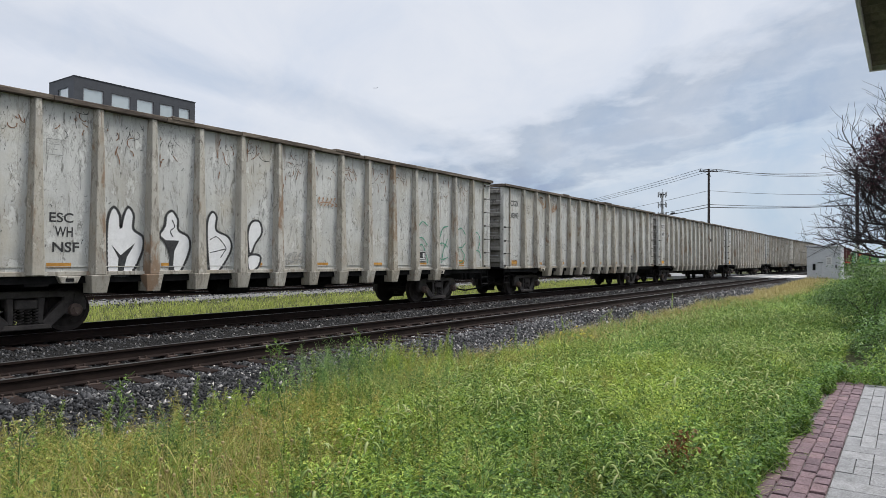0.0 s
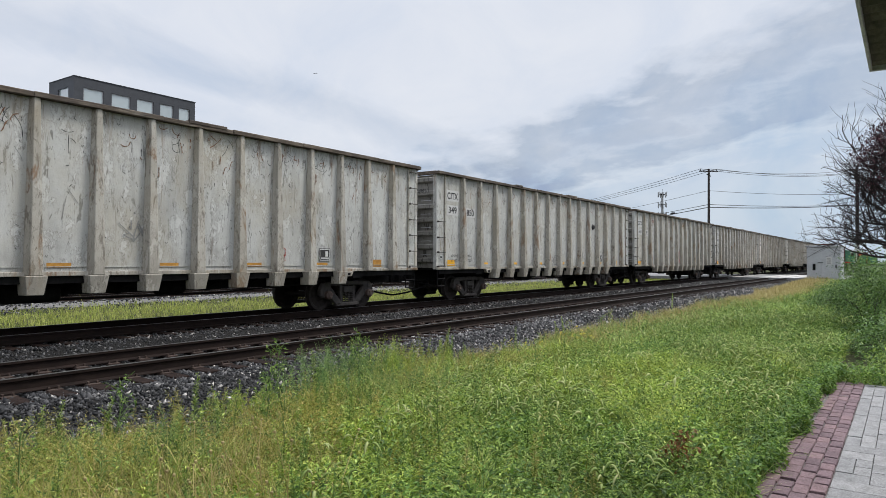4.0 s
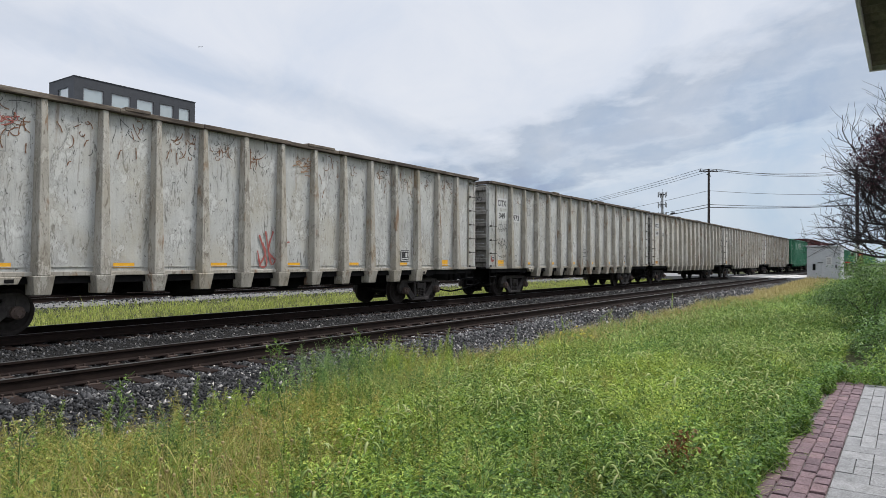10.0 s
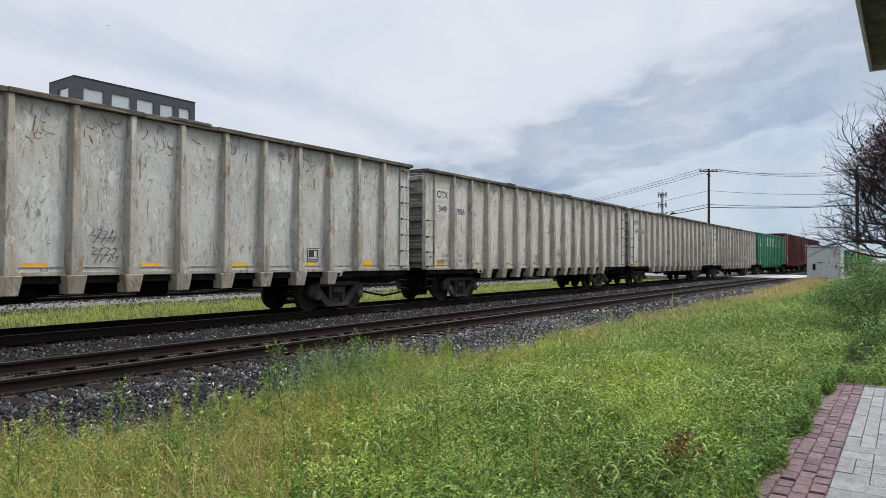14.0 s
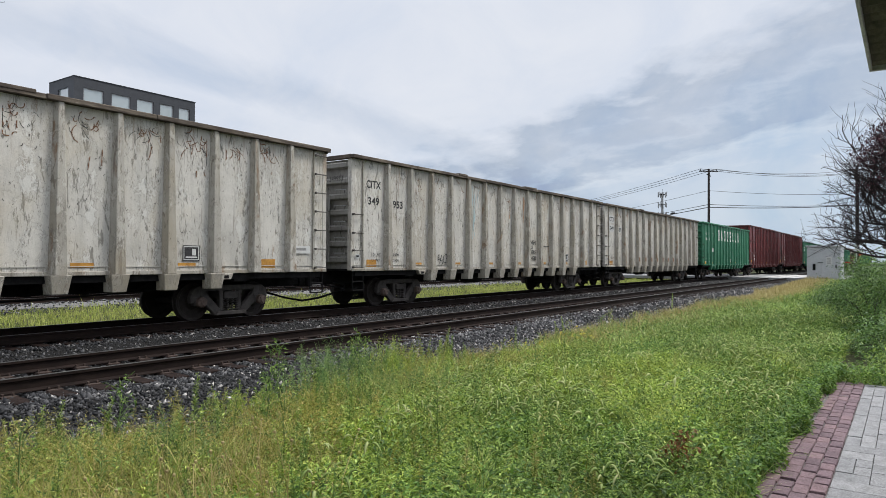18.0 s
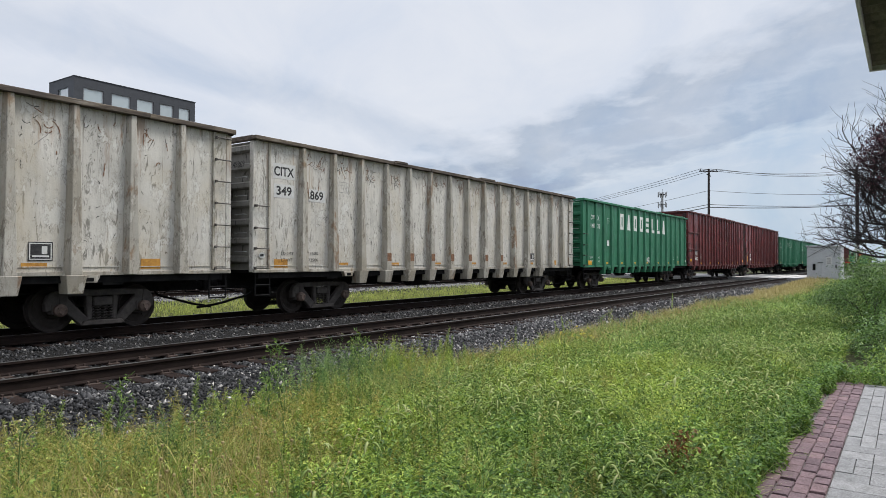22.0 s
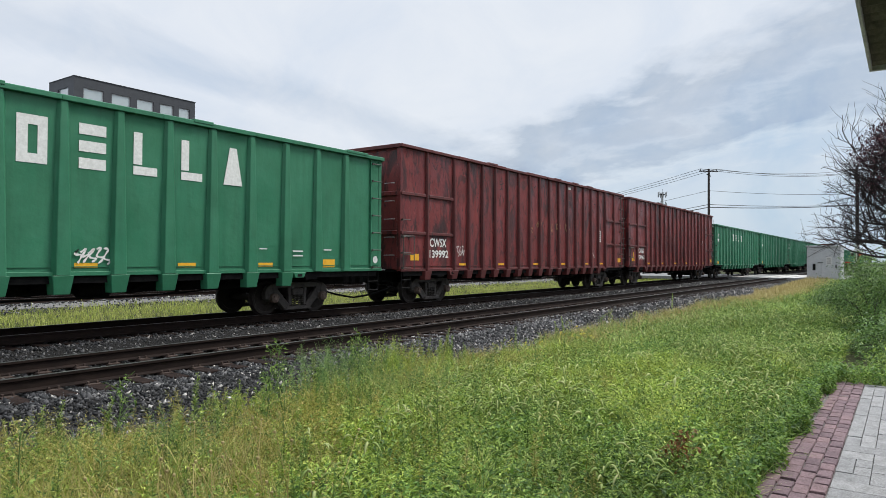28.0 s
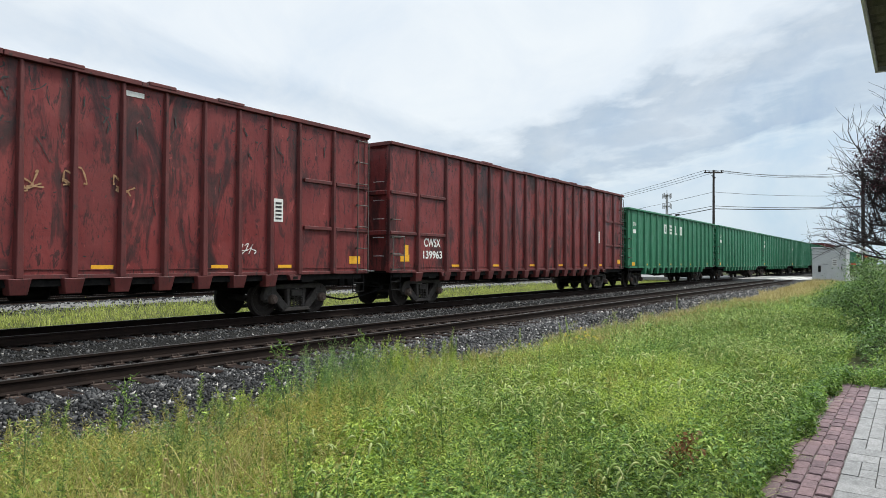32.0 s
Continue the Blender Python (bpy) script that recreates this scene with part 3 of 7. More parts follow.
def build_ground():
    xs = np.unique(np.concatenate([np.linspace(-2500, -40, 14), np.linspace(-40, 100, 141), np.linspace(100, 2600, 24)]))
    ys = np.unique(np.concatenate([np.linspace(-2500, -20, 14), np.linspace(-20, 60, 161), np.linspace(60, 2600, 24)]))
    X, Y = np.meshgrid(xs, ys, indexing="ij")
    Z = ground_z(X, Y)
    near = (np.abs(X) < 100) & (np.abs(Y) < 60)
    Z = Z + np.where(near & (Y > 1.2), 0.025 * np.sin(X * 1.9 + Y * 0.7) * np.sin(Y * 2.3 - X * 0.6), 0)
    v = np.stack([X, Y, Z], -1).reshape(-1, 3)
    n, m = X.shape
    i = (np.arange(n - 1)[:, None] * m + np.arange(m - 1)).ravel()
    f = np.stack([i, i + m, i + m + 1, i + 1], -1)
    thing("ground", fast_mesh("ground", v, f, M_GROUND), "earth under grass, weeds and dry thatch beside the tracks", "ground", kind="structure")
    g = Shape()
    g.box(-60, ROAD_X0, 29.6, 58, -0.42, -0.26)
    thing("gravel_yard", g.mesh("gravel_yard", M_GRAVEL), "pale grey gravel yard behind the siding", "ground", kind="structure")


build_ground()


def bed(name, yc, top, half, slope, x0, x1, label, mat=M_BED):
    s = Shape()
    prof = [(yc - half - slope, top - 0.55), (yc - half, top), (yc + half, top), (yc + half + slope, top - 0.55)]
    n = 90
    xs = np.linspace(x0, x1, n)
    v = [(x, y + 0.05 * math.sin(x * 1.3 + k), z + 0.012 * math.sin(x * 2.1 + k * 2)) for x in xs for k, (y, z) in enumerate(prof)]
    f = [(i * 4 + k, i * 4 + 4 + k, i * 4 + 5 + k, i * 4 + 1 + k) for i in range(n - 1) for k in range(3)]
    s.add(v, f)
    thing(name, s.mesh(name, mat), label, "ballast bed", kind="structure")


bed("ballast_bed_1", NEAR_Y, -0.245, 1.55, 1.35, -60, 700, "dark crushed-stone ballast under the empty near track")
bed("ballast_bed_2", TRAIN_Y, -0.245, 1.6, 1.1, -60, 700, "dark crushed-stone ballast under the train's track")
bed("ballast_bed_3", SIDING_Y, -0.20, 1.5, 0.9, -60, ROAD_X0 - 1, "pale ballast under the far siding", M_GRAVEL)

# ---- rails and ties ----
RAIL_H = 0.185
RAILPROF = [(-0.075, -RAIL_H), (0.075, -RAIL_H), (0.075, -RAIL_H + 0.012), (0.012, -RAIL_H + 0.035), (0.009, -0.048), (0.036, -0.036), (0.036, -0.004),
            (-0.036, -0.004), (-0.036, -0.036), (-0.009, -0.048), (-0.012, -RAIL_H + 0.035), (-0.075, -RAIL_H + 0.012)]


def build_track(yc, x0, x1, ties, label, number):
    root = thing("track_%d" % number, None, label, "railway track", at=pose(0, yc, 0), kind="structure")
    rail = Shape().prism(RAILPROF, x0, x1, "x").mesh("rail", M_RAIL)
    head = Shape().box(x0, x1, -0.033, 0.033, -0.004, 0.0).mesh("rail_head", M_RAILTOP)
    for s in (-1, 1):
        r = part("rail", rail, root, pose(0, s * 0.7525, 0), "rust-brown steel rail")
        part("rail_head", head, r, None, "wheel-polished rail head")
    tie = Shape().box(-0.115, 0.115, -1.3, 1.3, -0.36, -RAIL_H - 0.012).mesh("tie", M_TIE, 0.012)
    tplate = Shape().box(-0.09, 0.09, -0.17, 0.17, -RAIL_H - 0.012, -RAIL_H + 0.002)
    for a in (-1, 1):
        for b in (-1, 1):
            tplate.box(a * 0.06 - 0.013, a * 0.06 + 0.013, b * 0.1 - 0.018, b * 0.1 + 0.018, -RAIL_H, -RAIL_H + 0.035)
    tplate = tplate.mesh("tie_plate", M_PLATE)
    rng = random.Random(number)
    x, k = ties[0], 0
    while x < ties[1]:
        t = part("tie", tie, root, pose(x + rng.uniform(-0.03, 0.03), rng.uniform(-0.05, 0.05), rng.uniform(-0.012, 0.006), 0, 0, rng.uniform(-1.2, 1.2)))
        if x < ties[2]:
            for s in (-1, 1):
                part("tie_plate", tplate, t, pose(0, s * 0.7525, 0))
        x += 0.52
    return root


build_track(NEAR_Y, -60, 700, (0.5, 62, 26), "empty near track with rust-brown rails on timber ties", 1)
build_track(TRAIN_Y, -60, 700, (3.0, 50, 0), "second track with dark rails that carries the train", 2)
build_track(SIDING_Y, -60, ROAD_X0 + 60, (8, 60, 0), "rusty siding beyond the grass strip", 3)


def stone_field(name, label, x, y, z, size, rng, mat=M_STONE):
    """Loose crushed stones: six-sided chips with uneven corners."""
    n = len(x)
    tip = np.array([(1, 0.3, 0.2), (-0.3, 1, -0.2), (-1, -0.3, 0.2), (0.3, -1, -0.2), (0.25, 0.1, 0.95), (-0.2, -0.1, -0.95)], float)
    r = (tip[None] + rng.normal(0, 0.30, (n, 6, 3))) * 0.56
    r *= (rng.random((n, 1, 3)) * 0.95 + 0.5) * np.asarray(size).reshape(-1, 1, 1)
    a, b = rng.random(n) * 2 * math.pi, rng.normal(0, 0.9, n)
    ca, sa_, cb, sb = np.cos(a), np.sin(a), np.cos(b), np.sin(b)
    zz = np.zeros(n)
    R1 = np.stack([np.stack([ca, -sa_, zz], -1), np.stack([sa_, ca, zz], -1), np.stack([zz, zz, zz + 1], -1)], 1)
    R2 = np.stack([np.stack([zz + 1, zz, zz], -1), np.stack([zz, cb, -sb], -1), np.stack([zz, sb, cb], -1)], 1)
    r = np.einsum("nij,nkj->nki", R1 @ R2, r)
    v = r + np.stack([x, y, z], -1)[:, None, :]
    q = np.array([(0, 1, 4), (1, 2, 4), (2, 3, 4), (3, 0, 4), (1, 0, 5), (2, 1, 5), (3, 2, 5), (0, 3, 5)])
    f = (np.arange(n)[:, None, None] * 6 + q[None]).reshape(-1, 3)
    thing(name, fast_mesh(name, v.reshape(-1, 3), f, mat), label, "gravel", kind="stuff")


def off_ties(x, y, rng):
    """Few stones lie on the near track's ties."""
    on = (np.abs((x - 0.5 + 0.26) % 0.52 - 0.26) < 0.135) & (np.abs(y - NEAR_Y) < 1.34)
    return ~on | (rng.random(len(x)) < 0.12)


def bed_z(y, yc, top, half, slope):
    d = np.abs(y - yc) - half
    return np.where(d < 0, top, top - 0.55 * np.clip(d / slope, 0, 1))


def build_ballast():
    rng = np.random.default_rng(5)
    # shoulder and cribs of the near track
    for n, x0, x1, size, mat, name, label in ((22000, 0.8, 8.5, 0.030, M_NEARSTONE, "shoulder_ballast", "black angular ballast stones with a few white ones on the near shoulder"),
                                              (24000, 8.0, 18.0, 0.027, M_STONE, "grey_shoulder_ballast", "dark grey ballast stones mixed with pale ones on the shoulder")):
        x = x0 + (x1 - x0) * rng.random(n)
        y = 6.35 + 2.7 * rng.random(n)
        keep = off_ties(x, y, rng)
        x, y = x[keep], y[keep]
        n = len(x)
        z = np.maximum(bed_z(y, NEAR_Y, -0.245, 1.55, 1.35), ground_z(x, y) + 0.02) + rng.random(n) * 0.02
        stone_field(name, label, x, y, z + 0.004, 1.0 * (size + 0.042 * rng.random(n) ** 2), rng, mat)
    n = 19000
    x = 17 + 40 * rng.random(n) ** 1.3
    y = 6.7 + 2.4 * rng.random(n)
    z = np.maximum(bed_z(y, NEAR_Y, -0.245, 1.55, 1.35), ground_z(x, y) + 0.02) + rng.random(n) * 0.02
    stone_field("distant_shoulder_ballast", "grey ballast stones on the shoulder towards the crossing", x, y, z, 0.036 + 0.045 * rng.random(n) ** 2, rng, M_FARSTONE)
    n = 52000
    x = 2.5 + 34 * rng.random(n) ** 1.4
    y = 8.9 + 5.7 * rng.random(n)
    keep = off_ties(x, y, rng) & (np.abs(np.abs(y - NEAR_Y) - 0.7525) > 0.11) & (np.abs(np.abs(y - TRAIN_Y) - 0.7525) > 0.11)
    x, y = x[keep], y[keep]
    z = np.maximum(bed_z(y, NEAR_Y, -0.245, 1.55, 1.35), bed_z(y, TRAIN_Y, -0.245, 1.6, 1.1)) + 0.01 * rng.random(len(x))
    stone_field("track_ballast", "dark ballast stones between and beside the rails", x, y, z + 0.006, 0.044 + 0.032 * rng.random(len(x)) ** 2, rng, M_DARKSTONE)
    n = 15000
    x = 36 + 26 * rng.random(n)
    y = 8.9 + 7.4 * rng.random(n)
    keep = (np.abs(np.abs(y - NEAR_Y) - 0.7525) > 0.11) & (np.abs(np.abs(y - TRAIN_Y) - 0.7525) > 0.11)
    x, y = x[keep], y[keep]
    z = np.maximum(bed_z(y, NEAR_Y, -0.245, 1.55, 1.35), bed_z(y, TRAIN_Y, -0.245, 1.6, 1.1)) + 0.01 * rng.random(len(x))
    stone_field("distant_track_ballast", "dark ballast stones along the tracks towards the crossing", x, y, z, 0.062 + 0.05 * rng.random(len(x)) ** 2, rng, M_DARKSTONE)
    n = 13000
    x = 6 + 60 * rng.random(n) ** 1.3
    y = 25.0 + 4.8 * rng.random(n) ** 0.8
    keep = np.abs(np.abs(y - SIDING_Y) - 0.7525) > 0.1
    x, y = x[keep], y[keep]
    z = np.maximum(bed_z(y, SIDING_Y, -0.20, 1.5, 0.9), ground_z(x, y)) + 0.02
    stone_field("siding_ballast", "loose grey and white stones along the siding", x, y, z, 0.055 + 0.05 * rng.random(len(x)) ** 2, rng, M_PALESTONE)


build_ballast()

# ---- crossing road ----
s = Shape()
s.box(ROAD_X0, ROAD_X1, -60, NEAR_Y - 1.5, -0.30, -0.015)
s.box(ROAD_X0, ROAD_X1, NEAR_Y - 1.5, TRAIN_Y + 1.5, -0.30, -0.012)
s.box(ROAD_X0, ROAD_X1, TRAIN_Y + 1.5, 80, -0.30, -0.015)
thing("road", s.mesh("road", M_ROAD), "pale worn asphalt road over the level crossing", "road", kind="structure")
crossing = thing("level_crossing", None, "pale concrete panels beside the rails of the road crossing", "level crossing", at=pose(ROAD_X0, 0, 0))
for yc, a, b in ((NEAR_Y, -1.5, -0.85), (NEAR_Y, -0.6, 0.6), (NEAR_Y, 0.85, 1.6), (TRAIN_Y, -1.6, -0.85), (TRAIN_Y, -0.6, 0.6), (TRAIN_Y, 0.85, 1.6)):
    for i in range(4):
        part("panel", Shape().box(4 * i + 0.02, 4 * i + 3.98, yc + a, yc + b, -0.2, -0.006).mesh("panel", M_CONC, 0.01), crossing)

# ---- pavement ----
PAVE_Z = -0.15


def build_pavement():
    base = thing("pavement", Shape().box(-6, 10.75, -2.4, 0.88, PAVE_Z - 0.16, PAVE_Z - 0.022).mesh("pavement", M_JOINT), "stamped grey stone walk with a purple brick border", "pavement", kind="structure")
    rng = random.Random(3)

    def slab_mesh(a, b, name, mat, h=0.03):
        s = Shape()
        d = 0.002
        if mat is M_BRICK:  # tumbled: uneven rounded arrises
            def ring(e, z):
                w = [rng.uniform(-0.004, 0.004) for _ in range(8)]
                return [(e + w[0], e * 2, z), (e * 2, e + w[1], z), (a - e * 2, e + w[2], z), (a - e + w[3], e * 2, z),
                        (a - e + w[4], b - e * 2, z), (a - e * 2, b - e + w[5], z), (e * 2, b - e + w[6], z), (e + w[7], b - e * 2, z)]
            r0, r1, r2 = ring(-0.001, -h), ring(0.0005, -0.007), ring(0.006, 0.0)
            n = 8
            f = [tuple(range(2 * n, 3 * n))] + [(o + i, o + (i + 1) % n, o + n + (i + 1) % n, o + n + i) for o in (0, n) for i in range(n)]
            return s.add(r0 + r1 + r2, f).mesh(name, mat)
        lo = [(0, 0, -h), (a, 0, -h), (a, b, -h), (0, b, -h)]
        hi = [(d, d, 0), (a - d, d, 0), (a - d, b - d, 0), (d, b - d, 0)]
        return s.loft(lo, hi).mesh(name, mat)
    bricks = [slab_mesh((0.19, 0.175, 0.20, 0.16, 0.185, 0.195)[k], 0.103, "brick", M_BRICK) for k in range(6)]
    for row in range(4):
        x = -1.9 + (0.1 if row % 2 else 0.0)
        while x < 10.6:
            y = 0.487 + row * 0.1085
            if not (row == 3 and x > 9.8):
                part("brick", bricks[rng.randrange(6)], base, pose(x + rng.uniform(-0.003, 0.003), y + rng.uniform(-0.003, 0.003) + (0.03 if row == 3 and x > 7.5 else 0), PAVE_Z + rng.uniform(-0.004, 0.001), rng.uniform(-0.9, 0.9), rng.uniform(-0.6, 0.6), rng.uniform(-1.5, 1.5)))
            x += 0.2045
    # random ashlar: stones of several sizes fitted on a small grid
    u, nx, ny = 0.118, 106, 22
    taken = np.zeros((nx, ny), bool)
    for i in range(nx):
        for j in range(ny):
            if taken[i, j]:
                continue
            sizes = [(4, 2), (3, 2), (2, 2), (3, 1), (2, 1), (4, 1), (2, 3), (3, 3)]
            rng.shuffle(sizes)
            for a, b in sizes + [(1, 1)]:
                if i + a <= nx and j + b <= ny and not taken[i:i + a, j:j + b].any():
                    break
            taken[i:i + a, j:j + b] = True
            x, y = -1.95 + i * u, 0.478 - (j + b) * u
            part("slab", slab_mesh(a * u - 0.003, b * u - 0.003, "slab", M_SLAB, 0.03), base, pose(x, y, PAVE_Z + rng.uniform(-0.003, 0.003), rng.uniform(-0.3, 0.3), rng.uniform(-0.3, 0.3)))


build_pavement()


# ---- station eave over the viewer ----
def build_eave():
    roof = thing("station_roof", None, "dark mossy fluted eave of a low roof above the walk", "roof", at=pose(0, 0, 0))
    w = 0.135
    flute = [(0.0, 0.03), (0.0, 0.0), (0.02, -0.012), (w / 2, -0.026), (w - 0.02, -0.012), (w, 0.0), (w, 0.03)]
    lath = Shape().prism([(px_, pz) for px_, pz in flute], -2.6, 0.185).mesh("soffit_flute", M_EAVE)
    for k in range(60):
        part("soffit_flute", lath, roof, pose(5.28 - (k + 1) * (w + 0.003), 0, 2.826 + 0.003 * (k % 3)))
    part("fascia", Shape().box(-5, 5.30, 0.186, 0.205, 2.79, 2.93).mesh("fascia", M_FASCIA, 0.004), roof, None, "thin pale edge strip")
    part("end_trim", Shape().box(5.282, 5.31, -2.6, 0.205, 2.785, 2.93).mesh("end_trim", M_FASCIA, 0.004), roof)
    part("roof_deck", Shape().box(-5, 5.29, -2.6, 0.19, 2.86, 2.98).mesh("roof_deck", M_EAVE), roof)
    thing("wall_station", Shape().box(-6, 5.0, -2.9, -2.6, -0.3, 3.0).mesh("wall_station", M_STUCCO), "plain rendered wall behind the walk", "wall", kind="structure")


build_eave()
# ---- the train ----
WHEEL_R = 0.457
AXLE = 0.889


def wheel_meshes():
    prof = [(0.10, 0.10), (0.10, 0.16), (0.045, 0.20), (0.03, 0.36), (0.055, 0.385), (0.062, WHEEL_R - 0.004), (-0.055, WHEEL_R + 0.004), (-0.068, WHEEL_R + 0.028), (-0.083, WHEEL_R + 0.012), (-0.083, 0.38), (-0.02, 0.34), (-0.04, 0.12)]
    s = Shape()
    s.lathe([(-0.724 - a, r) for a, r in prof], "y", 40)
    s.lathe([(0.724 + a, r) for a, r in reversed(prof)], "y", 40)
    s.lathe([(-1.04, 0.075), (-0.7, 0.085), (0.7, 0.085), (1.04, 0.075)], "y", 14)
    # rim chips and chalk marks make the turning visible
    for k in range(5):
        a = k * 1.2566
        for y in (-0.79, 0.782):
            c, q = math.cos(a) * 0.27, math.sin(a) * 0.27
            s.box(c - 0.012, c + 0.012, y, y + 0.012, q - 0.03, q + 0.03)
    return s.mesh("wheelset", M_WHEEL, 0, True)


def side_frame_mesh():
    """Cast frame: arched top member, two sloping struts, spring seat and bearing boxes."""
    s = Shape()
    y0, y1 = -0.075, 0.075

    def slab(pts, k, a, b):
        s.prism([(k * px_, pz) for px_, pz in pts][::k], a, b)
    s.prism([(-0.72, 0.265), (0.72, 0.265), (0.72, 0.385), (0.3, 0.40), (-0.3, 0.40), (-0.72, 0.385)], y0, y1)
    for k in (-1, 1):
        slab([(0.70, 0.10), (0.76, -0.07), (0.86, 0.02), (0.92, 0.385), (0.70, 0.384)], k, y0 + 0.004, y1 - 0.004)
        slab([(0.86, 0.04), (0.98, 0.02), (1.13, -0.03), (1.15, 0.13), (1.09, 0.29), (0.98, 0.37), (0.90, 0.386)], k, y0, y1)
        slab([(0.44, -0.34), (0.84, 0.02), (0.70, 0.22), (0.27, -0.22)], k, y0 + 0.010, y1 - 0.010)
        slab([(0.22, -0.24), (0.31, -0.24), (0.35, 0.27), (0.22, 0.27)], k, y0 + 0.007, y1 - 0.007)
        s.box(k * AXLE - 0.15, k * AXLE + 0.15, y0 - 0.012, y1 + 0.012, -0.09, 0.13)
    s.prism([(-0.47, -0.345), (0.47, -0.345), (0.39, -0.245), (-0.39, -0.245)], y0 - 0.06, y1 + 0.06)
    return s.mesh("side_frame", M_TRUCK, 0.016)


def spring_mesh():
    pts = [(0.058 * math.cos(a), 0.058 * math.sin(a), -0.25 + 0.29 * a / (2 * math.pi * 5)) for a in (i * math.pi / 3 for i in range(31))]
    return Shape().tube(pts, 0.0145, 4).mesh("coil_spring", M_TRUCK, 0, True)


def bearing_cap_shape():
    s = Shape().lathe([(-0.20, 0.03), (-0.205, 0.06), (-0.175, 0.095), (-0.15, 0.125), (-0.09, 0.13), (0.0, 0.12)], "y", 18)
    for k in range(3):
        a = k * 2.0944 + 0.5
        c, q = 0.072 * math.cos(a), 0.072 * math.sin(a)
        s.box(c - 0.02, c + 0.02, -0.215, -0.17, q - 0.02, q + 0.02)
    return s


TRUCK_MESH = dict(
    wheelset=wheel_meshes(), side_frame=side_frame_mesh(), coil_spring=spring_mesh(),
    bearing_cap=bearing_cap_shape().mesh("bearing_cap", M_CAPRUST, 0, True),
    bolster=Shape().box(-0.2, 0.2, -1.09, 1.09, 0.05, 0.235).box(-0.28, 0.28, -0.45, 0.45, 0.0, 0.30).mesh("bolster", M_TRUCK, 0.02),
    brake_beam=Shape().box(-0.03, 0.03, -0.66, 0.66, -0.12, -0.05).mesh("brake_beam", M_UNDER))
WHEELSETS = []


def add_truck(car, x):
    """The truck's own origin lies between its axles at axle height."""
    tr = part("truck", TRUCK_MESH["bolster"], car, pose(x, 0, WHEEL_R), "grimy cast-steel freight truck")
    for k in (-1, 1):
        w = part("wheelset", TRUCK_MESH["wheelset"], tr, pose(k * AXLE, 0, 0))
        WHEELSETS.append((w, k))
        part("side_frame", TRUCK_MESH["side_frame"], tr, pose(0, k * 0.99, 0))
        for j in range(4):
            part("coil_spring", TRUCK_MESH["coil_spring"], tr, pose(-0.21 + 0.14 * j, k * 0.99, 0))
        for j in (-1, 1):
            part("bearing_cap", TRUCK_MESH["bearing_cap"], tr, pose(j * AXLE, k * 1.03, 0, 0, 0, 0 if k < 0 else 180), "rusty bearing cap")
        part("brake_beam", TRUCK_MESH["brake_beam"], tr, pose(k * 0.39, 0, 0))


def hat_post(x, y, z0, z1, face, base, depth, foot=None):
    """Pressed side post on the side y < 0, wide at the sheet, narrow at its face, deeper towards the sill."""
    s = Shape()

    def section(a, b, d, z, back=0.0):
        return [(x - a, y + back, z), (x - b, y - d, z), (x + b, y - d, z), (x + a, y + back, z)]
    a, b = base / 2, face / 2
    s.loft(section(a, b, depth, z0), section(a * 0.62, b * 0.46, depth * 0.62, z1))
    if foot is not None:
        s.loft(section(0.175, 0.15, depth - 0.05, foot, 0.16), section(0.225, 0.20, depth + 0.006, z0 - 0.002, 0.10))
    return s


class Style:
    """The measures and paints of one kind of car."""

    def __init__(self, length, top, low, posts, face, base, depth, feet, foot, skin, post, chord, ends, truck, edge, bands, sheet):
        self.length, self.top, self.low, self.posts, self.face, self.base, self.depth = length, top, low, posts, face, base, depth
        self.feet, self.foot, self.skin, self.post, self.chord, self.ends = feet, foot, skin, post, chord, ends
        self.truck, self.edge, self.bands, self.sheet = truck, edge, bands, sheet


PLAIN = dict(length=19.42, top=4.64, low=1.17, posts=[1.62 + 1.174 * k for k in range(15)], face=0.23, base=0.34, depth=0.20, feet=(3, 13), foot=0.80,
             skin=M_WHITE, post=M_POST, chord=M_CHORD, ends=M_ENDSHADE, truck=2.86, edge=0.49, bands=(), sheet=1.50)
LEAF_GREEN = {**PLAIN, "face": 0.27, "base": 0.38, "depth": 0.12, "sheet": 1.64, "length": 18.92, "posts": [1.60 + 1.123 * k for k in range(15)], "skin": M_GREEN, "post": M_GREEN, "chord": M_GREEN, "ends": M_GREEN, "top": 4.66, "feet": (2, 13)}
WHITE = Style(**PLAIN)
CREAM = Style(**{**PLAIN, "skin": M_CREAM})
GREEN = Style(**LEAF_GREEN)
GREENLONG = Style(**{**LEAF_GREEN, "length": 19.95, "posts": [1.62 + 1.194 * k for k in range(15)]})
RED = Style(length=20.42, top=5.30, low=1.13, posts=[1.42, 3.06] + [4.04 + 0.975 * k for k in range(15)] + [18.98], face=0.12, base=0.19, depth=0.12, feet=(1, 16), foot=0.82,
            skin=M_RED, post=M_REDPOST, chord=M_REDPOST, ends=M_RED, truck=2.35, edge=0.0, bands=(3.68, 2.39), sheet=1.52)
KIT = {}


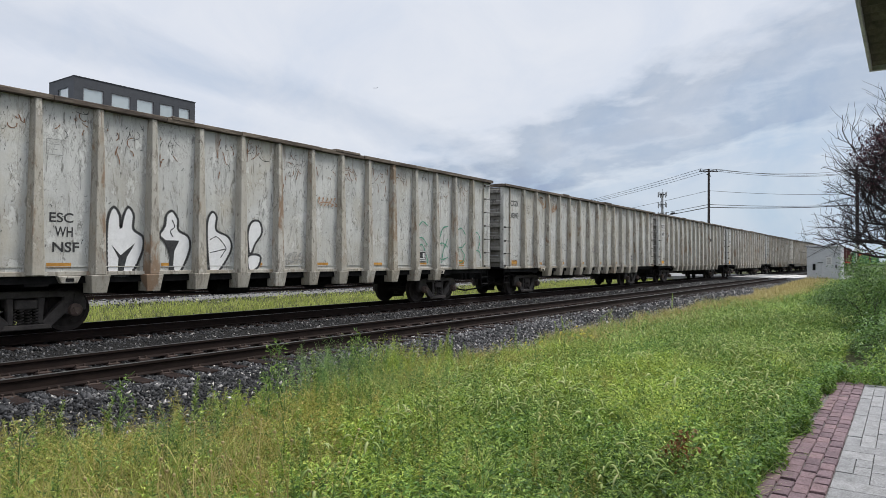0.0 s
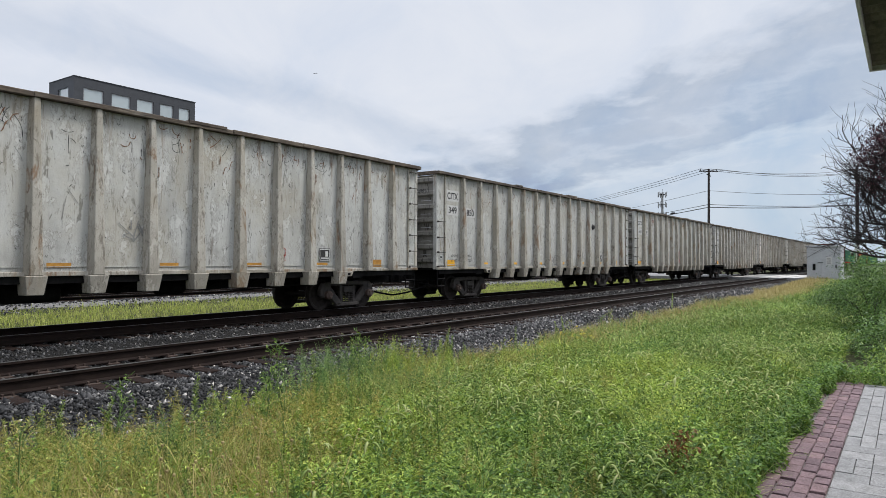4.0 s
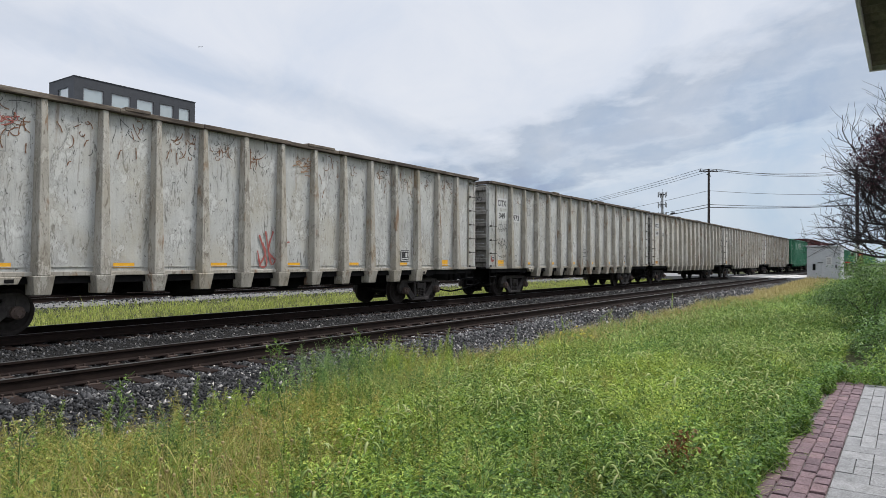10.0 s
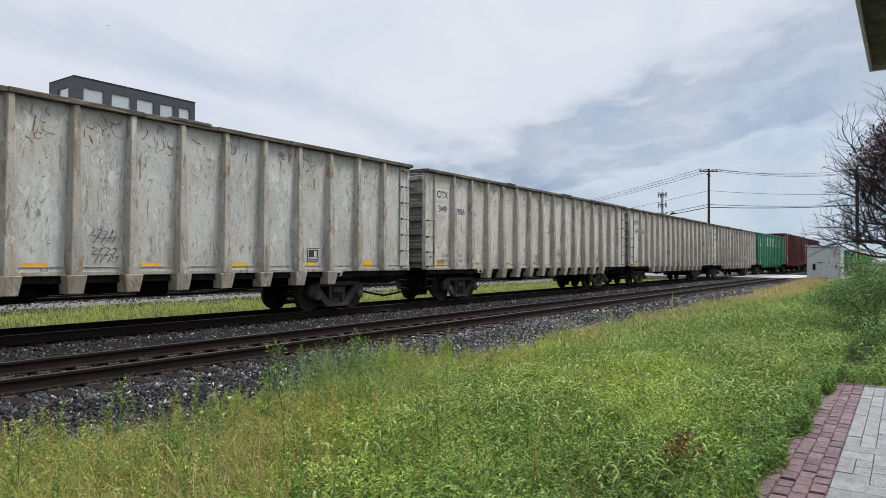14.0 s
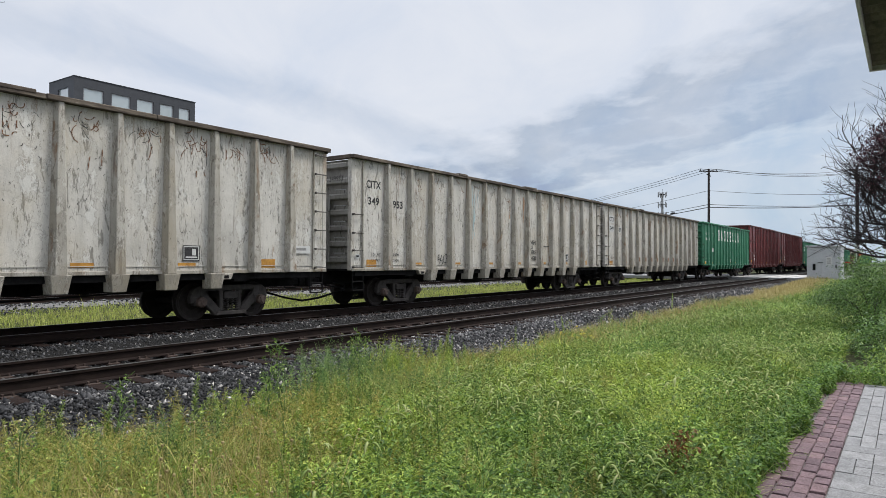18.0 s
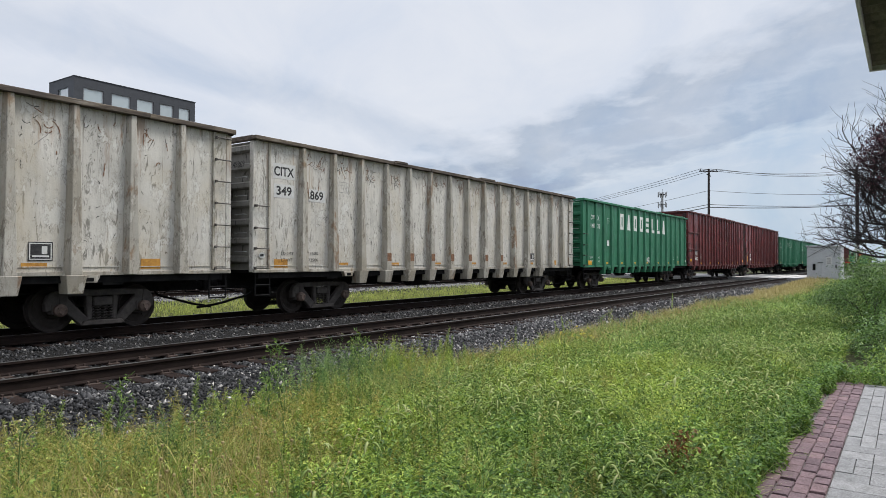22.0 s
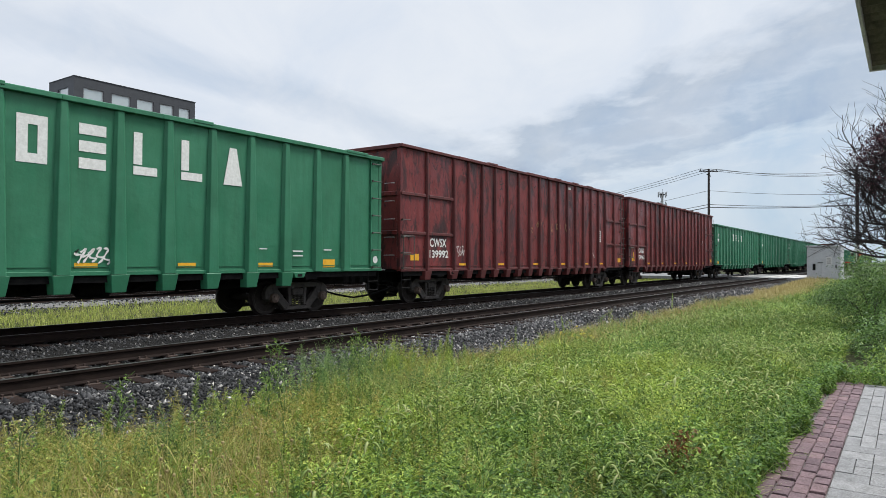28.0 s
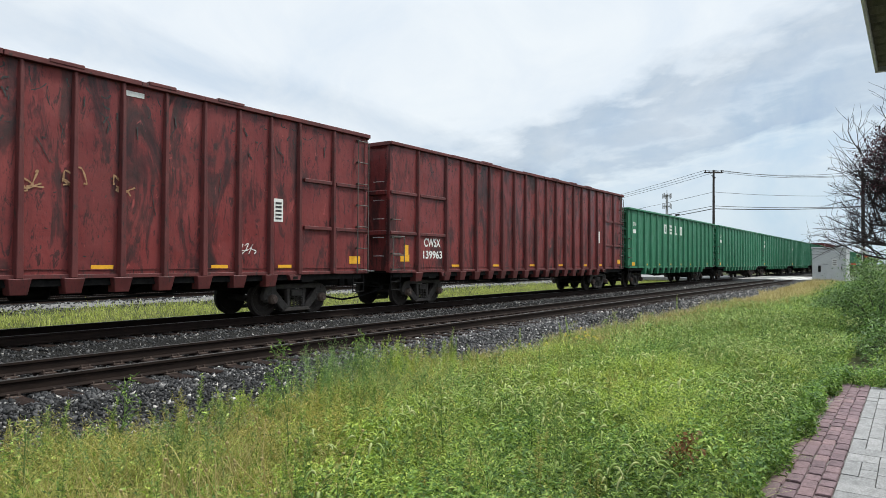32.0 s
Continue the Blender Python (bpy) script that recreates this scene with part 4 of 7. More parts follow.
def kit(st):
    """All meshes of one kind of car, made once and shared."""
    if id(st) in KIT:
        return KIT[id(st)]
    L, S, T, B = st.length, st.sheet, st.top, st.low
    k = {}
    k["side_sheet"] = Shape().box(0.0, L, -S, -S + 0.012, B, T - 0.06).mesh("side_sheet", st.skin)
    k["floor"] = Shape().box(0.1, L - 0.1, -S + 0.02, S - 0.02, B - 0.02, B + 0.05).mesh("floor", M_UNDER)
    ov = st.depth * 0.62 + 0.03
    rng = random.Random(int(L * 100))
    k["rim"] = []
    cuts = [-0.05] + [p + rng.uniform(-0.4, 0.4) for p in st.posts[1:-1:2]] + [L + 0.05]
    rough = 0.0 if st.skin is M_GREEN else 1.0
    for a, b in zip(cuts, cuts[1:]):
        dy, dz = rough * rng.uniform(-0.016, 0.012), rough * rng.uniform(-0.018, 0.010)
        chord = Shape().box(a, b, -S - ov + dy, -S + 0.09, T - 0.11 + dz * 0.5, T + dz)
        if rng.random() < 0.35:  # worn cap pieces on the rim
            x = rng.uniform(a, max(a, b - 1.2))
            chord.box(x, x + rng.uniform(0.5, 1.1), -S - ov - 0.012 + dy, -S + 0.1, T - 0.05, T + 0.03)
        k["rim"].append(chord.mesh("top_chord", st.chord, 0.012))
    k["end_chord"] = Shape().box(-0.07, 0.07, -S - 0.02, S + 0.02, T - 0.13, T - 0.005).mesh("end_chord", st.chord, 0.012)
    k["side_sill"] = Shape().box(0, L, -S - 0.05, -S + 0.0, B - 0.015, B + 0.07).mesh("side_sill", st.post, 0.008)
    k["seam_bar"] = Shape().box(0.05, L - 0.05, -S - 0.018, -S - 0.001, B + 0.155, B + 0.172).mesh("seam_bar", st.skin)
    k["posts"] = []
    for i, x in enumerate(st.posts):
        ft = st.foot if st.feet[0] <= i + 1 <= st.feet[1] else None
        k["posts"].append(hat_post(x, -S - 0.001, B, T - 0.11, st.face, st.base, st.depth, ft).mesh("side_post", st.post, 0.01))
    k["edge_bars"] = Shape().box(st.edge - 0.03, st.edge + 0.03, -S - 0.05, -S - 0.001, B + 0.075, T - 0.115).mesh("edge_bar", st.post, 0.006) if st.edge else None
    k["corner"] = Shape().box(-0.02, 0.14, -S - 0.012, -S + 0.14, B, T - 0.13).mesh("corner_post", st.skin, 0.015)
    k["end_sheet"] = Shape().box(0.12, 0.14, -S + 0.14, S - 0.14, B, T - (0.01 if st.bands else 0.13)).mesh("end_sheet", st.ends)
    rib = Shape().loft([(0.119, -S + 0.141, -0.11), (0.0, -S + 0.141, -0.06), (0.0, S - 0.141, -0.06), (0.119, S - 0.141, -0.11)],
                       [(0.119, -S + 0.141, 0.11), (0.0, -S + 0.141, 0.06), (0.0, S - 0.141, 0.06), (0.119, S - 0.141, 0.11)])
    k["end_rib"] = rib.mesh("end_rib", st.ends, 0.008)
    k["end_panel"] = (Shape().box(0.06, 0.12, -S + 0.145, S - 0.145, B + 0.05, T - 0.2) if st.bands else Shape().box(-0.05, 0.0, -0.62, 0.95, B + 0.25, T - 1.15)).mesh("end_panel", st.ends, 0.01)
    if st.bands:
        rail_ = Shape()
        for x in (0.06, 0.62):
            rail_.tube([(x, -S - 0.10, B + 0.05), (x, -S - 0.10, B + 1.15)], 0.018, 5)
        for z in (0.55, 1.15):
            rail_.tube([(0.06, -S - 0.10, B + z), (0.62, -S - 0.10, B + z)], 0.018, 5)
        rail_.tube([(0.06, -S - 0.10, B + 1.15), (0.06, -S, B + 1.15)], 0.018, 5)
        k["handrail"] = rail_.mesh("handrail", M_IRON)
        rig = Shape().tube([(3.6, -1.12, 0.70), (9.0, -1.12, 0.66), (14.4, -1.12, 0.70)], 0.02, 5)
        for x in (3.9, 6.2, 6.5, 9.0, 11.6, 14.1):
            rig.tube([(x, -1.12, 0.67), (x + 0.05, -1.12, B - 0.03)], 0.016, 5)
        k["brake_rigging"] = rig.mesh("brake_rigging", M_UNDER)
        k["ladder_stile"] = Shape().tube([(0, -S - 0.10, B), (0, -S - 0.10, T - 0.3)], 0.016, 5).mesh("ladder_stile", M_IRON)
        k["end_platform"] = Shape().box(-0.22, 0.0, -0.9, 0.9, B + 0.02, B + 0.06).mesh("end_platform", M_GALV, 0.008)
        k["bands"] = [Shape().box(a, b, -S - 0.07, -S - 0.001, z - 0.05, z + 0.05).mesh("band", st.post, 0.01)
                      for z in st.bands for a, b in ((-0.01, 1.33), (1.51, 2.97), (17.86, 18.89), (19.07, L))]
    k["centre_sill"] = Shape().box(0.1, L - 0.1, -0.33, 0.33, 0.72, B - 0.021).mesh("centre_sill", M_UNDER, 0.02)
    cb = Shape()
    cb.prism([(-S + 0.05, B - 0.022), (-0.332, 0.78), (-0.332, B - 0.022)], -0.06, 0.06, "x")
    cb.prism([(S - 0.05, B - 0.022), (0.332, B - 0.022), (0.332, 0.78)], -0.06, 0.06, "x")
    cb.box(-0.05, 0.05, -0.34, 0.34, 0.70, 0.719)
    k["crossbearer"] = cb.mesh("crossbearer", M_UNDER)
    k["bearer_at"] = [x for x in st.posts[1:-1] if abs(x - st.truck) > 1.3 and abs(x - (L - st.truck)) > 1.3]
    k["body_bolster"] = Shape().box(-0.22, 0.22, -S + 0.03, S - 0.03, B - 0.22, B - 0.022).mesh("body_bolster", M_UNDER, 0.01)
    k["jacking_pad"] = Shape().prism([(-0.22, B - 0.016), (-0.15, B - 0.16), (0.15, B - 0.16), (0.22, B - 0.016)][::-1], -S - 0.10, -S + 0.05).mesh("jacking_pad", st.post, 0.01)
    # no opening is cut: a black plate on the pad paints the hole's shade
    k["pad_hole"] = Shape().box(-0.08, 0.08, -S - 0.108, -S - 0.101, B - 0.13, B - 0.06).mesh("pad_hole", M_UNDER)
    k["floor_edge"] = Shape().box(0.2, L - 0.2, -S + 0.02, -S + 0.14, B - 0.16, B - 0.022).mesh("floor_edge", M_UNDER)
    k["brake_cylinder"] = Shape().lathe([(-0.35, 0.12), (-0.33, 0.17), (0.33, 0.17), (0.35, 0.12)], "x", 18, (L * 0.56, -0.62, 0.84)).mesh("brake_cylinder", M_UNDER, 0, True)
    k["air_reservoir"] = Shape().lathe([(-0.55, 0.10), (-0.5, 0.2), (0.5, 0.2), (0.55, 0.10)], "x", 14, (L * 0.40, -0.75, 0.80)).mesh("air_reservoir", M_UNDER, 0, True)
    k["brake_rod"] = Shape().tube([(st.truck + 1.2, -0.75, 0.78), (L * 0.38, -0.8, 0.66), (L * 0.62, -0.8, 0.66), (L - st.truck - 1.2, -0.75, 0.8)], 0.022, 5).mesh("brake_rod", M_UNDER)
    c = Shape().box(-0.46, 0.25, -0.09, 0.09, 0.72, 0.92).box(-0.50, -0.26, -0.20, 0.16, 0.70, 0.98).box(-0.24, -0.02, -0.14, 0.14, 0.74, 0.94)
    k["coupler"] = c.mesh("coupler", M_UNDER, 0.03)
    hose = curve_pts([(0.16, -0.60, 0.78), (0.46, -0.66, 0.76), (0.62, -0.68, 0.66), (0.46, -0.66, 0.55), (0.14, -0.58, 0.46), (-0.2, -0.36, 0.34), (-0.56, 0.0, 0.25)], 6)
    k["air_hose"] = Shape().tube(hose, 0.032, 7).mesh("air_hose", M_UNDER, 0, True)
    bar = Shape().tube([(-0.28, -0.22, 0.80), (-0.06, -0.5, 0.72), (-0.03, -1.1, 0.66), (-0.03, -1.3, 0.58)], 0.017, 5)
    k["uncoupling_lever"] = bar.mesh("uncoupling_lever", M_UNDER)
    st_ = Shape()
    for a, b in (((0.1, B), (0.1, 0.58)), ((0.56, B), (0.56, 0.58)), ((0.1, 0.58), (0.56, 0.58)), ((0.1, 0.84), (0.56, 0.84))):
        st_.tube([(a[0], -S + 0.02, a[1]), (b[0], -S + 0.02, b[1])], 0.02, 5)
    k["step"] = st_.mesh("stirrup_step", M_UNDER)
    r = Shape()
    e = st.edge if st.edge else 0.5
    r.tube([(0.04, -S - 0.012, 0), (0.06, -S - 0.10, 0), (e - 0.07, -S - 0.10, 0), (e - 0.02, -S - 0.05, 0)], 0.016, 6)
    r.box(0.02, 0.06, -S - 0.10, -S - 0.012, -0.03, 0.03)
    k["rung"] = r.mesh("rung", M_IRON)
    k["end_grab"] = Shape().tube([(0.0, -S + 0.24, 0), (-0.08, -S + 0.26, 0), (-0.08, -S + 0.62, 0), (0.0, -S + 0.64, 0)], 0.012, 5).mesh("end_grab", M_GALV)
    KIT[id(st)] = k
    return k


def marks(car, st, items):
    """Painted or stuck-on marks of the near side: (name, mesh, x, z, label)."""
    for i, (name, me, x, z, label) in enumerate(items):
        part(name, me, car, pose(x, -st.sheet - 0.0035 - 0.0012 * i, z), label)


def build_car(st, label, group, reflectors=None, dirty=True):
    k = kit(st)
    L, S, T, B = st.length, st.sheet, st.top, st.low
    car = tagged(new("gondola_car"), label, "rail car", group)
    flip = pose(L, 0, 0, 0, 0, 180)
    for m in (None, flip):
        part("side_sheet", k["side_sheet"], car, m)
        for me in k["rim"]:
            part("top_chord", me, car, m, "worn length of the rim")
        part("end_chord", k["end_chord"], car, m)
        part("side_sill", k["side_sill"], car, m)
        part("end_sheet", k["end_sheet"], car, m)
        part("seam_bar", k["seam_bar"], car, m)
        part("end_panel", k["end_panel"], car, m)
        part("coupler", k["coupler"], car, m)
        part("air_hose", k["air_hose"], car, m, "drooping black air hose")
        part("uncoupling_lever", k["uncoupling_lever"], car, m)
        for me in k["posts"]:
            part("side_post", me, car, m)
        n = 7
        for j in range(n):
            z = B + 0.32 + j * (T - B - 0.62) / (n - 1)
            if not st.bands or j in (2, 4):
                part("end_rib", k["end_rib"], car, (m or Matrix()) @ pose(0, 0, st.bands[j // 2 - 1] if st.bands else z))
            if j < 5:
                part("end_grab", k["end_grab"], car, (m or Matrix()) @ pose(0, 0, z + 0.2))
        part("corner_post", k["corner"], car, m)
        part("corner_post", k["corner"], car, (m or Matrix()) @ pose(0, 0, 0) @ Matrix.Translation((0, 2 * S - 0.128, 0)))
        part("stirrup_step", k["step"], car, m)
        part("stirrup_step", k["step"], car, (m or Matrix()) @ Matrix.Translation((L - 0.66, 0, 0)))
        if k["edge_bars"]:
            part("edge_bar", k["edge_bars"], car, m)
            part("edge_bar", k["edge_bars"], car, (m or Matrix()) @ Matrix.Translation((L - 2 * st.edge, 0, 0)))
        if st.bands:
            part("handrail", k["handrail"], car, m, "bent dark handrail")
            for xs_ in (L - 0.5, L - 0.04):
                part("ladder_stile", k["ladder_stile"], car, (m or Matrix()) @ pose(xs_, 0, 0))
            part("end_platform", k["end_platform"], car, m)
            part("brake_rigging", k["brake_rigging"], car, m)
            for me in k["bands"]:
                part("band", me, car, m)
        for z in (B + 0.10, B + 0.60, B + 1.12, B + 1.68):
            part("rung", k["rung"], car, (m or Matrix()) @ pose(0, 0, z), "bent iron rung")
        e = st.edge if st.edge else 0.5
        for j in range(7):
            part("rung", k["rung"], car, (m or Matrix()) @ pose(L - e - 0.01, 0, B + 0.10 + j * (T - B - 0.35) / 6), "bent iron rung")
    for nm in ("floor", "centre_sill", "brake_cylinder", "air_reservoir", "brake_rod"):
        part(nm, k[nm], car)
    for x in k["bearer_at"]:
        part("crossbearer", k["crossbearer"], car, pose(x, 0, 0))
    for x in (st.truck, L - st.truck):
        part("body_bolster", k["body_bolster"], car, pose(x, 0, 0))
        pad = part("jacking_pad", k["jacking_pad"], car, pose(x + (0.55 if x < L / 2 else -0.55), 0, 0))
        part("pad_hole", k["pad_hole"], pad)
    part("floor_edge", k["floor_edge"], car)
    part("floor_edge", k["floor_edge"], car, flip)
    add_truck(car, st.truck)
    add_truck(car, L - st.truck)
    ry = M_DIRTYELLOW if dirty else M_YELLOW
    big, small = plate(0, 0.46, 0, 0.22, ry, name="reflector"), plate(0, 0.46, 0, 0.10, ry, name="reflector")
    p = st.posts
    if st.bands:
        spots = [(0.54, 0.27, True), (3.45, 0.07, False), (6.3, 0.07, False), (9.35, 0.07, False), (12.2, 0.07, False), (15.0, 0.07, False), (17.0, 0.07, False), (L - 0.75, 0.2, True)]
    else:
        spots = [(0.68, 0.03, True), (p[1] + 0.22, 0.06, False), (p[3] + 0.25, 0.06, False), (p[5] + 0.25, 0.06, False), (p[7] + 0.25, 0.06, False), (p[9] + 0.25, 0.06, False), (p[11] + 0.25, 0.06, False), (p[13] + 0.25, 0.03, True)]
    for x, dz, tall in spots:
        part("reflector", big if tall else small, car, pose(x, -S - 0.006, B + 0.08 + dz), "yellow reflective sheet")
    return car


GREY_GROUP, GREEN_GROUP, RED_GROUP = "grey gondolas of the train", "green gondolas of the train", "red gondolas of the train"
TRAIN = []


def lettering(words, h, x, z, mat=M_STENCIL, width=None, name="stencil", label="black stencilled characters", bold=0.025):
    return (name, text_mesh(words, h, mat, width, bold), x, z, label)


def line(strokes, w, mat, x, z, label, name="spray_line"):
    return (name, ribbon([curve_pts(s, 5) if len(s) > 2 else s for s in strokes], w, mat, name), x, z, label)


def grey_marks(mark, n1, n2, ld, lt, patch=True, dx=0.0):
    out = []
    if patch:
        out += [("patch", plate(0, 0.76, 0, 0.40, M_PATCH, name="patch"), 0.63 + dx, 3.62, "clean white patch"), ("patch", plate(0, 0.70, 0, 0.36, M_PATCH, name="patch"), 0.66 + dx, 3.12, "clean white patch"),
                ("patch", plate(0, 0.64, 0, 0.34, M_PATCH, name="patch"), 1.88 + dx, 3.10, "clean white patch")]
    out += [lettering(mark, 0.25, 0.66 + dx, 3.69, width=0.68, bold=0.035), lettering(n1, 0.24, 0.74 + dx, 3.185, width=0.52, bold=0.035), lettering(n2, 0.24, 1.93 + dx, 3.155, width=0.50, bold=0.035),
            lettering("LD LMT", 0.085, 0.92, 1.61, width=0.42, bold=0.0), lettering("LT WT", 0.085, 0.92, 1.44, width=0.38, bold=0.0),
            lettering(ld, 0.085, 1.88, 1.62, width=0.36, bold=0.0), lettering(lt, 0.085, 1.88, 1.44, width=0.36, bold=0.0)]
    return out


def small_plates(x=14.9):
    out = [("placard", plate(0, 0.44, 0, 0.36, M_STENCIL, name="placard"), x, 1.45, "black and white placard"), ("print_bar", plate(0, 0.40, 0, 0.32, M_PATCH, name="print_bar"), x + 0.02, 1.47, ""),
           ("print_bar", plate(0, 0.36, 0, 0.28, M_STENCIL, name="print_bar"), x + 0.04, 1.49, ""), ("print_bar", plate(0, 0.10, 0, 0.15, M_PATCH, name="print_bar"), x + 0.24, 1.58, ""), ("print_bar", plate(0, 0.30, 0, 0.035, M_PATCH, name="print_bar"), x + 0.07, 1.52, "")]
    oval = [(0.10 * math.cos(a), 0.075 * math.sin(a)) for a in (i * math.pi / 10 for i in range(20))]
    out += [("badge", blob(oval, M_PATCH, "badge"), 0.27, 1.60, "small white oval badge"), ("print_bar", plate(-0.055, 0.055, -0.03, 0.03, M_STENCIL, name="print_bar"), 0.27, 1.60, "")]
    return out + [stencil_box(3.05, 3.45)]


def stencil_box(x, z, w=0.30, h=0.30, mat=M_GREYSPRAY):
    """Thin outlined square with two unreadable rows in it."""
    s = [[(0, 0), (w, 0)], [(0, h), (w, h)], [(0, 0), (0, h)], [(w, 0), (w, h)], [(0.05, h * 0.68), (w - 0.05, h * 0.68)], [(0.09, h * 0.36), (w - 0.1, h * 0.36)]]
    return ("stencil_box", ribbon(s, 0.016, mat, "stencil_box"), x, z, "faded stencil square")


def scribble(seed, x, z, w, h, mat, n=5, thick=0.03, label="hasty spray scribble"):
    rng = random.Random(seed)
    strokes = []
    for k in range(n):
        cx, cz = rng.uniform(0.1, 0.9) * w, rng.uniform(0.1, 0.9) * h
        strokes.append([(cx + rng.uniform(-0.35, 0.35) * w, cz + rng.uniform(-0.4, 0.4) * h) for _ in range(4)])
    return line(strokes, thick, mat, x, z, label)


def tag(seed, x, z, w, h, mat, n=5, thick=0.03, label="looping spray tag"):
    """A row of quick looping strokes, one beside the other."""
    rng = random.Random(seed)
    s = []
    for k in range(n):
        c, g = w * (k + 0.5) / n, w / n * 0.62
        s.append([(c - g * rng.uniform(0.3, 1), h * rng.uniform(0.6, 1)), (c + g * rng.uniform(0, 0.6), h * rng.uniform(0.85, 1)), (c - g * 0.5, h * rng.uniform(0.3, 0.6)), (c + g, h * rng.uniform(0.2, 0.6)), (c + g * rng.uniform(-0.4, 0.4), h * rng.uniform(0, 0.15))])
    return line(s, thick, mat, x, z, label)


def side_end(car, words, st):
    me = text_mesh(words, 0.16, M_STENCIL, 1.05, 0.0)
    part("stencil", me, car, pose(-0.004, -0.1, st.top - 0.78, 0, 0, -90), "black stencilled characters")


def scars(car, st, seed, curl=1.0, n=15):
    """Single scrape and rust marks: curls in clumps under the rim, thinner nicks and long scratches below."""
    rng = random.Random(seed)
    if st.bands:
        n, curl = 10, curl * 0.45
    dark, brown, grey = (M_STENCIL, M_RUSTDARK, M_GREYSPRAY) if not st.bands else (M_STENCIL, M_STENCIL, M_STENCIL)
    layers = {"curl": [], "rust": [], "nick": [], "long": [], "smear": []}
    for i in range(len(st.posts) - 1):
        a, b = st.posts[i] + st.base / 2 + 0.03, st.posts[i + 1] - st.base / 2 - 0.03
        if b - a < 0.3:
            continue

        def stroke(x, z, w, h, steps=6):
            """A short arc: random heading, mostly downwards, with one steady bend."""
            a0, bend, ln = rng.gauss(-1.57, 0.8), rng.gauss(0, 1.6), (w + h) * rng.uniform(0.5, 1.1)
            pts = []
            for t in range(steps):
                pts.append((min(b, max(a, x)), min(st.top - 0.13, max(st.low + 0.2, z))))
                x, z = x + math.cos(a0) * ln / steps, z + math.sin(a0) * ln / steps
                a0 += bend / steps * 1.6
            return pts
        amount = int(curl * rng.choice((3, 5, 7, 11)))
        cx, drop = rng.uniform(a + 0.15, b - 0.15), rng.uniform(0.0, 0.5)
        for k in range(amount):
            key = "rust" if rng.random() < 0.45 else "curl"
            layers[key].append(stroke(cx + rng.gauss(0, 0.2), st.top - rng.uniform(0.16, 0.5) - drop * rng.random(), 0.15, rng.uniform(0.04, 0.36)))
        for k in range(rng.choice((0, 0, 1, 2, 4)) if curl else 0):
            x, z, w, h = rng.uniform(a, b), st.top - rng.uniform(0.25, 1.2), rng.uniform(-0.12, 0.12), rng.uniform(0.08, 0.32)
            layers["smear"].append(curve_pts([(min(b, max(a, x + w * t)), z - h * t + 0.03 * math.sin(t * 5 + x)) for t in (0, 0.4, 0.7, 1)], 3))
        for k in range(n):
            z = st.low + 0.3 + (st.top - st.low - 0.6) * rng.random() ** 0.7
            layers["nick"].append(stroke(rng.uniform(a, b), z, rng.uniform(0.005, 0.06), rng.uniform(0.02, 0.13), 3))
        for k in range(rng.choice((0, 1, 1, 2))):
            x, z, lean = rng.uniform(a, b), rng.uniform(st.low + 1.2, st.top - 0.4), rng.uniform(-0.09, 0.09)
            h = rng.uniform(0.2, 0.6)
            layers["long"].append(curve_pts([(min(b, max(a, x + lean * t + rng.gauss(0, 0.012))), z - h * t / 3) for t in range(4)], 3))
    wide = 1.7 if st.bands else 1.0
    for j, (key, w, mat) in enumerate((("curl", 0.015, dark), ("rust", 0.024, brown), ("nick", 0.014, dark), ("long", 0.013, grey), ("smear", 0.026, M_RUSTDARK if not st.bands else dark))):
        if layers[key]:
            part("scrape_layer", ribbon(layers[key], w * wide, mat, "scrape_layer"), car, pose(0, -st.sheet - 0.002 - 0.0025 * j, 0), "scattered scrapes and rust runs")["kind"] = "stuff"


def add(st, x0, label, group, items=(), end=None, dirty=True, seed=None, curl=1.0):
    car = build_car(st, label, group, dirty=dirty)
    if items:
        marks(car, st, items)
    if end:
        side_end(car, end, st)
    if seed is not None:
        scars(car, st, seed, curl)
    TRAIN.append((car, x0))
    return car


def ghost(dx, z, pts, fill=M_SILVER):
    """Filled throw-up with a black outline."""
    o = curve_pts(pts + [pts[0]], 6)
    return [("spray_fill", blob(o[:-1], fill), dx, z, "pale filled graffiti shape"), line([o], 0.075, M_STENCIL, dx, z, "black graffiti outline")]


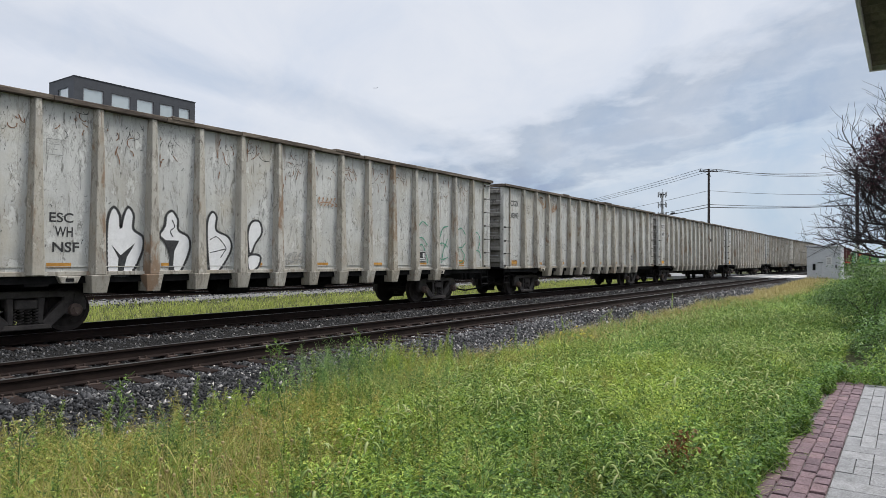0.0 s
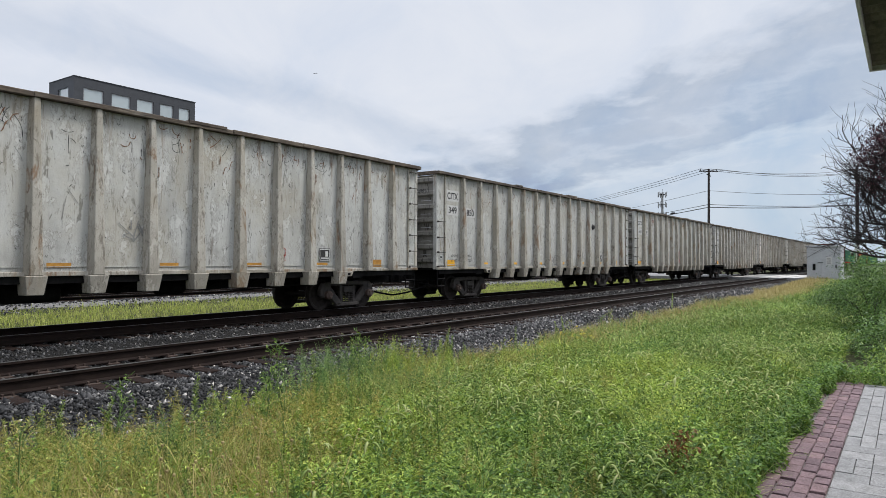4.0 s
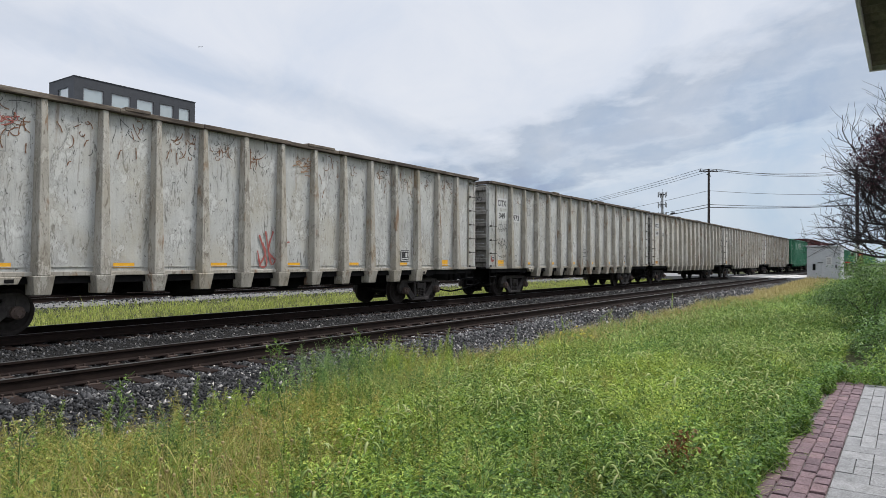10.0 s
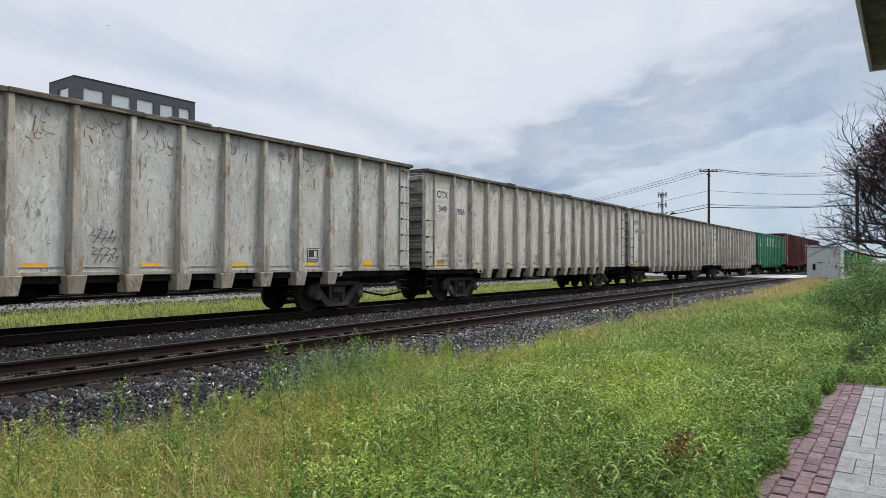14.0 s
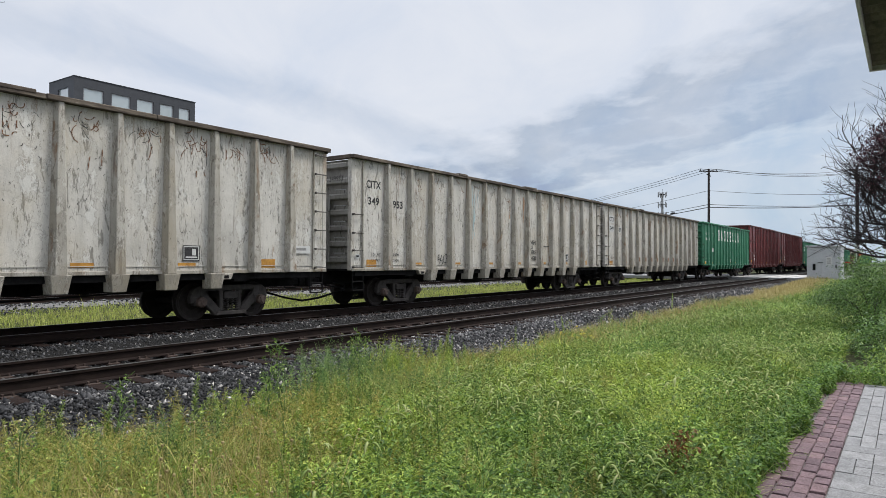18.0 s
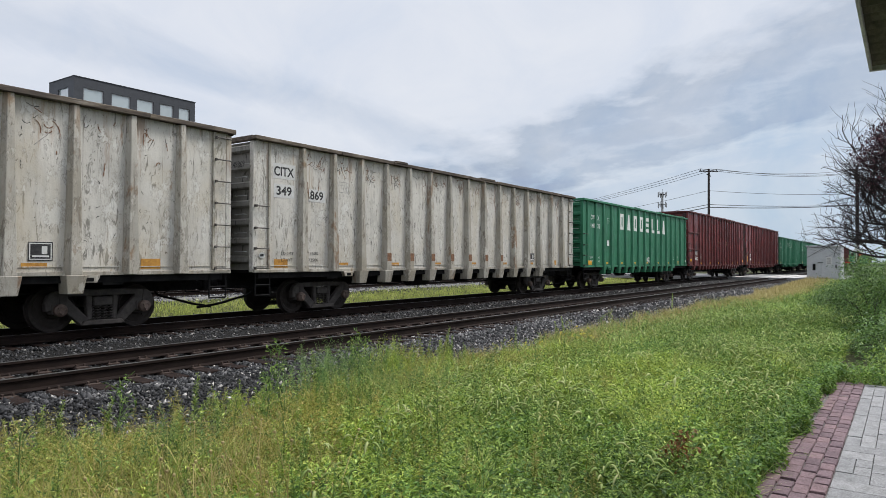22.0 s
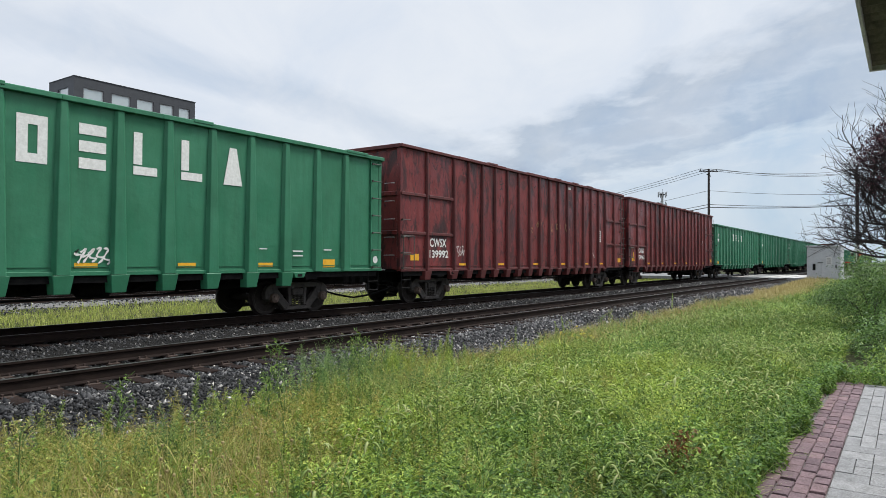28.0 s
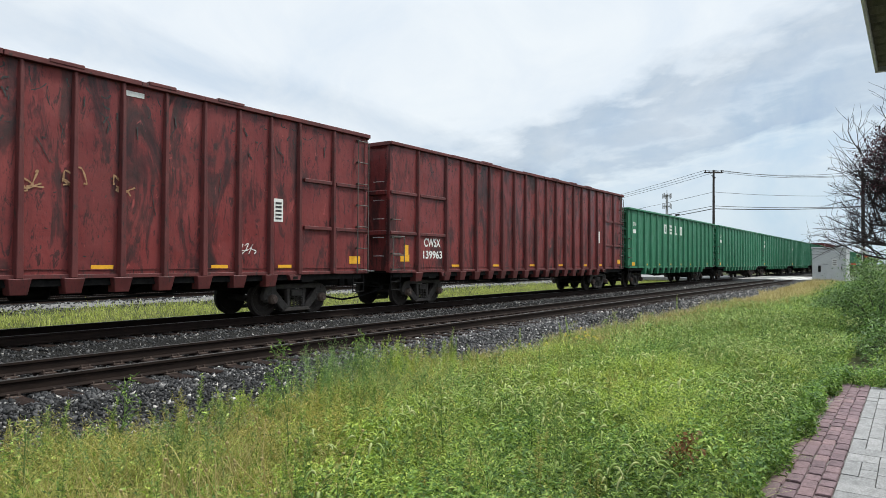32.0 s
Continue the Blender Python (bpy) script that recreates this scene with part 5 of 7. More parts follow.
def car_a():
    it = [lettering("ESC", 0.19, 3.06, 2.20, width=0.45, bold=0.022, label="hand-sprayed black tag"), lettering("WH", 0.20, 3.16, 1.92, width=0.34, bold=0.022, label="hand-sprayed black tag"),
          lettering("NSF", 0.20, 3.12, 1.62, width=0.50, bold=0.022, label="hand-sprayed black tag")]
    it += ghost(4.17, 1.17, [(0.02, 0.0), (0.0, 0.7), (0.03, 1.18), (0.14, 1.40), (0.27, 1.25), (0.30, 0.98), (0.36, 1.25), (0.46, 1.42), (0.58, 1.26), (0.58, 0.96), (0.80, 0.78), (0.76, 0.42), (0.5, 0.0)])
    it += [("spray_fill", blob([(0.10, 0.62), (0.30, 0.40), (0.62, 0.66), (0.44, 0.36), (0.36, 0.02), (0.24, 0.02), (0.26, 0.34)], M_STENCIL), 4.17, 1.172, "black graffiti shape")]
    it += ghost(5.35, 1.17, [(0.36, 0.0), (0.20, 0.62), (0.0, 0.84), (0.12, 1.06), (0.16, 1.30), (0.30, 1.40), (0.44, 1.22), (0.46, 0.98), (0.72, 0.82), (0.74, 0.5), (0.52, 0.05)])
    it += [("spray_fill", blob([(0.05, 0.74), (0.46, 0.74), (0.34, 0.5), (0.30, 0.04), (0.20, 0.04), (0.24, 0.48)], M_STENCIL), 5.37, 1.172, "black graffiti shape"),
           line([[(0.30, 1.2), (0.36, 1.05), (0.26, 0.95), (0.32, 0.82)]], 0.03, M_STENCIL, 5.35, 1.17, "black graffiti line")]
    it += ghost(6.53, 1.17, [(0.10, 0.0), (0.04, 0.5), (0.02, 1.15), (0.14, 1.44), (0.28, 1.34), (0.28, 1.02), (0.62, 0.86), (0.70, 0.55), (0.36, 0.05)])
    it += [line([[(0.10, 0.78), (0.28, 0.86), (0.46, 0.72), (0.56, 0.58)], [(0.10, 0.48), (0.30, 0.52), (0.56, 0.58)], [(0.40, 0.36), (0.56, 0.58)]], 0.028, M_STENCIL, 6.53, 1.17, "black graffiti line")]
    it += ghost(7.70, 1.17, [(0.06, 0.5), (0.02, 0.95), (0.14, 1.26), (0.38, 1.28), (0.46, 1.0), (0.26, 0.72), (0.14, 0.48)])
    it += ghost(7.72, 1.2, [(0.02, 0.06), (0.0, 0.34), (0.18, 0.42), (0.40, 0.36), (0.34, 0.12), (0.14, 0.0)])
    for x0, strokes in ((14.42, [[(0.30, 0.10), (0.12, 0.45), (0.22, 0.85), (0.55, 0.95), (0.85, 0.70)], [(0.35, 0.62), (0.55, 0.72), (0.80, 0.35), (0.88, 0.08)], [(0.30, 1.25), (0.55, 1.50), (0.88, 1.38)]]),
                        (15.62, [[(0.25, 0.12), (0.32, 0.75), (0.55, 1.30), (0.88, 1.40)], [(0.25, 0.70), (0.55, 0.80), (0.88, 0.66)], [(0.50, 0.10), (0.60, 0.50), (0.86, 0.95)], [(0.25, 0.30), (0.55, 0.22), (0.88, 0.30)]]),
                        (16.80, [[(0.25, 1.20), (0.55, 1.38), (0.86, 1.15)], [(0.25, 0.72), (0.60, 0.66), (0.86, 0.85)], [(0.30, 0.16), (0.60, 0.12), (0.80, 0.35), (0.55, 0.60)], [(0.30, 0.95), (0.42, 0.50), (0.30, 0.12)]]),
                        (17.98, [[(0.25, 1.15), (0.50, 1.25), (0.70, 0.95), (0.55, 0.60)], [(0.25, 0.60), (0.65, 0.52), (0.74, 0.25)]])):
        it.append(line(strokes, 0.05, M_GREENSPRAY, x0, 1.30, "green outline spray tag"))
    it += [stencil_box(2.98, 3.5)]
    it += [tag(4, 8.85, 1.35, 0.7, 0.36, M_GREYSPRAY, 4, 0.025, "grey marker tag"), tag(9, 10.1, 3.0, 0.75, 0.26, M_RUSTMARK, 5, 0.035, "rust-brown scrape")]
    it += small_plates(14.75)[:5]
    return add(WHITE, 2.98, "scuffed pale grey gondola car with outlined throw-up graffiti and rust", GREY_GROUP, it, seed=1, curl=1.5)


def car_b():
    it = [lettering("CIGX", 0.24, 0.60, 3.76, width=0.66), lettering("803099", 0.24, 0.55, 3.25, width=0.70),
          lettering("LD LMT", 0.085, 0.82, 1.62, width=0.42, bold=0.0), lettering("LT WT", 0.085, 0.82, 1.44, width=0.38, bold=0.0), lettering("2300", 0.085, 1.88, 1.62, width=0.30, bold=0.0), lettering("3700", 0.085, 1.88, 1.44, width=0.30, bold=0.0),
          stencil_box(1.92, 3.55, mat=M_STENCIL),
          scribble(21, 5.4, 1.8, 0.7, 0.6, M_GREYSPRAY, 4), scribble(22, 3.2, 3.9, 0.6, 0.4, M_RUSTMARK, 5, 0.05, "rust-brown scrape"), scribble(23, 4.4, 3.8, 0.7, 0.35, M_RUSTMARK, 5, 0.06, "rust-brown scrape"), scribble(24, 9.1, 1.5, 0.7, 0.7, M_GREYSPRAY, 4),
          scribble(25, 13.2, 1.3, 0.7, 0.5, M_REDSPRAY, 3)]
    return add(WHITE, 23.5, "pale grey gondola car with dirty streaks and rusty scrapes", GREY_GROUP, it + small_plates()[:5], "CIGX 803099", seed=2, curl=1.3)


def grey_cars():
    it = grey_marks("CITX", "349", "850", "13300", "72700") + small_plates()
    it += [scribble(32, 9.0, 1.35, 0.7, 0.35, M_GREYSPRAY, 5)]
    car = add(WHITE, 44.05, "pale grey gondola car with white number patches and yellow reflectors", GREY_GROUP, it, "CITX 349850", False, 3)
    part("dent_boss", Shape().lathe([(-0.10, 0.02), (-0.08, 0.10), (0.0, 0.15)], "y", 16).mesh("dent_boss", M_STENCIL, 0, True), car, pose(14.05, -1.502, 3.25), "round dark knob on the side sheet")
    it = grey_marks("CITX", "349", "892", "13400", "72600", dx=0.0) + small_plates()
    it += [line([[(0.1, 0.9), (0.35, 0.2), (0.15, 0.1), (0.05, 0.5)], [(0.3, 1.0), (0.5, 0.15), (0.75, 0.5)], [(0.55, 1.0), (0.4, 0.5), (0.7, 0.2)], [(0.75, 0.9), (0.9, 0.7), (1.1, 0.75)], [(0.1, 0.1), (0.3, 0.45), (0.2, 0.7)]], 0.06, M_REDSPRAY, 9.05, 1.22, "red spray tag"),
           scribble(41, 3.0, 3.9, 0.6, 0.4, M_REDSPRAY, 5, 0.02), scribble(42, 10.3, 3.9, 0.7, 0.4, M_RUSTMARK, 5, 0.03, "rust-brown scrape")]
    add(WHITE, 64.58, "chalky grey gondola car with a red spray tag", GREY_GROUP, it, "CITX 349892", False, 4, 1.8)
    it = grey_marks("CITX", "349", "973", "13400", "72600") + small_plates()
    it += [tag(51, 0.66, 2.62, 0.7, 0.34, M_STENCIL, 5, 0.022, "black marker tag"), tag(56, 0.62, 1.9, 0.7, 0.5, M_STENCIL, 3, 0.03, "black marker tag"), tag(57, 0.1, 3.3, 0.3, 0.9, M_GREYSPRAY, 1, 0.03, "grey marker tag"), tag(58, 0.1, 2.2, 0.3, 0.9, M_GREYSPRAY, 1, 0.03, "grey marker tag"), scribble(52, 0.72, 1.65, 0.35, 0.35, M_STENCIL, 3, 0.03, "black marker tag"), tag(53, 5.35, 1.4, 0.75, 0.8, M_GREYSPRAY, 2, 0.022, "faint grey outline"), tag(54, 6.55, 1.35, 0.75, 0.7, M_GREYSPRAY, 2, 0.022, "faint grey outline"),
           tag(55, 9.0, 1.8, 0.5, 0.3, M_STENCIL, 4, 0.02, "black marker tag"), tag(59, 9.0, 1.4, 0.55, 0.34, M_STENCIL, 4, 0.02, "black marker tag")]
    car = add(WHITE, 85.05, "pale grey gondola car with black marker tags below its number", GREY_GROUP, it, "CITX 349973", False, 5)
    part("red_dot", Shape().lathe([(0, 0.0), (0.001, 0.13)], "y", 18).mesh("red_dot", M_REDSPRAY), car, pose(0.25, -1.507, 1.55), "red painted dot")
    it = grey_marks("CITX", "349", "906", "13500", "72500") + small_plates()
    it += [tag(61, 7.95, 1.3, 0.6, 0.5, M_STENCIL, 5, 0.02, "black marker tag"), tag(63, 10.4, 1.6, 0.3, 0.4, M_STENCIL, 3, 0.03, "black marker tag"), line([[(0.0, 0.0), (0.3, 0.02)], [(0.28, 0.02), (0.3, 0.4)]], 0.05, M_REDSPRAY, 9.25, 2.75, "faded red mark")]
    it += [("tape_strip", plate(0, 0.75, 0, 0.2, M_PATCH, name="tape_strip"), 18.05, 1.66, "white tape strip"), ("print_bar", plate(0, 0.5, 0, 0.07, M_GREYSPRAY, name="print_bar"), 18.14, 1.74, "")]
    add(CREAM, 105.4, "chalk-white gondola car with curled scrapes along the rim", GREY_GROUP, it, "CITX 349906", True, 6, 2.6)
    it = grey_marks("CITX", "349", "953", "13500", "72500", patch=False) + small_plates()
    it += [tag(71, 4.40, 1.30, 0.62, 0.40, M_STENCIL, 4, 0.035, "black marker tag"), ] + [lettering(w, 0.19, 11.26 + dx, z, width=wd, bold=0.035, label="hand-sprayed black tag") for w, dx, z, wd in (("WISH", 0.0, 2.19, 0.58), ("U", 0.16, 1.98, 0.15), ("WERE", 0.03, 1.76, 0.56), ("HER", 0.08, 1.50, 0.56))] + [
           line([[(0, 0.9), (0.35, 0.89), (0.72, 0.9)]], 0.05, M_STENCIL, 12.45, 1.25, "thick black dash"), line([[(0.1, 1.5), (0.11, 1.0), (0.09, 0.4)], [(0.3, 1.2), (0.31, 0.7), (0.3, 0.3)]], 0.03, M_STENCIL, 13.6, 1.0, "black drip"),
           line([[(0.06, 2.0), (0.04, 1.4), (0.10, 0.7), (0.05, 0.0)], [(0.16, 1.7), (0.2, 1.1), (0.13, 0.6)], [(0.45, 1.9), (0.40, 1.5), (0.46, 1.2)], [(0.1, 1.1), (0.24, 0.9), (0.12, 0.5), (0.2, 0.1)]], 0.045, M_CYANSPRAY, 6.6, 2.3, "faded pale blue drips"),
           line([[(0.0, 1.3), (0.02, 0.8), (-0.02, 0.2)], [(0.08, 1.2), (0.06, 0.7)]], 0.06, M_RUSTMARK, 10.68, 2.9, "orange rust run"), line([[(0.0, 1.0), (0.02, 0.6), (-0.02, 0.2)]], 0.06, M_RUSTMARK, 9.5, 3.0, "orange rust run")]
    add(CREAM, 125.87, "warm white gondola car with rust runs and black tags", GREY_GROUP, it, "CITX 349953", True, 7)
    it = grey_marks("CITX", "349", "869", "13500", "72500") + small_plates()
    car = add(CREAM, 145.98, "white gondola car with rust blots on its posts", GREY_GROUP, it, "CITX 349869", True, 8, 2.4)
    for k in range(3, 10):
        part("rust_blot", Shape().box(-0.10, 0.10, -0.002, 0.002, 0, 0.25).mesh("rust_blot", M_RUSTDARK), car, pose(WHITE.posts[k], -1.6985, 1.46, -1.2), "rust blot on a post")


def sign_shape(kind, w, h):
    """Plain white blocks in place of the company lettering."""
    s = Shape()
    t = w * 0.36
    if kind == "ring":
        s.box(0, w, -0.002, 0.002, 0, h * 0.2).box(0, w, -0.002, 0.002, h * 0.8, h).box(0, t, -0.002, 0.002, h * 0.2, h * 0.8).box(w - t * 0.9, w, -0.002, 0.002, h * 0.2, h * 0.8)
    elif kind == "wedge":
        s.prism([(0, 0), (w, 0), (w * 0.68, h), (w * 0.32, h)], -0.002, 0.002)
    elif kind == "bars":
        s.box(0, w, -0.002, 0.002, 0, h * 0.24).box(0, w, -0.002, 0.002, h * 0.38, h * 0.62).box(0, w, -0.002, 0.002, h * 0.76, h)
    else:
        s.box(0, t, -0.002, 0.002, h * 0.24, h).box(0, w, -0.002, 0.002, 0, h * 0.2)
    return s.mesh("painted_block", M_WHITEMARK)


def green_cars():
    p = GREEN.posts
    it = []
    for k, kind in enumerate(("ring", "wedge", "ring", "ring", "bars", "stem", "stem", "wedge")):
        it.append(("painted_block", sign_shape(kind, 0.54, 0.90), p[3] + 0.31 + 1.123 * k, 3.28, "white painted block"))
    it += [lettering("CW", 0.24, 0.98, 3.63, M_WHITEMARK, 0.5, label="white stencilled characters"), lettering("SX", 0.24, 1.72, 3.63, M_WHITEMARK, 0.4, label="white stencilled characters"), lettering("140", 0.24, 0.98, 3.20, M_WHITEMARK, 0.5, label="white stencilled characters"),
           lettering("132", 0.24, 1.72, 3.20, M_WHITEMARK, 0.5, label="white stencilled characters"), lettering("LD LMT", 0.09, 0.85, 1.62, M_WHITEMARK, 0.42, label="white stencilled characters", bold=0.0), lettering("LT WT", 0.09, 0.85, 1.42, M_WHITEMARK, 0.38, label="white stencilled characters", bold=0.0),
           lettering("1800", 0.09, 1.82, 1.62, M_WHITEMARK, 0.34, label="white stencilled characters", bold=0.0), lettering("7400", 0.09, 1.82, 1.42, M_WHITEMARK, 0.34, label="white stencilled characters", bold=0.0),
           ("placard", plate(0, 0.32, 0, 0.3, M_WHITEMARK, name="placard"), 3.2, 2.3, "white placard"), stencil_box(3.2, 3.5, mat=M_WHITEMARK),
           tag(91, 9.68, 1.38, 0.72, 0.34, M_WHITEMARK, 5, 0.05, "white spray tag"),
           ("print_bar", plate(0, 0.24, 0, 0.025, M_WHITEMARK, name="print_bar"), 14.22, 1.75, ""), ("print_bar", plate(0, 0.36, 0, 0.035, M_WHITEMARK, name="print_bar"), 15.32, 1.70, ""), ("print_bar", plate(0, 0.36, 0, 0.035, M_WHITEMARK, name="print_bar"), 15.32, 1.58, ""), ("print_bar", plate(0, 0.3, 0, 0.035, M_WHITEMARK, name="print_bar"), 16.45, 1.75, "")]
    car = add(GREEN, 166.37, "green gondola car with tall white painted side lettering blocks", GREEN_GROUP, it, None, False)
    part("white_disc", Shape().lathe([(0, 0.0), (0.001, 0.11)], "y", 18).mesh("white_disc", M_WHITEMARK), car, pose(18.66, -1.647, 1.5), "white round sticker")
    it2 = [lettering("CW", 0.24, 0.85, 3.63, M_WHITEMARK, 0.5, label="white stencilled characters"), ("print_bar", plate(0, 0.5, 0, 0.24, M_WHITEMARK, name="print_bar"), 0.85, 3.2, "")]
    for n, x0 in enumerate((228.95, 250.3, 270.6, 291.25, 311.9, 353.9, 374.5, 395.1, 415.7, 436.3)):
        more = it2 + [("painted_block", sign_shape(("ring", "bars", "stem")[k % 3], 0.5, 0.6), GREENLONG.posts[4] + 0.34 + 1.194 * k, 3.4, "white painted block") for k in range(4)] if n == 0 else it2
        add(GREENLONG, x0, "plain green gondola car behind the red pair", GREEN_GROUP, more, None, False)


def red_cars():
    wm = "white stencilled characters"
    it = [lettering("CWSX", 0.30, 1.63, 1.95, M_WHITEMARK, 1.0, label=wm, bold=0.035), lettering("139992", 0.27, 1.60, 1.57, M_WHITEMARK, 1.15, label=wm, bold=0.035), tag(95, 3.28, 1.62, 0.5, 0.42, M_WHITEMARK, 3, 0.035, "white spray tag"),
          ("placard", plate(0, 0.30, 0, 0.6, M_WHITEMARK, name="placard"), 16.85, 2.5, "white placard with dark print"), tag(96, 15.65, 1.62, 0.62, 0.3, M_WHITEMARK, 4, 0.03, "white spray tag"),
          ("worn_patch", plate(0, 0.42, 0, 0.11, M_WHITEMARK, name="worn_patch"), 12.86, 4.95, "white worn patch under the rim")]
    it += [("print_bar", plate(0, 0.2, 0, 0.05, M_STENCIL, name="print_bar"), 16.90, 2.56 + 0.1 * k, "") for k in range(5)]
    it += [scribble(97 + k, 8.75 + 0.975 * k, 2.75, 0.5, 0.45, M_RUSTMARK, 4, 0.04, "faded tan lettering remains") for k in range(5)]
    add(RED, 186.40, "tall oxide-red gondola car with dark scrapes and white stencilling", RED_GROUP, it, None, False, 12, 1.5)
    it = [lettering("CWSX", 0.30, 1.80, 1.98, M_WHITEMARK, 0.95, label=wm, bold=0.035), lettering("139963", 0.27, 1.75, 1.58, M_WHITEMARK, 1.1, label=wm, bold=0.035), ("worn_patch", plate(0, 0.2, 0, 0.4, M_YELLOW, name="worn_patch"), 0.75, 1.62, "yellow patch"), ("placard", plate(0, 0.30, 0, 0.6, M_WHITEMARK, name="placard"), 16.85, 2.5, "white placard")]
    add(RED, 207.9, "second tall oxide-red gondola car with streaked sides", RED_GROUP, it, None, False, 13, 1.5)
    add(RED, 332.5, "oxide-red gondola car far back among green ones", RED_GROUP, it[:2], None, False)


car_a()
car_b()
grey_cars()
green_cars()
red_cars()


def travelled(t):
    """Metres that the train has gone since the start; it slows a little."""
    q = t / 10.0
    return 63.325 * q - 0.472 * q * q - 0.181 * q ** 3


# ---- far things ----
def build_building():
    b = thing("office_building", None, "charcoal-clad flat-roofed building with a row of large windows", "building", at=pose(28.73, 60.0, 0))
    W, D, H = 12.1, 4.3, 17.6
    wx, ww = [0.84, 3.39, 5.85, 8.23, 10.26], [1.82, 1.79, 1.67, 1.41, 1.22]
    zt, zb = 16.75, 15.1
    # outer wall in piers and bands, so that the windows are real openings
    s = Shape().box(0, W, 0.0, 0.3, -0.3, zb).box(0, W, 0.0, 0.3, zt, H)
    edges = [0.0] + [e for x in wx for e in (x, x + ww[wx.index(x)])] + [W]
    for i in range(0, len(edges), 2):
        s.box(edges[i], edges[i + 1], 0.0, 0.3, zb, zt)
    part("front_wall", s.mesh("front_wall", M_DARKMETAL), b, None, "charcoal metal cladding")
    s = Shape().box(0, 0.3, 0.3, D, -0.3, 13.6).box(0, 0.3, 0.3, D, zt, H).box(0, 0.3, 0.3, 1.0, 13.6, zt).box(0, 0.3, 2.9, D, 13.6, zt)
    part("side_wall", s.mesh("side_wall", M_DARKMETAL), b)
    part("back_wall", Shape().box(0, W, D, D + 0.3, -0.3, H).box(W - 0.3, W, 0.3, D, -0.3, H).mesh("back_wall", M_DARKMETAL), b)
    part("roof", Shape().box(0.3, W - 0.3, 0.3, D, H - 0.5, H - 0.3).mesh("roof", M_DARKMETAL), b)
    part("coping", Shape().box(-0.06, W + 0.06, -0.06, 0.3, H, H + 0.06).box(-0.06, 0.3, 0.3, D + 0.3, H, H + 0.06).mesh("coping", M_DARKMETAL, 0.02), b)
    part("band", Shape().box(-0.02, W + 0.02, -0.05, -0.002, 14.1, 14.3).mesh("band", M_UNDER), b)
    for x, w in zip(wx, ww):
        f = part("window", Shape().box(x, x + w, 0.10, 0.16, zb, zb + 0.08).box(x, x + w, 0.10, 0.16, zt - 0.08, zt).box(x, x + 0.08, 0.10, 0.16, zb + 0.08, zt - 0.08).box(x + w - 0.08, x + w, 0.10, 0.16, zb + 0.08, zt - 0.08).mesh("window", M_GALV), b)
        part("pane", Shape().box(x + 0.08, x + w - 0.08, 0.12, 0.14, zb + 0.08, zt - 0.08).mesh("pane", M_GLASS), f)
    f = part("window", Shape().box(0.10, 0.16, 1.0, 1.06, 13.6, zt).box(0.10, 0.16, 2.84, 2.9, 13.6, zt).mesh("window", M_GALV), b)
    part("pane", Shape().box(0.12, 0.14, 1.06, 2.84, 13.6, zt).mesh("pane", M_GLASS), f)
    part("floor_slab", Shape().box(0.3, W - 0.3, 0.3, D, 13.3, 13.55).mesh("floor_slab", M_CONC), b)
    w = thing("low_building", None, "lower wing with pale metal roofing beside the charcoal block", "building", at=pose(14.0, 60.5, 0))
    part("wall", Shape().box(0, 14.6, 0, 6, -0.3, 13.6).mesh("wall", M_DARKMETAL), w)
    part("roof", Shape().prism([(-0.3, 13.6), (6.3, 13.6), (6.3, 15.5), (3.5, 15.2), (-0.3, 14.0)], -0.1, 14.65, "x").mesh("roof", M_LIGHTROOF), w, None, "pale blue-grey metal roof")


build_building()


def sag(a, b, drop, n=14):
    a, b = Vector(a), Vector(b)
    return [tuple(a.lerp(b, i / n) - Vector((0, 0, drop * 4 * (i / n) * (1 - i / n)))) for i in range(n + 1)]


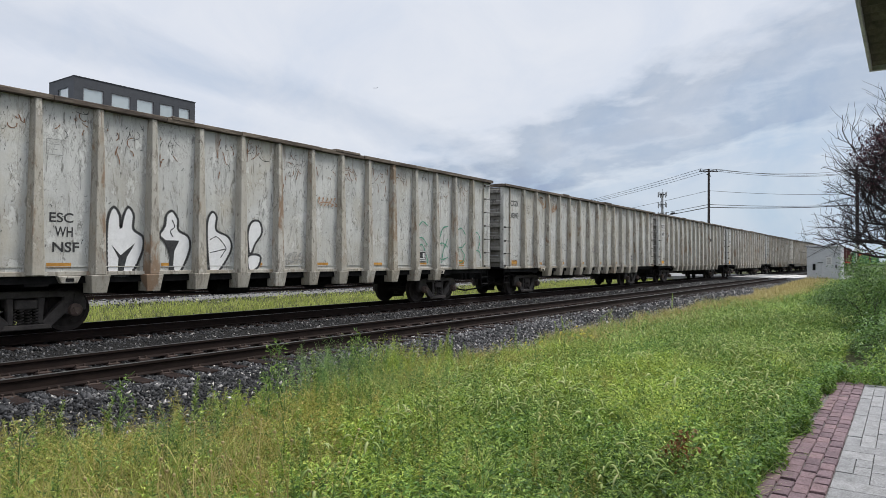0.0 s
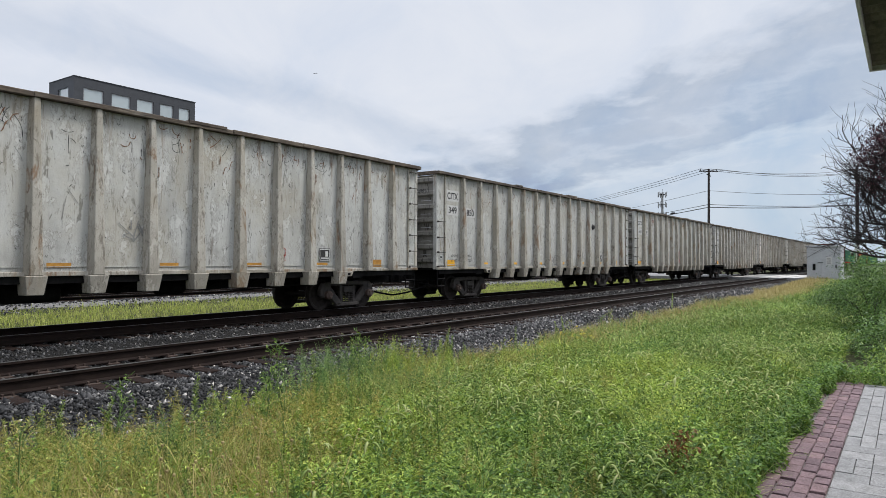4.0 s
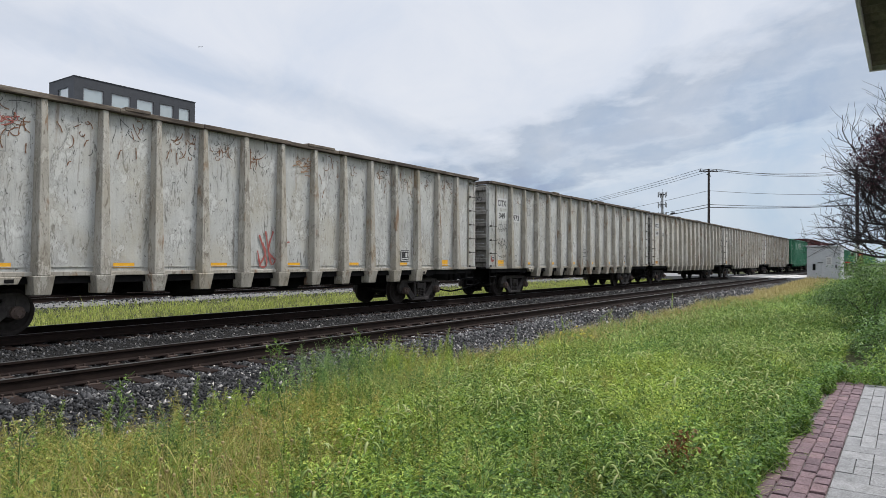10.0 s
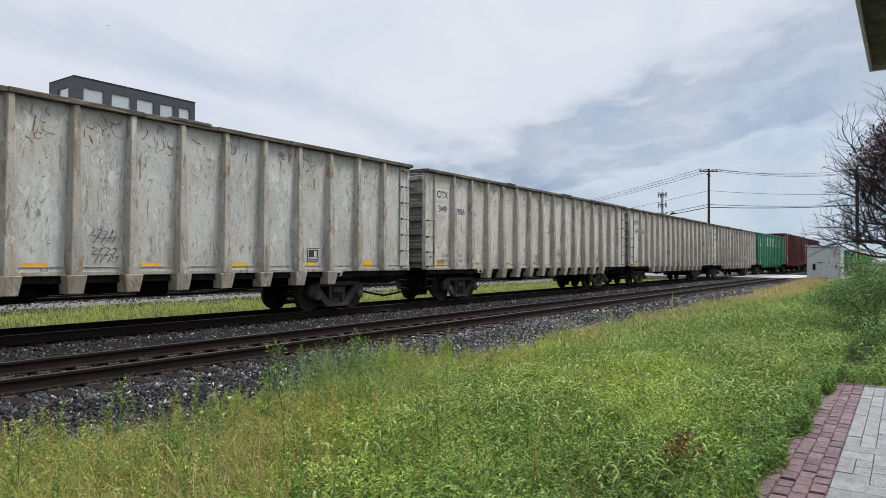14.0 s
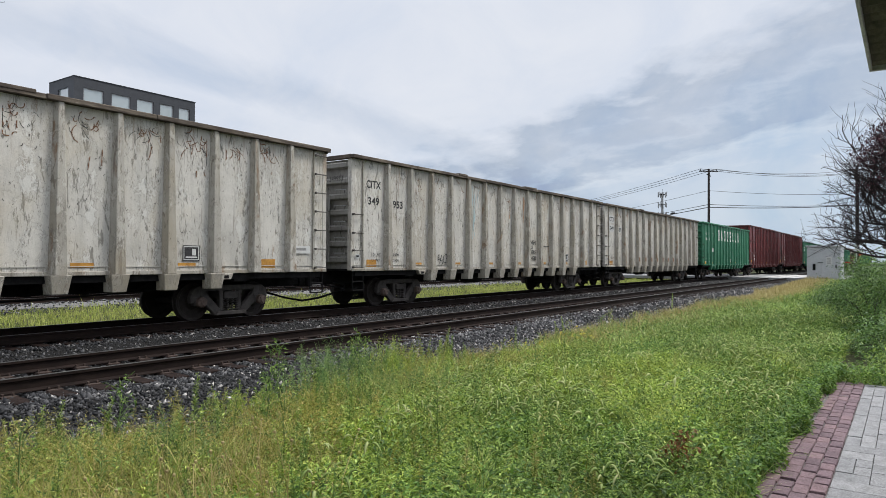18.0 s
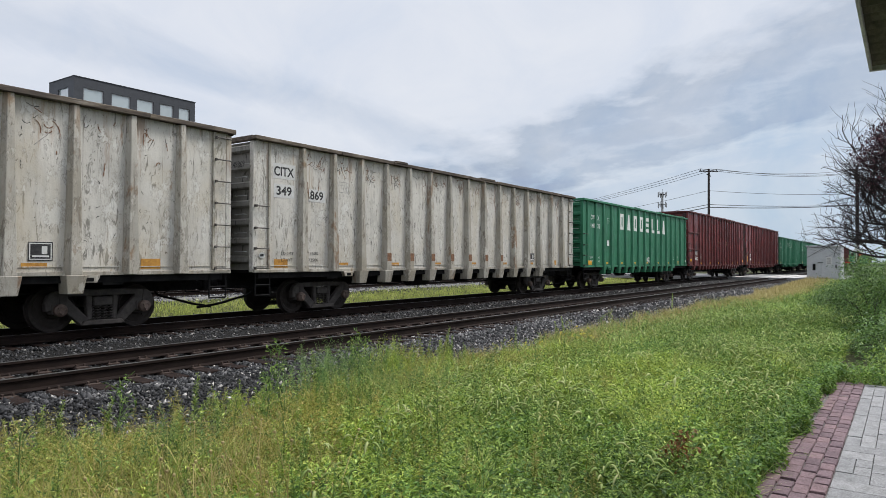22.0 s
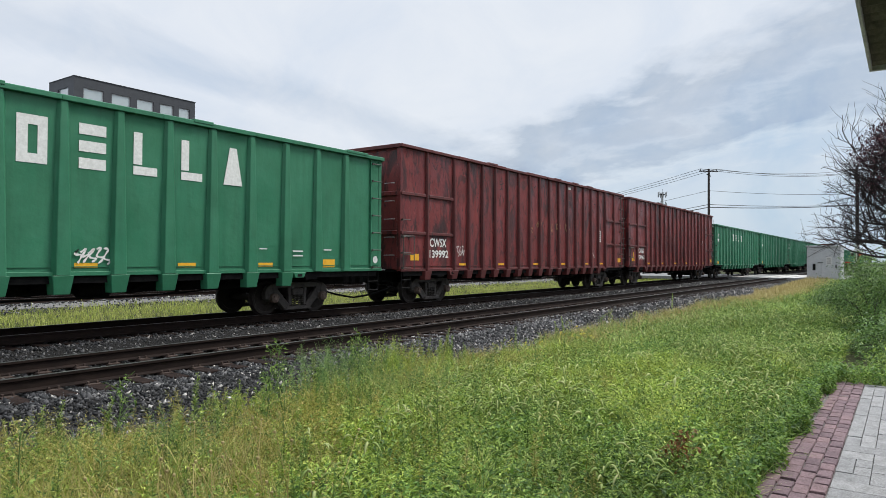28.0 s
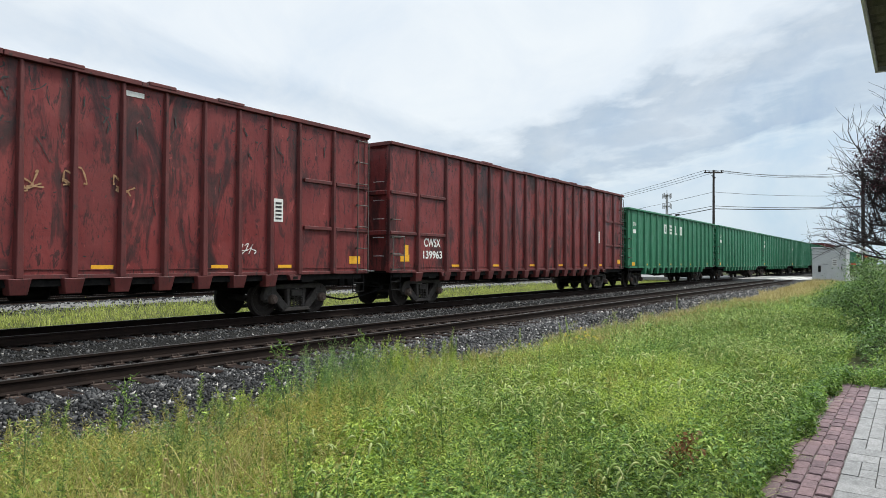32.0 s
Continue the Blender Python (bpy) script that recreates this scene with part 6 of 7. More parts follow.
def build_lines():
    P1, P2, P3 = (79.0, 18.5), (95.4, 5.0), (180.0, 112.0)
    top = 12.0
    pole = thing("utility_pole", Shape().tube([(0, 0, -0.4), (0, 0, 6), (0.03, 0, top)], 0.17, 12, 0.115).mesh("utility_pole", M_WOODPOLE, 0, True), "dark wooden utility pole with a crossarm beyond the crossing", "utility pole", at=pose(P1[0], P1[1], 0))
    part("crossarm", Shape().box(-0.06, 0.06, -1.1, 1.1, -0.06, 0.06).mesh("crossarm", M_WOODPOLE, 0.01), pole, pose(0, 0, top - 0.25, 0, 0, 40))
    ins = Shape().lathe([(0, 0.03), (0.05, 0.07), (0.1, 0.04), (0.15, 0.07), (0.2, 0.03)], "z", 10).mesh("insulator", M_WIRE, 0, True)
    arm = Matrix.Rotation(radians(40), 4, "Z")
    ends = []
    for y in (-0.95, 0.0, 0.95):
        q = arm @ Vector((0, y, 0))
        part("insulator", ins, pole, pose(q.x, q.y, top - 0.19))
        ends.append((P1[0] + q.x, P1[1] + q.y, top + 0.02))
    part("transformer_bracket", Shape().box(-0.3, 0.3, -0.05, 0.05, -0.04, 0.04).mesh("transformer_bracket", M_WIRE), pole, pose(0, 0, top - 0.7, 0, 20, -30))
    pole2 = thing("utility_pole", Shape().tube([(0, 0, -0.4), (0.02, 0, 6.5), (0, 0, 13.3)], 0.24, 12, 0.16).mesh("utility_pole", M_WOODPOLE, 0, True), "brown wooden utility pole behind the plum tree", "utility pole", at=pose(P2[0], P2[1], 0))
    part("crossarm", Shape().box(-0.06, 0.06, -1.1, 1.1, -0.06, 0.06).mesh("crossarm", M_WOODPOLE, 0.01), pole2, pose(0, 0, 12.8, 0, 0, 40))
    k = 0
    for e, dz in zip(ends, (-0.45, -0.2, -0.75)):
        thing("cable", Shape().tube(sag(e, (P2[0] + (e[0] - P1[0]) * 1.0, P2[1] + (e[1] - P1[1]), 13.0 + dz), 0.55), 0.022, 4).mesh("cable", M_WIRE), "thin black overhead cable between poles", "cable", group="overhead cables")
        thing("cable", Shape().tube(sag(e, (P3[0], P3[1] + 2 * k, 16.6), 2.2), 0.022, 4).mesh("cable", M_WIRE), "thin black overhead cable between poles", "cable", group="overhead cables")
        k += 1
    for z, z2, z3, r, d in ((9.54, 9.85, 12.6, 0.02, 0.25), (7.96, 8.5, 11.0, 0.03, 0.2), (7.64, 8.45, 10.2, 0.042, 0.2)):
        thing("cable", Shape().tube(sag((P1[0], P1[1], z), (P2[0], P2[1], z2), d), r, 4).mesh("cable", M_WIRE), "black communication cable on the poles", "cable", group="overhead cables")
        thing("cable", Shape().tube(sag((P1[0], P1[1], z), (P3[0], P3[1], z3), 1.6), r, 4).mesh("cable", M_WIRE), "black communication cable on the poles", "cable", group="overhead cables")
    thing("splice_case", Shape().lathe([(-0.45, 0.05), (-0.4, 0.11), (0.4, 0.11), (0.45, 0.05)], "x", 10).mesh("splice_case", M_WIRE), "black splice case hung on a cable", "splice case", at=pose(85.2, 24.3, 7.55, 0, 0, 43))
    far = thing("utility_pole", Shape().tube([(0, 0, -0.4), (0, 0, 16.8)], 0.2, 8, 0.14).mesh("utility_pole", M_WOODPOLE), "far wooden utility pole hidden by the train", "utility pole", at=pose(P3[0], P3[1], 0))
    tw = thing("cell_tower", None, "slim grey cell tower with three rings of panel antennas", "tower", at=pose(332.6, 100.0, 0))
    part("mast", Shape().tube([(0, 0, -0.5), (0, 0, 35.5)], 0.85, 12, 0.55).mesh("mast", M_GALV, 0, True), tw)
    ant = Shape().box(-0.22, 0.22, -0.12, 0.12, -1.2, 1.2).mesh("panel_antenna", M_GALV, 0.03)
    for z in (34.6, 29.5, 24.5):
        part("ring_frame", Shape().lathe([(-0.1, 1.8), (0.1, 1.8), (0.1, 1.65), (-0.1, 1.65)], "z", 12).mesh("ring_frame", M_WIRE), tw, pose(0, 0, z))
        for j in range(9):
            a = j * 40 + z * 7
            part("panel_antenna", ant, tw, pose(2.0 * math.cos(radians(a)), 2.0 * math.sin(radians(a)), z + (0.25 if j % 2 else -0.2), 0, 0, a))
    part("rod", Shape().tube([(0, 0, 35.5), (0, 0, 37.4)], 0.09, 6).mesh("rod", M_WIRE), tw)


build_lines()


def build_bungalow():
    b = thing("signal_bungalow", Shape().box(0, 3.2, -1.15, 1.15, 0, 2.62).mesh("signal_bungalow", M_BUNG, 0.02), "light grey metal signal bungalow by the crossing", "equipment cabinet", at=pose(59.2, 5.35, 0.02))
    part("roof", Shape().box(-0.08, 3.28, -1.22, 1.22, 2.62, 2.74).mesh("roof", M_BUNG, 0.02), b)
    d = part("door", Shape().box(-0.035, -0.002, -0.95, 0.15, 0.2, 2.4).mesh("door", M_BUNG, 0.01), b)
    part("handle", Shape().box(-0.07, -0.036, -0.88, -0.80, 1.0, 1.25).mesh("handle", M_WIRE), d)
    part("vent", Shape().box(-0.03, -0.002, 0.55, 0.75, 0.8, 1.3).mesh("vent", M_UNDER), b)
    sign = part("sign", Shape().box(-0.05, -0.036, -0.55, -0.2, 1.25, 1.85).mesh("sign", M_PATCH), b, None, "small white notice")
    for k in range(3):
        part("print_bar", Shape().box(-0.056, -0.051, -0.5, -0.25, 1.34 + 0.16 * k, 1.40 + 0.16 * k).mesh("print_bar", M_STENCIL), sign)
    part("hasp", Shape().box(-0.05, -0.002, 0.05, 0.4, 1.4, 1.44).mesh("hasp", M_WIRE), b)
    thing("slab_base", Shape().box(58.9, 62.8, 4.0, 6.7, -0.3, 0.02).mesh("slab_base", M_CONC, 0.02), "concrete pad under the bungalow", "concrete pad")
    g = thing("crossing_gate", Shape().tube([(0, 0, -0.1), (0, 0, 3.4)], 0.06, 10).mesh("crossing_gate", M_GALV, 0, True), "lowered red and white crossing gate with lamps", "crossing gate", at=pose(86.0, 4.6, 0))
    for k in range(8):
        part("arm_stripe", Shape().box(-0.03, 0.03, 0.1 + 0.5 * k, 0.6 + 0.5 * k, 1.35, 1.50).mesh("arm_stripe", M_REDLAMP if k % 2 else M_PATCH), g)
    for s_ in (-1, 1):
        part("lamp", Shape().lathe([(-0.1, 0.1), (-0.08, 0.17), (0.0, 0.18)], "x", 14).mesh("lamp", M_REDLAMP if s_ < 0 else M_WIRE), g, pose(-0.05, s_ * 0.38, 2.3))
    part("cross_buck", Shape().prism([(-0.6, -0.52), (-0.52, -0.6), (0.6, 0.52), (0.52, 0.6)], -0.02, 0.0, "x").prism([(-0.6, 0.52), (0.52, -0.6), (0.6, -0.52), (-0.52, 0.6)], 0.004, 0.02, "x").mesh("cross_buck", M_PATCH), g, pose(-0.08, 0, 3.0))
    h = thing("house", Shape().box(0, 9, -9, 0, -0.3, 3.0).mesh("house", M_STUCCO), "low house with a dark brown roof behind the bushes", "house", at=pose(66, 1.7, 0) @ pose(20, 0, 0))
    part("roof", Shape().prism([(-9.5, 3.0), (0.5, 3.0), (0.5, 3.2), (-1.2, 6.0), (-7.8, 6.0), (-9.5, 3.2)], -0.5, 9.5, "x").mesh("roof", M_HOUSE), h)


build_bungalow()

plane = tagged(new("light_aircraft"), "tiny grey aircraft high under the clouds", "aircraft")
part("fuselage", Shape().tube([(-4.5, 0, 0), (-3, 0, 0.1), (2.5, 0, 0.2), (4.6, 0, 0.5)], 0.6, 10, 0.3).mesh("fuselage", M_AIRCRAFT, 0, True), plane)
part("wing", Shape().box(-1.6, 0.2, -6.0, 6.0, 0.5, 0.72).mesh("wing", M_AIRCRAFT, 0.05), plane)
part("tail", Shape().box(3.6, 4.8, -2.0, 2.0, 0.5, 0.62).box(3.8, 4.9, -0.07, 0.07, 0.6, 2.0).mesh("tail", M_AIRCRAFT, 0.03), plane)

# ---- plants ----
def blade_field(name, label, x, y, height, width, rng, mat, lean=0.35, base=None, category="grass", seg=3):
    """Bent tapering blades; arrays of one value each blade."""
    n = len(x)
    z = (ground_z(x, y) - 0.03) if base is None else base
    a = rng.random(n) * 2 * math.pi
    h = np.broadcast_to(height, (n,)) * (0.65 + 0.6 * rng.random(n))
    ln = h * lean * (0.3 + 1.4 * rng.random(n))
    dx, dy = np.cos(a) * ln, np.sin(a) * ln
    b = a + math.pi / 2 + rng.normal(0, 0.6, n)
    w = np.broadcast_to(width, (n,)) * (0.7 + 0.6 * rng.random(n))
    wx, wy = np.cos(b) * w / 2, np.sin(b) * w / 2
    verts = np.zeros((n, 2 * seg + 1, 3), np.float32)
    for i in range(seg + 1):
        t = i / seg
        bend = t * t
        px, py, pz = x + dx * bend, y + dy * bend, z + h * (t - 0.18 * bend * (ln / np.maximum(h, 1e-3)))
        k = (1 - t) ** 0.7
        if i < seg:
            verts[:, 2 * i] = np.stack([px - wx * k, py - wy * k, pz], -1)
            verts[:, 2 * i + 1] = np.stack([px + wx * k, py + wy * k, pz], -1)
        else:
            verts[:, 2 * seg] = np.stack([px, py, pz], -1)
    tri = []
    for i in range(seg - 1):
        tri += [(2 * i, 2 * i + 1, 2 * i + 3), (2 * i, 2 * i + 3, 2 * i + 2)]
    tri.append((2 * seg - 2, 2 * seg - 1, 2 * seg))
    tri = np.array(tri)
    f = (np.arange(n)[:, None, None] * (2 * seg + 1) + tri[None]).reshape(-1, 3)
    return thing(name, fast_mesh(name, verts.reshape(-1, 3), f, mat), label, category, kind="stuff")


def leaf_mesh(name, pos, size, rng, mat, flat=0.5, slim=0.45):
    """Folded pointed leaves, four corners each."""
    n = len(pos)
    a = rng.random(n) * 2 * math.pi
    p = rng.normal(0, flat, n)
    d = np.stack([np.cos(a) * np.cos(p), np.sin(a) * np.cos(p), np.sin(p)], -1)
    s = np.stack([-np.sin(a), np.cos(a), rng.normal(0, 0.35, n)], -1)
    s /= np.linalg.norm(s, axis=1, keepdims=True)
    L = (np.broadcast_to(size, (n,)) * (0.6 + 0.8 * rng.random(n)))[:, None]
    up = np.cross(d, s)
    v = np.stack([pos, pos + d * L * 0.45 + s * L * slim / 2 + up * L * 0.06, pos + d * L - up * L * 0.12, pos + d * L * 0.45 - s * L * slim / 2 + up * L * 0.06], 1)
    q = np.array([(0, 1, 2), (0, 2, 3)])
    f = (np.arange(n)[:, None, None] * 4 + q[None]).reshape(-1, 3)
    return fast_mesh(name, v.reshape(-1, 3), f, mat)


def herb_field(name, label, x, y, h, n_leaf, leaf, slim, rng, mat, rise=0.6, low=0.12):
    """Leafy stems: leaves wind up each stem, longest below the middle, with the stem as a thin blade."""
    n, m = len(x), n_leaf
    z0 = ground_z(x, y) - 0.02
    t = low + (1 - low) * (np.arange(m)[None] + rng.random((n, m))) / m
    a = np.arange(m)[None] * 2.4 + rng.random((n, 1)) * 6.28 + rng.normal(0, 0.4, (n, m))
    h = np.broadcast_to(h, (n,))[:, None]
    lx, ly = rng.normal(0, 0.16, (n, 1)) * h, rng.normal(0, 0.16, (n, 1)) * h
    p = np.stack([x[:, None] + lx * t * t, y[:, None] + ly * t * t, z0[:, None] + h * t], -1)
    k = leaf * (0.45 + 0.65 * np.sin(np.pi * np.clip(t * 0.85 + 0.12, 0, 1))) * (0.7 + 0.6 * rng.random((n, m)))
    e = rise + rng.normal(0, 0.3, (n, m))
    d = np.stack([np.cos(a) * np.cos(e), np.sin(a) * np.cos(e), np.sin(e)], -1)
    w = np.stack([-np.sin(a), np.cos(a), rng.normal(0, 0.3, (n, m))], -1) * (k * slim / 2)[..., None]
    mid = p + d * (k * 0.5)[..., None]
    tip = p + d * k[..., None]
    tip[..., 2] -= k * 0.25
    v = np.stack([p, mid + w, tip, mid - w], 2).reshape(-1, 3)
    f = (np.arange(n * m)[:, None, None] * 4 + np.array([(0, 1, 2), (0, 2, 3)])[None]).reshape(-1, 3)
    hh, c = h[:, 0], len(v)
    sv = np.stack([np.stack([x - 0.002, y, z0], -1), np.stack([x + 0.002, y, z0], -1), np.stack([x + lx[:, 0], y + ly[:, 0], z0 + hh], -1)], 1).reshape(-1, 3)
    sf = c + np.arange(n)[:, None] * 3 + np.arange(3)[None]
    return thing(name, fast_mesh(name, np.concatenate([v, sv]), np.concatenate([f, sf]), mat), label, "weeds", kind="stuff")


def patchy(x, y, s=0.9, k=0.0):
    return 0.5 + 0.5 * np.sin(x * s + 1.7 * np.sin(y * s * 0.8 + k) + k) * np.sin(y * s * 1.3 + 1.1 * np.sin(x * s * 0.6) + 2 * k)


def edge_line(x):
    """Where the plants give way to bare ballast, across the track."""
    return 6.55 + 0.35 * np.sin(x * 0.9) + 0.25 * np.sin(x * 2.3 + 1) + np.clip((x - 8) * 0.035, 0, 0.55)


def scatter(rng, n, x0, x1, p=1.0, ymin=0.93, spread=0.0):
    x = x0 + (x1 - x0) * rng.random(n) ** p
    hi = edge_line(x) + spread
    y = ymin + (hi - ymin) * rng.random(n)
    ok = ~((x < 10.7) & (y < 0.93))
    return x[ok], y[ok]


def dryness(x, y):
    """1 in the yellowing belt near the ballast, 0 in the lush green."""
    belt = np.clip((y - (edge_line(x) - 2.2)) / 1.5, 0, 1)
    left = np.clip((y - 0.72 * x - 0.6) / 1.3, 0, 1) * np.clip((8.5 - x) / 3.5, 0, 1)
    far = np.clip((x - 26) / 12, 0, 1) * np.clip((y - 4.2) / 1.2, 0, 1)
    return np.clip(np.maximum(np.maximum(belt * 0.85, left) * (0.55 + 0.7 * patchy(x, y, 1.1)), far), 0, 1)


def build_meadow():
    rng = np.random.default_rng(11)
    x, y = scatter(rng, 78000, 1.6, 14, 1.15)
    d = dryness(x, y)
    r = rng.random(len(x))
    g = r > d * 0.85
    clump = patchy(x, y, 1.4, 0.7) * 0.6 + patchy(x, y, 3.7, 2.1) * 0.4
    hh = 0.07 + 0.46 * clump ** 1.4
    ramp = np.clip((y - 0.85) / 0.7, 0.5, 1)
    lime = g & (patchy(x, y, 0.8, 2.6) * (0.6 + 0.8 * rng.random(len(x))) > 0.62)
    lush = g & ~lime
    blade_field("meadow_grass", "lush green grass with bending blades beside the brick walk", x[lush], y[lush], (hh * ramp)[lush], 0.0125, rng, M_LUSH, 0.75)
    blade_field("lime_grass", "yellow-green grass clumps in the meadow", x[lime], y[lime], (hh * ramp)[lime] * 1.1, 0.0125, rng, M_LIME, 0.85)
    b = ~g & (rng.random(len(x)) < 0.35)
    blade_field("yellowing_grass", "yellowing thin grass near the ballast", x[b], y[b], (0.08 + hh)[b], 0.0105, rng, M_MIXGRASS, 0.6)
    x, y = scatter(rng, 80000, 14, 60, 1.6)
    d = dryness(x, y)
    g = rng.random(len(x)) > d
    w = 0.013 + 0.0007 * (x - 14)
    hh = 0.18 + 0.26 * patchy(x, y, 0.9, 0.3)
    blade_field("distant_meadow_grass", "green grass stretching towards the crossing", x[g], y[g], hh[g], w[g], rng, M_LUSH, 0.6, seg=2)
    b = ~g
    blade_field("tan_dry_grass", "tan dry grass near the signal bungalow", x[b], y[b], hh[b] * 1.15, w[b], rng, M_DRY, 0.4, seg=2)
    # dry straws in front, at the left
    x, y = scatter(rng, 9000, 1.6, 12, 1.2, 2.4, 0.35)
    d = dryness(x, y)
    k = rng.random(len(x)) < d
    blade_field("dry_straw", "dry straw-coloured stalks mixed into the weeds", x[k], y[k], 0.40, 0.0065, rng, M_DRY, 0.55)
    # broad leaves low between the grass
    x, y = scatter(rng, 90000, 1.6, 22, 1.25)
    pat = patchy(x, y, 1.7, 1.2) * 0.7 + patchy(x, y, 4.1, 0.4) * 0.3
    keep = (rng.random(len(x)) > dryness(x, y) * 0.9) & (pat > 0.30)
    x, y, pat = x[keep], y[keep], pat[keep]
    z = ground_z(x, y) + rng.random(len(x)) ** 0.7 * (0.06 + 0.40 * pat) * np.clip((y - 0.8) / 0.6, 0.45, 1)
    size = 0.032 + 0.034 * patchy(x, y, 2.6, 3.0) ** 2
    thing("broadleaf_weeds", leaf_mesh("broadleaf_weeds", np.stack([x, y, z], -1), size, rng, M_LEAF, 0.5, 0.38), "low leafy green weeds among the grass", "weeds", kind="stuff")
    x, y = scatter(rng, 105000, 1.6, 16, 1.2, 1.4, 0.2)
    pat = patchy(x, y, 2.2, 2.2)
    keep = (rng.random(len(x)) < dryness(x, y)) & (pat > 0.3)
    x, y, pat = x[keep], y[keep], pat[keep]
    z = ground_z(x, y) + rng.random(len(x)) ** 0.8 * (0.05 + 0.34 * pat)
    half = patchy(x, y, 3.1, 0.9) + rng.normal(0, 0.2, len(x)) > 0.5
    p = np.stack([x, y, z], -1)
    thing("small_leaf_weeds", leaf_mesh("small_leaf_weeds", p[half], 0.036, rng, M_MIXGRASS, 0.6, 0.3), "small yellow-green leafy weeds near the ballast", "weeds", kind="stuff")
    thing("green_leaf_weeds", leaf_mesh("green_leaf_weeds", p[~half], 0.036, rng, M_LEAF, 0.6, 0.3), "small green leafy weeds among dry grass", "weeds", kind="stuff")
    # leafy stems: broad-leaved ones in the lush part, narrow feathery ones towards the ballast
    x, y = scatter(rng, 8200, 1.6, 13, 1.2)
    d = dryness(x, y)
    clump = patchy(x, y, 1.4, 0.7) * 0.5 + patchy(x, y, 3.1, 1.3) * 0.5
    keep = rng.random(len(x)) > d * 0.95
    x, y, clump = x[keep], y[keep], clump[keep]
    h = (0.14 + 0.34 * clump) * np.clip((y - 0.75) / 0.8, 0.45, 1)
    # no lime leaves close to the walk, so that strip's colours stay shade-dark
    lime = (patchy(x, y, 0.8, 2.6) + rng.normal(0, 0.22, len(x)) > 0.58) & (y > 1.5 + 0.06 * x + rng.normal(0, 0.3, len(x)))
    herb_field("leafy_herbs", "leafy green weeds standing in the grass", x[~lime], y[~lime], h[~lime], 20, 0.068, 0.25, rng, M_LEAF, 0.5)
    herb_field("lime_herbs", "bright yellow-green leafy weeds in the grass", x[lime], y[lime], h[lime] * 1.08, 20, 0.068, 0.24, rng, M_LIMELEAF, 0.55)
    x, y = scatter(rng, 5200, 13, 34, 1.5)
    keep = rng.random(len(x)) > dryness(x, y)
    x, y = x[keep], y[keep]
    herb_field("distant_herbs", "green weeds in the grass towards the crossing", x, y, 0.16 + 0.30 * patchy(x, y, 0.9, 0.4), 11, 0.085, 0.36, rng, M_LEAF, 0.45)
    x, y = scatter(rng, 9500, 1.5, 12.5, 1.2, 1.6, 0.25)
    d = dryness(x, y)
    keep = rng.random(len(x)) < 0.12 + d * 1.1
    x, y = x[keep], y[keep]
    clump = patchy(x, y, 1.9, 3.3)
    h = 0.16 + 0.42 * clump * rng.random(len(x)) ** 0.5
    kind = patchy(x, y, 1.3, 4.4) + rng.normal(0, 0.25, len(x)) - 0.35 * np.clip((y - 0.75 * x) / 1.5, 0, 1) - 0.3 * np.clip((y - edge_line(x) + 1.4) / 0.8, 0, 1)
    for name, label, on, mat in (("feathery_green_weeds", "upright feathery green weeds near the ballast", kind > 0.62, M_LEAF), ("feathery_olive_weeds", "upright feathery yellow-olive weeds near the ballast", kind <= 0.62, M_OLIVE)):
        herb_field(name, label, x[on], y[on], h[on], 30, 0.042, 0.20, rng, mat, 0.8, 0.05)
    for k, (cx, cy, r, n, lo, hi) in enumerate(((7.0, 6.85, 0.30, 70, 0.55, 0.95), (7.9, 6.7, 0.35, 50, 0.5, 0.9), (8.8, 6.9, 0.45, 40, 0.35, 0.7), (6.5, 6.45, 0.4, 34, 0.3, 0.6), (5.3, 6.75, 0.35, 26, 0.25, 0.5), (4.1, 6.35, 0.25, 22, 0.35, 0.6), (3.2, 5.2, 0.3, 24, 0.4, 0.7), (9.9, 7.0, 0.5, 34, 0.3, 0.6), (4.9, 4.9, 0.5, 30, 0.5, 0.8), (6.6, 5.6, 0.6, 40, 0.5, 0.8))):
        x, y = cx + rng.normal(0, r, n), cy + rng.normal(0, r * 0.6, n)
        herb_field("tall_feathery_weeds", "clump of tall feathery green weeds at the ballast edge", x, y, lo + (hi - lo) * rng.random(n), 70, 0.062, 0.12, rng, (M_FERN, M_LIMELEAF, M_OLIVE)[k % 3], 0.85, 0.05)
    # plants that hang over the edges of the walk
    n = 9000
    x = np.concatenate([4.8 + 6.2 * rng.random(n) ** 0.7, 10.45 + 0.9 * rng.random(n // 2)])
    y = np.concatenate([0.86 + 0.05 * np.sin(x[:n] * 5) + np.abs(rng.normal(0, 0.10, n)) + np.where((x[:n] > 7.2) & (x[:n] < 7.9), -0.05, 0) - np.clip(x[:n] - 9.3, 0, 1) * 0.10, -1.5 + 2.6 * rng.random(n // 2)])
    z = np.maximum(ground_z(x, y), PAVE_Z) + rng.random(len(x)) ** 1.3 * 0.22
    thing("edge_weeds", leaf_mesh("edge_weeds", np.stack([x, y, z], -1), 0.045, rng, M_SHADELEAF), "leafy weeds hanging over the edge of the walk", "weeds", kind="stuff")
    n = 1300
    x = np.concatenate([4.8 + 6.0 * rng.random(n), 10.6 + 0.7 * rng.random(n)])
    y = np.concatenate([0.92 + np.abs(rng.normal(0, 0.12, n)), -1.6 + 2.7 * rng.random(n)])
    blade_field("edge_grass", "long grass leaning over the end of the walk", x, y, 0.24, 0.009, rng, M_LUSH, 0.9)
    # arching foxtail heads over thin stalks
    x, y = scatter(rng, 7000, 1.8, 20, 1.15, 1.0)
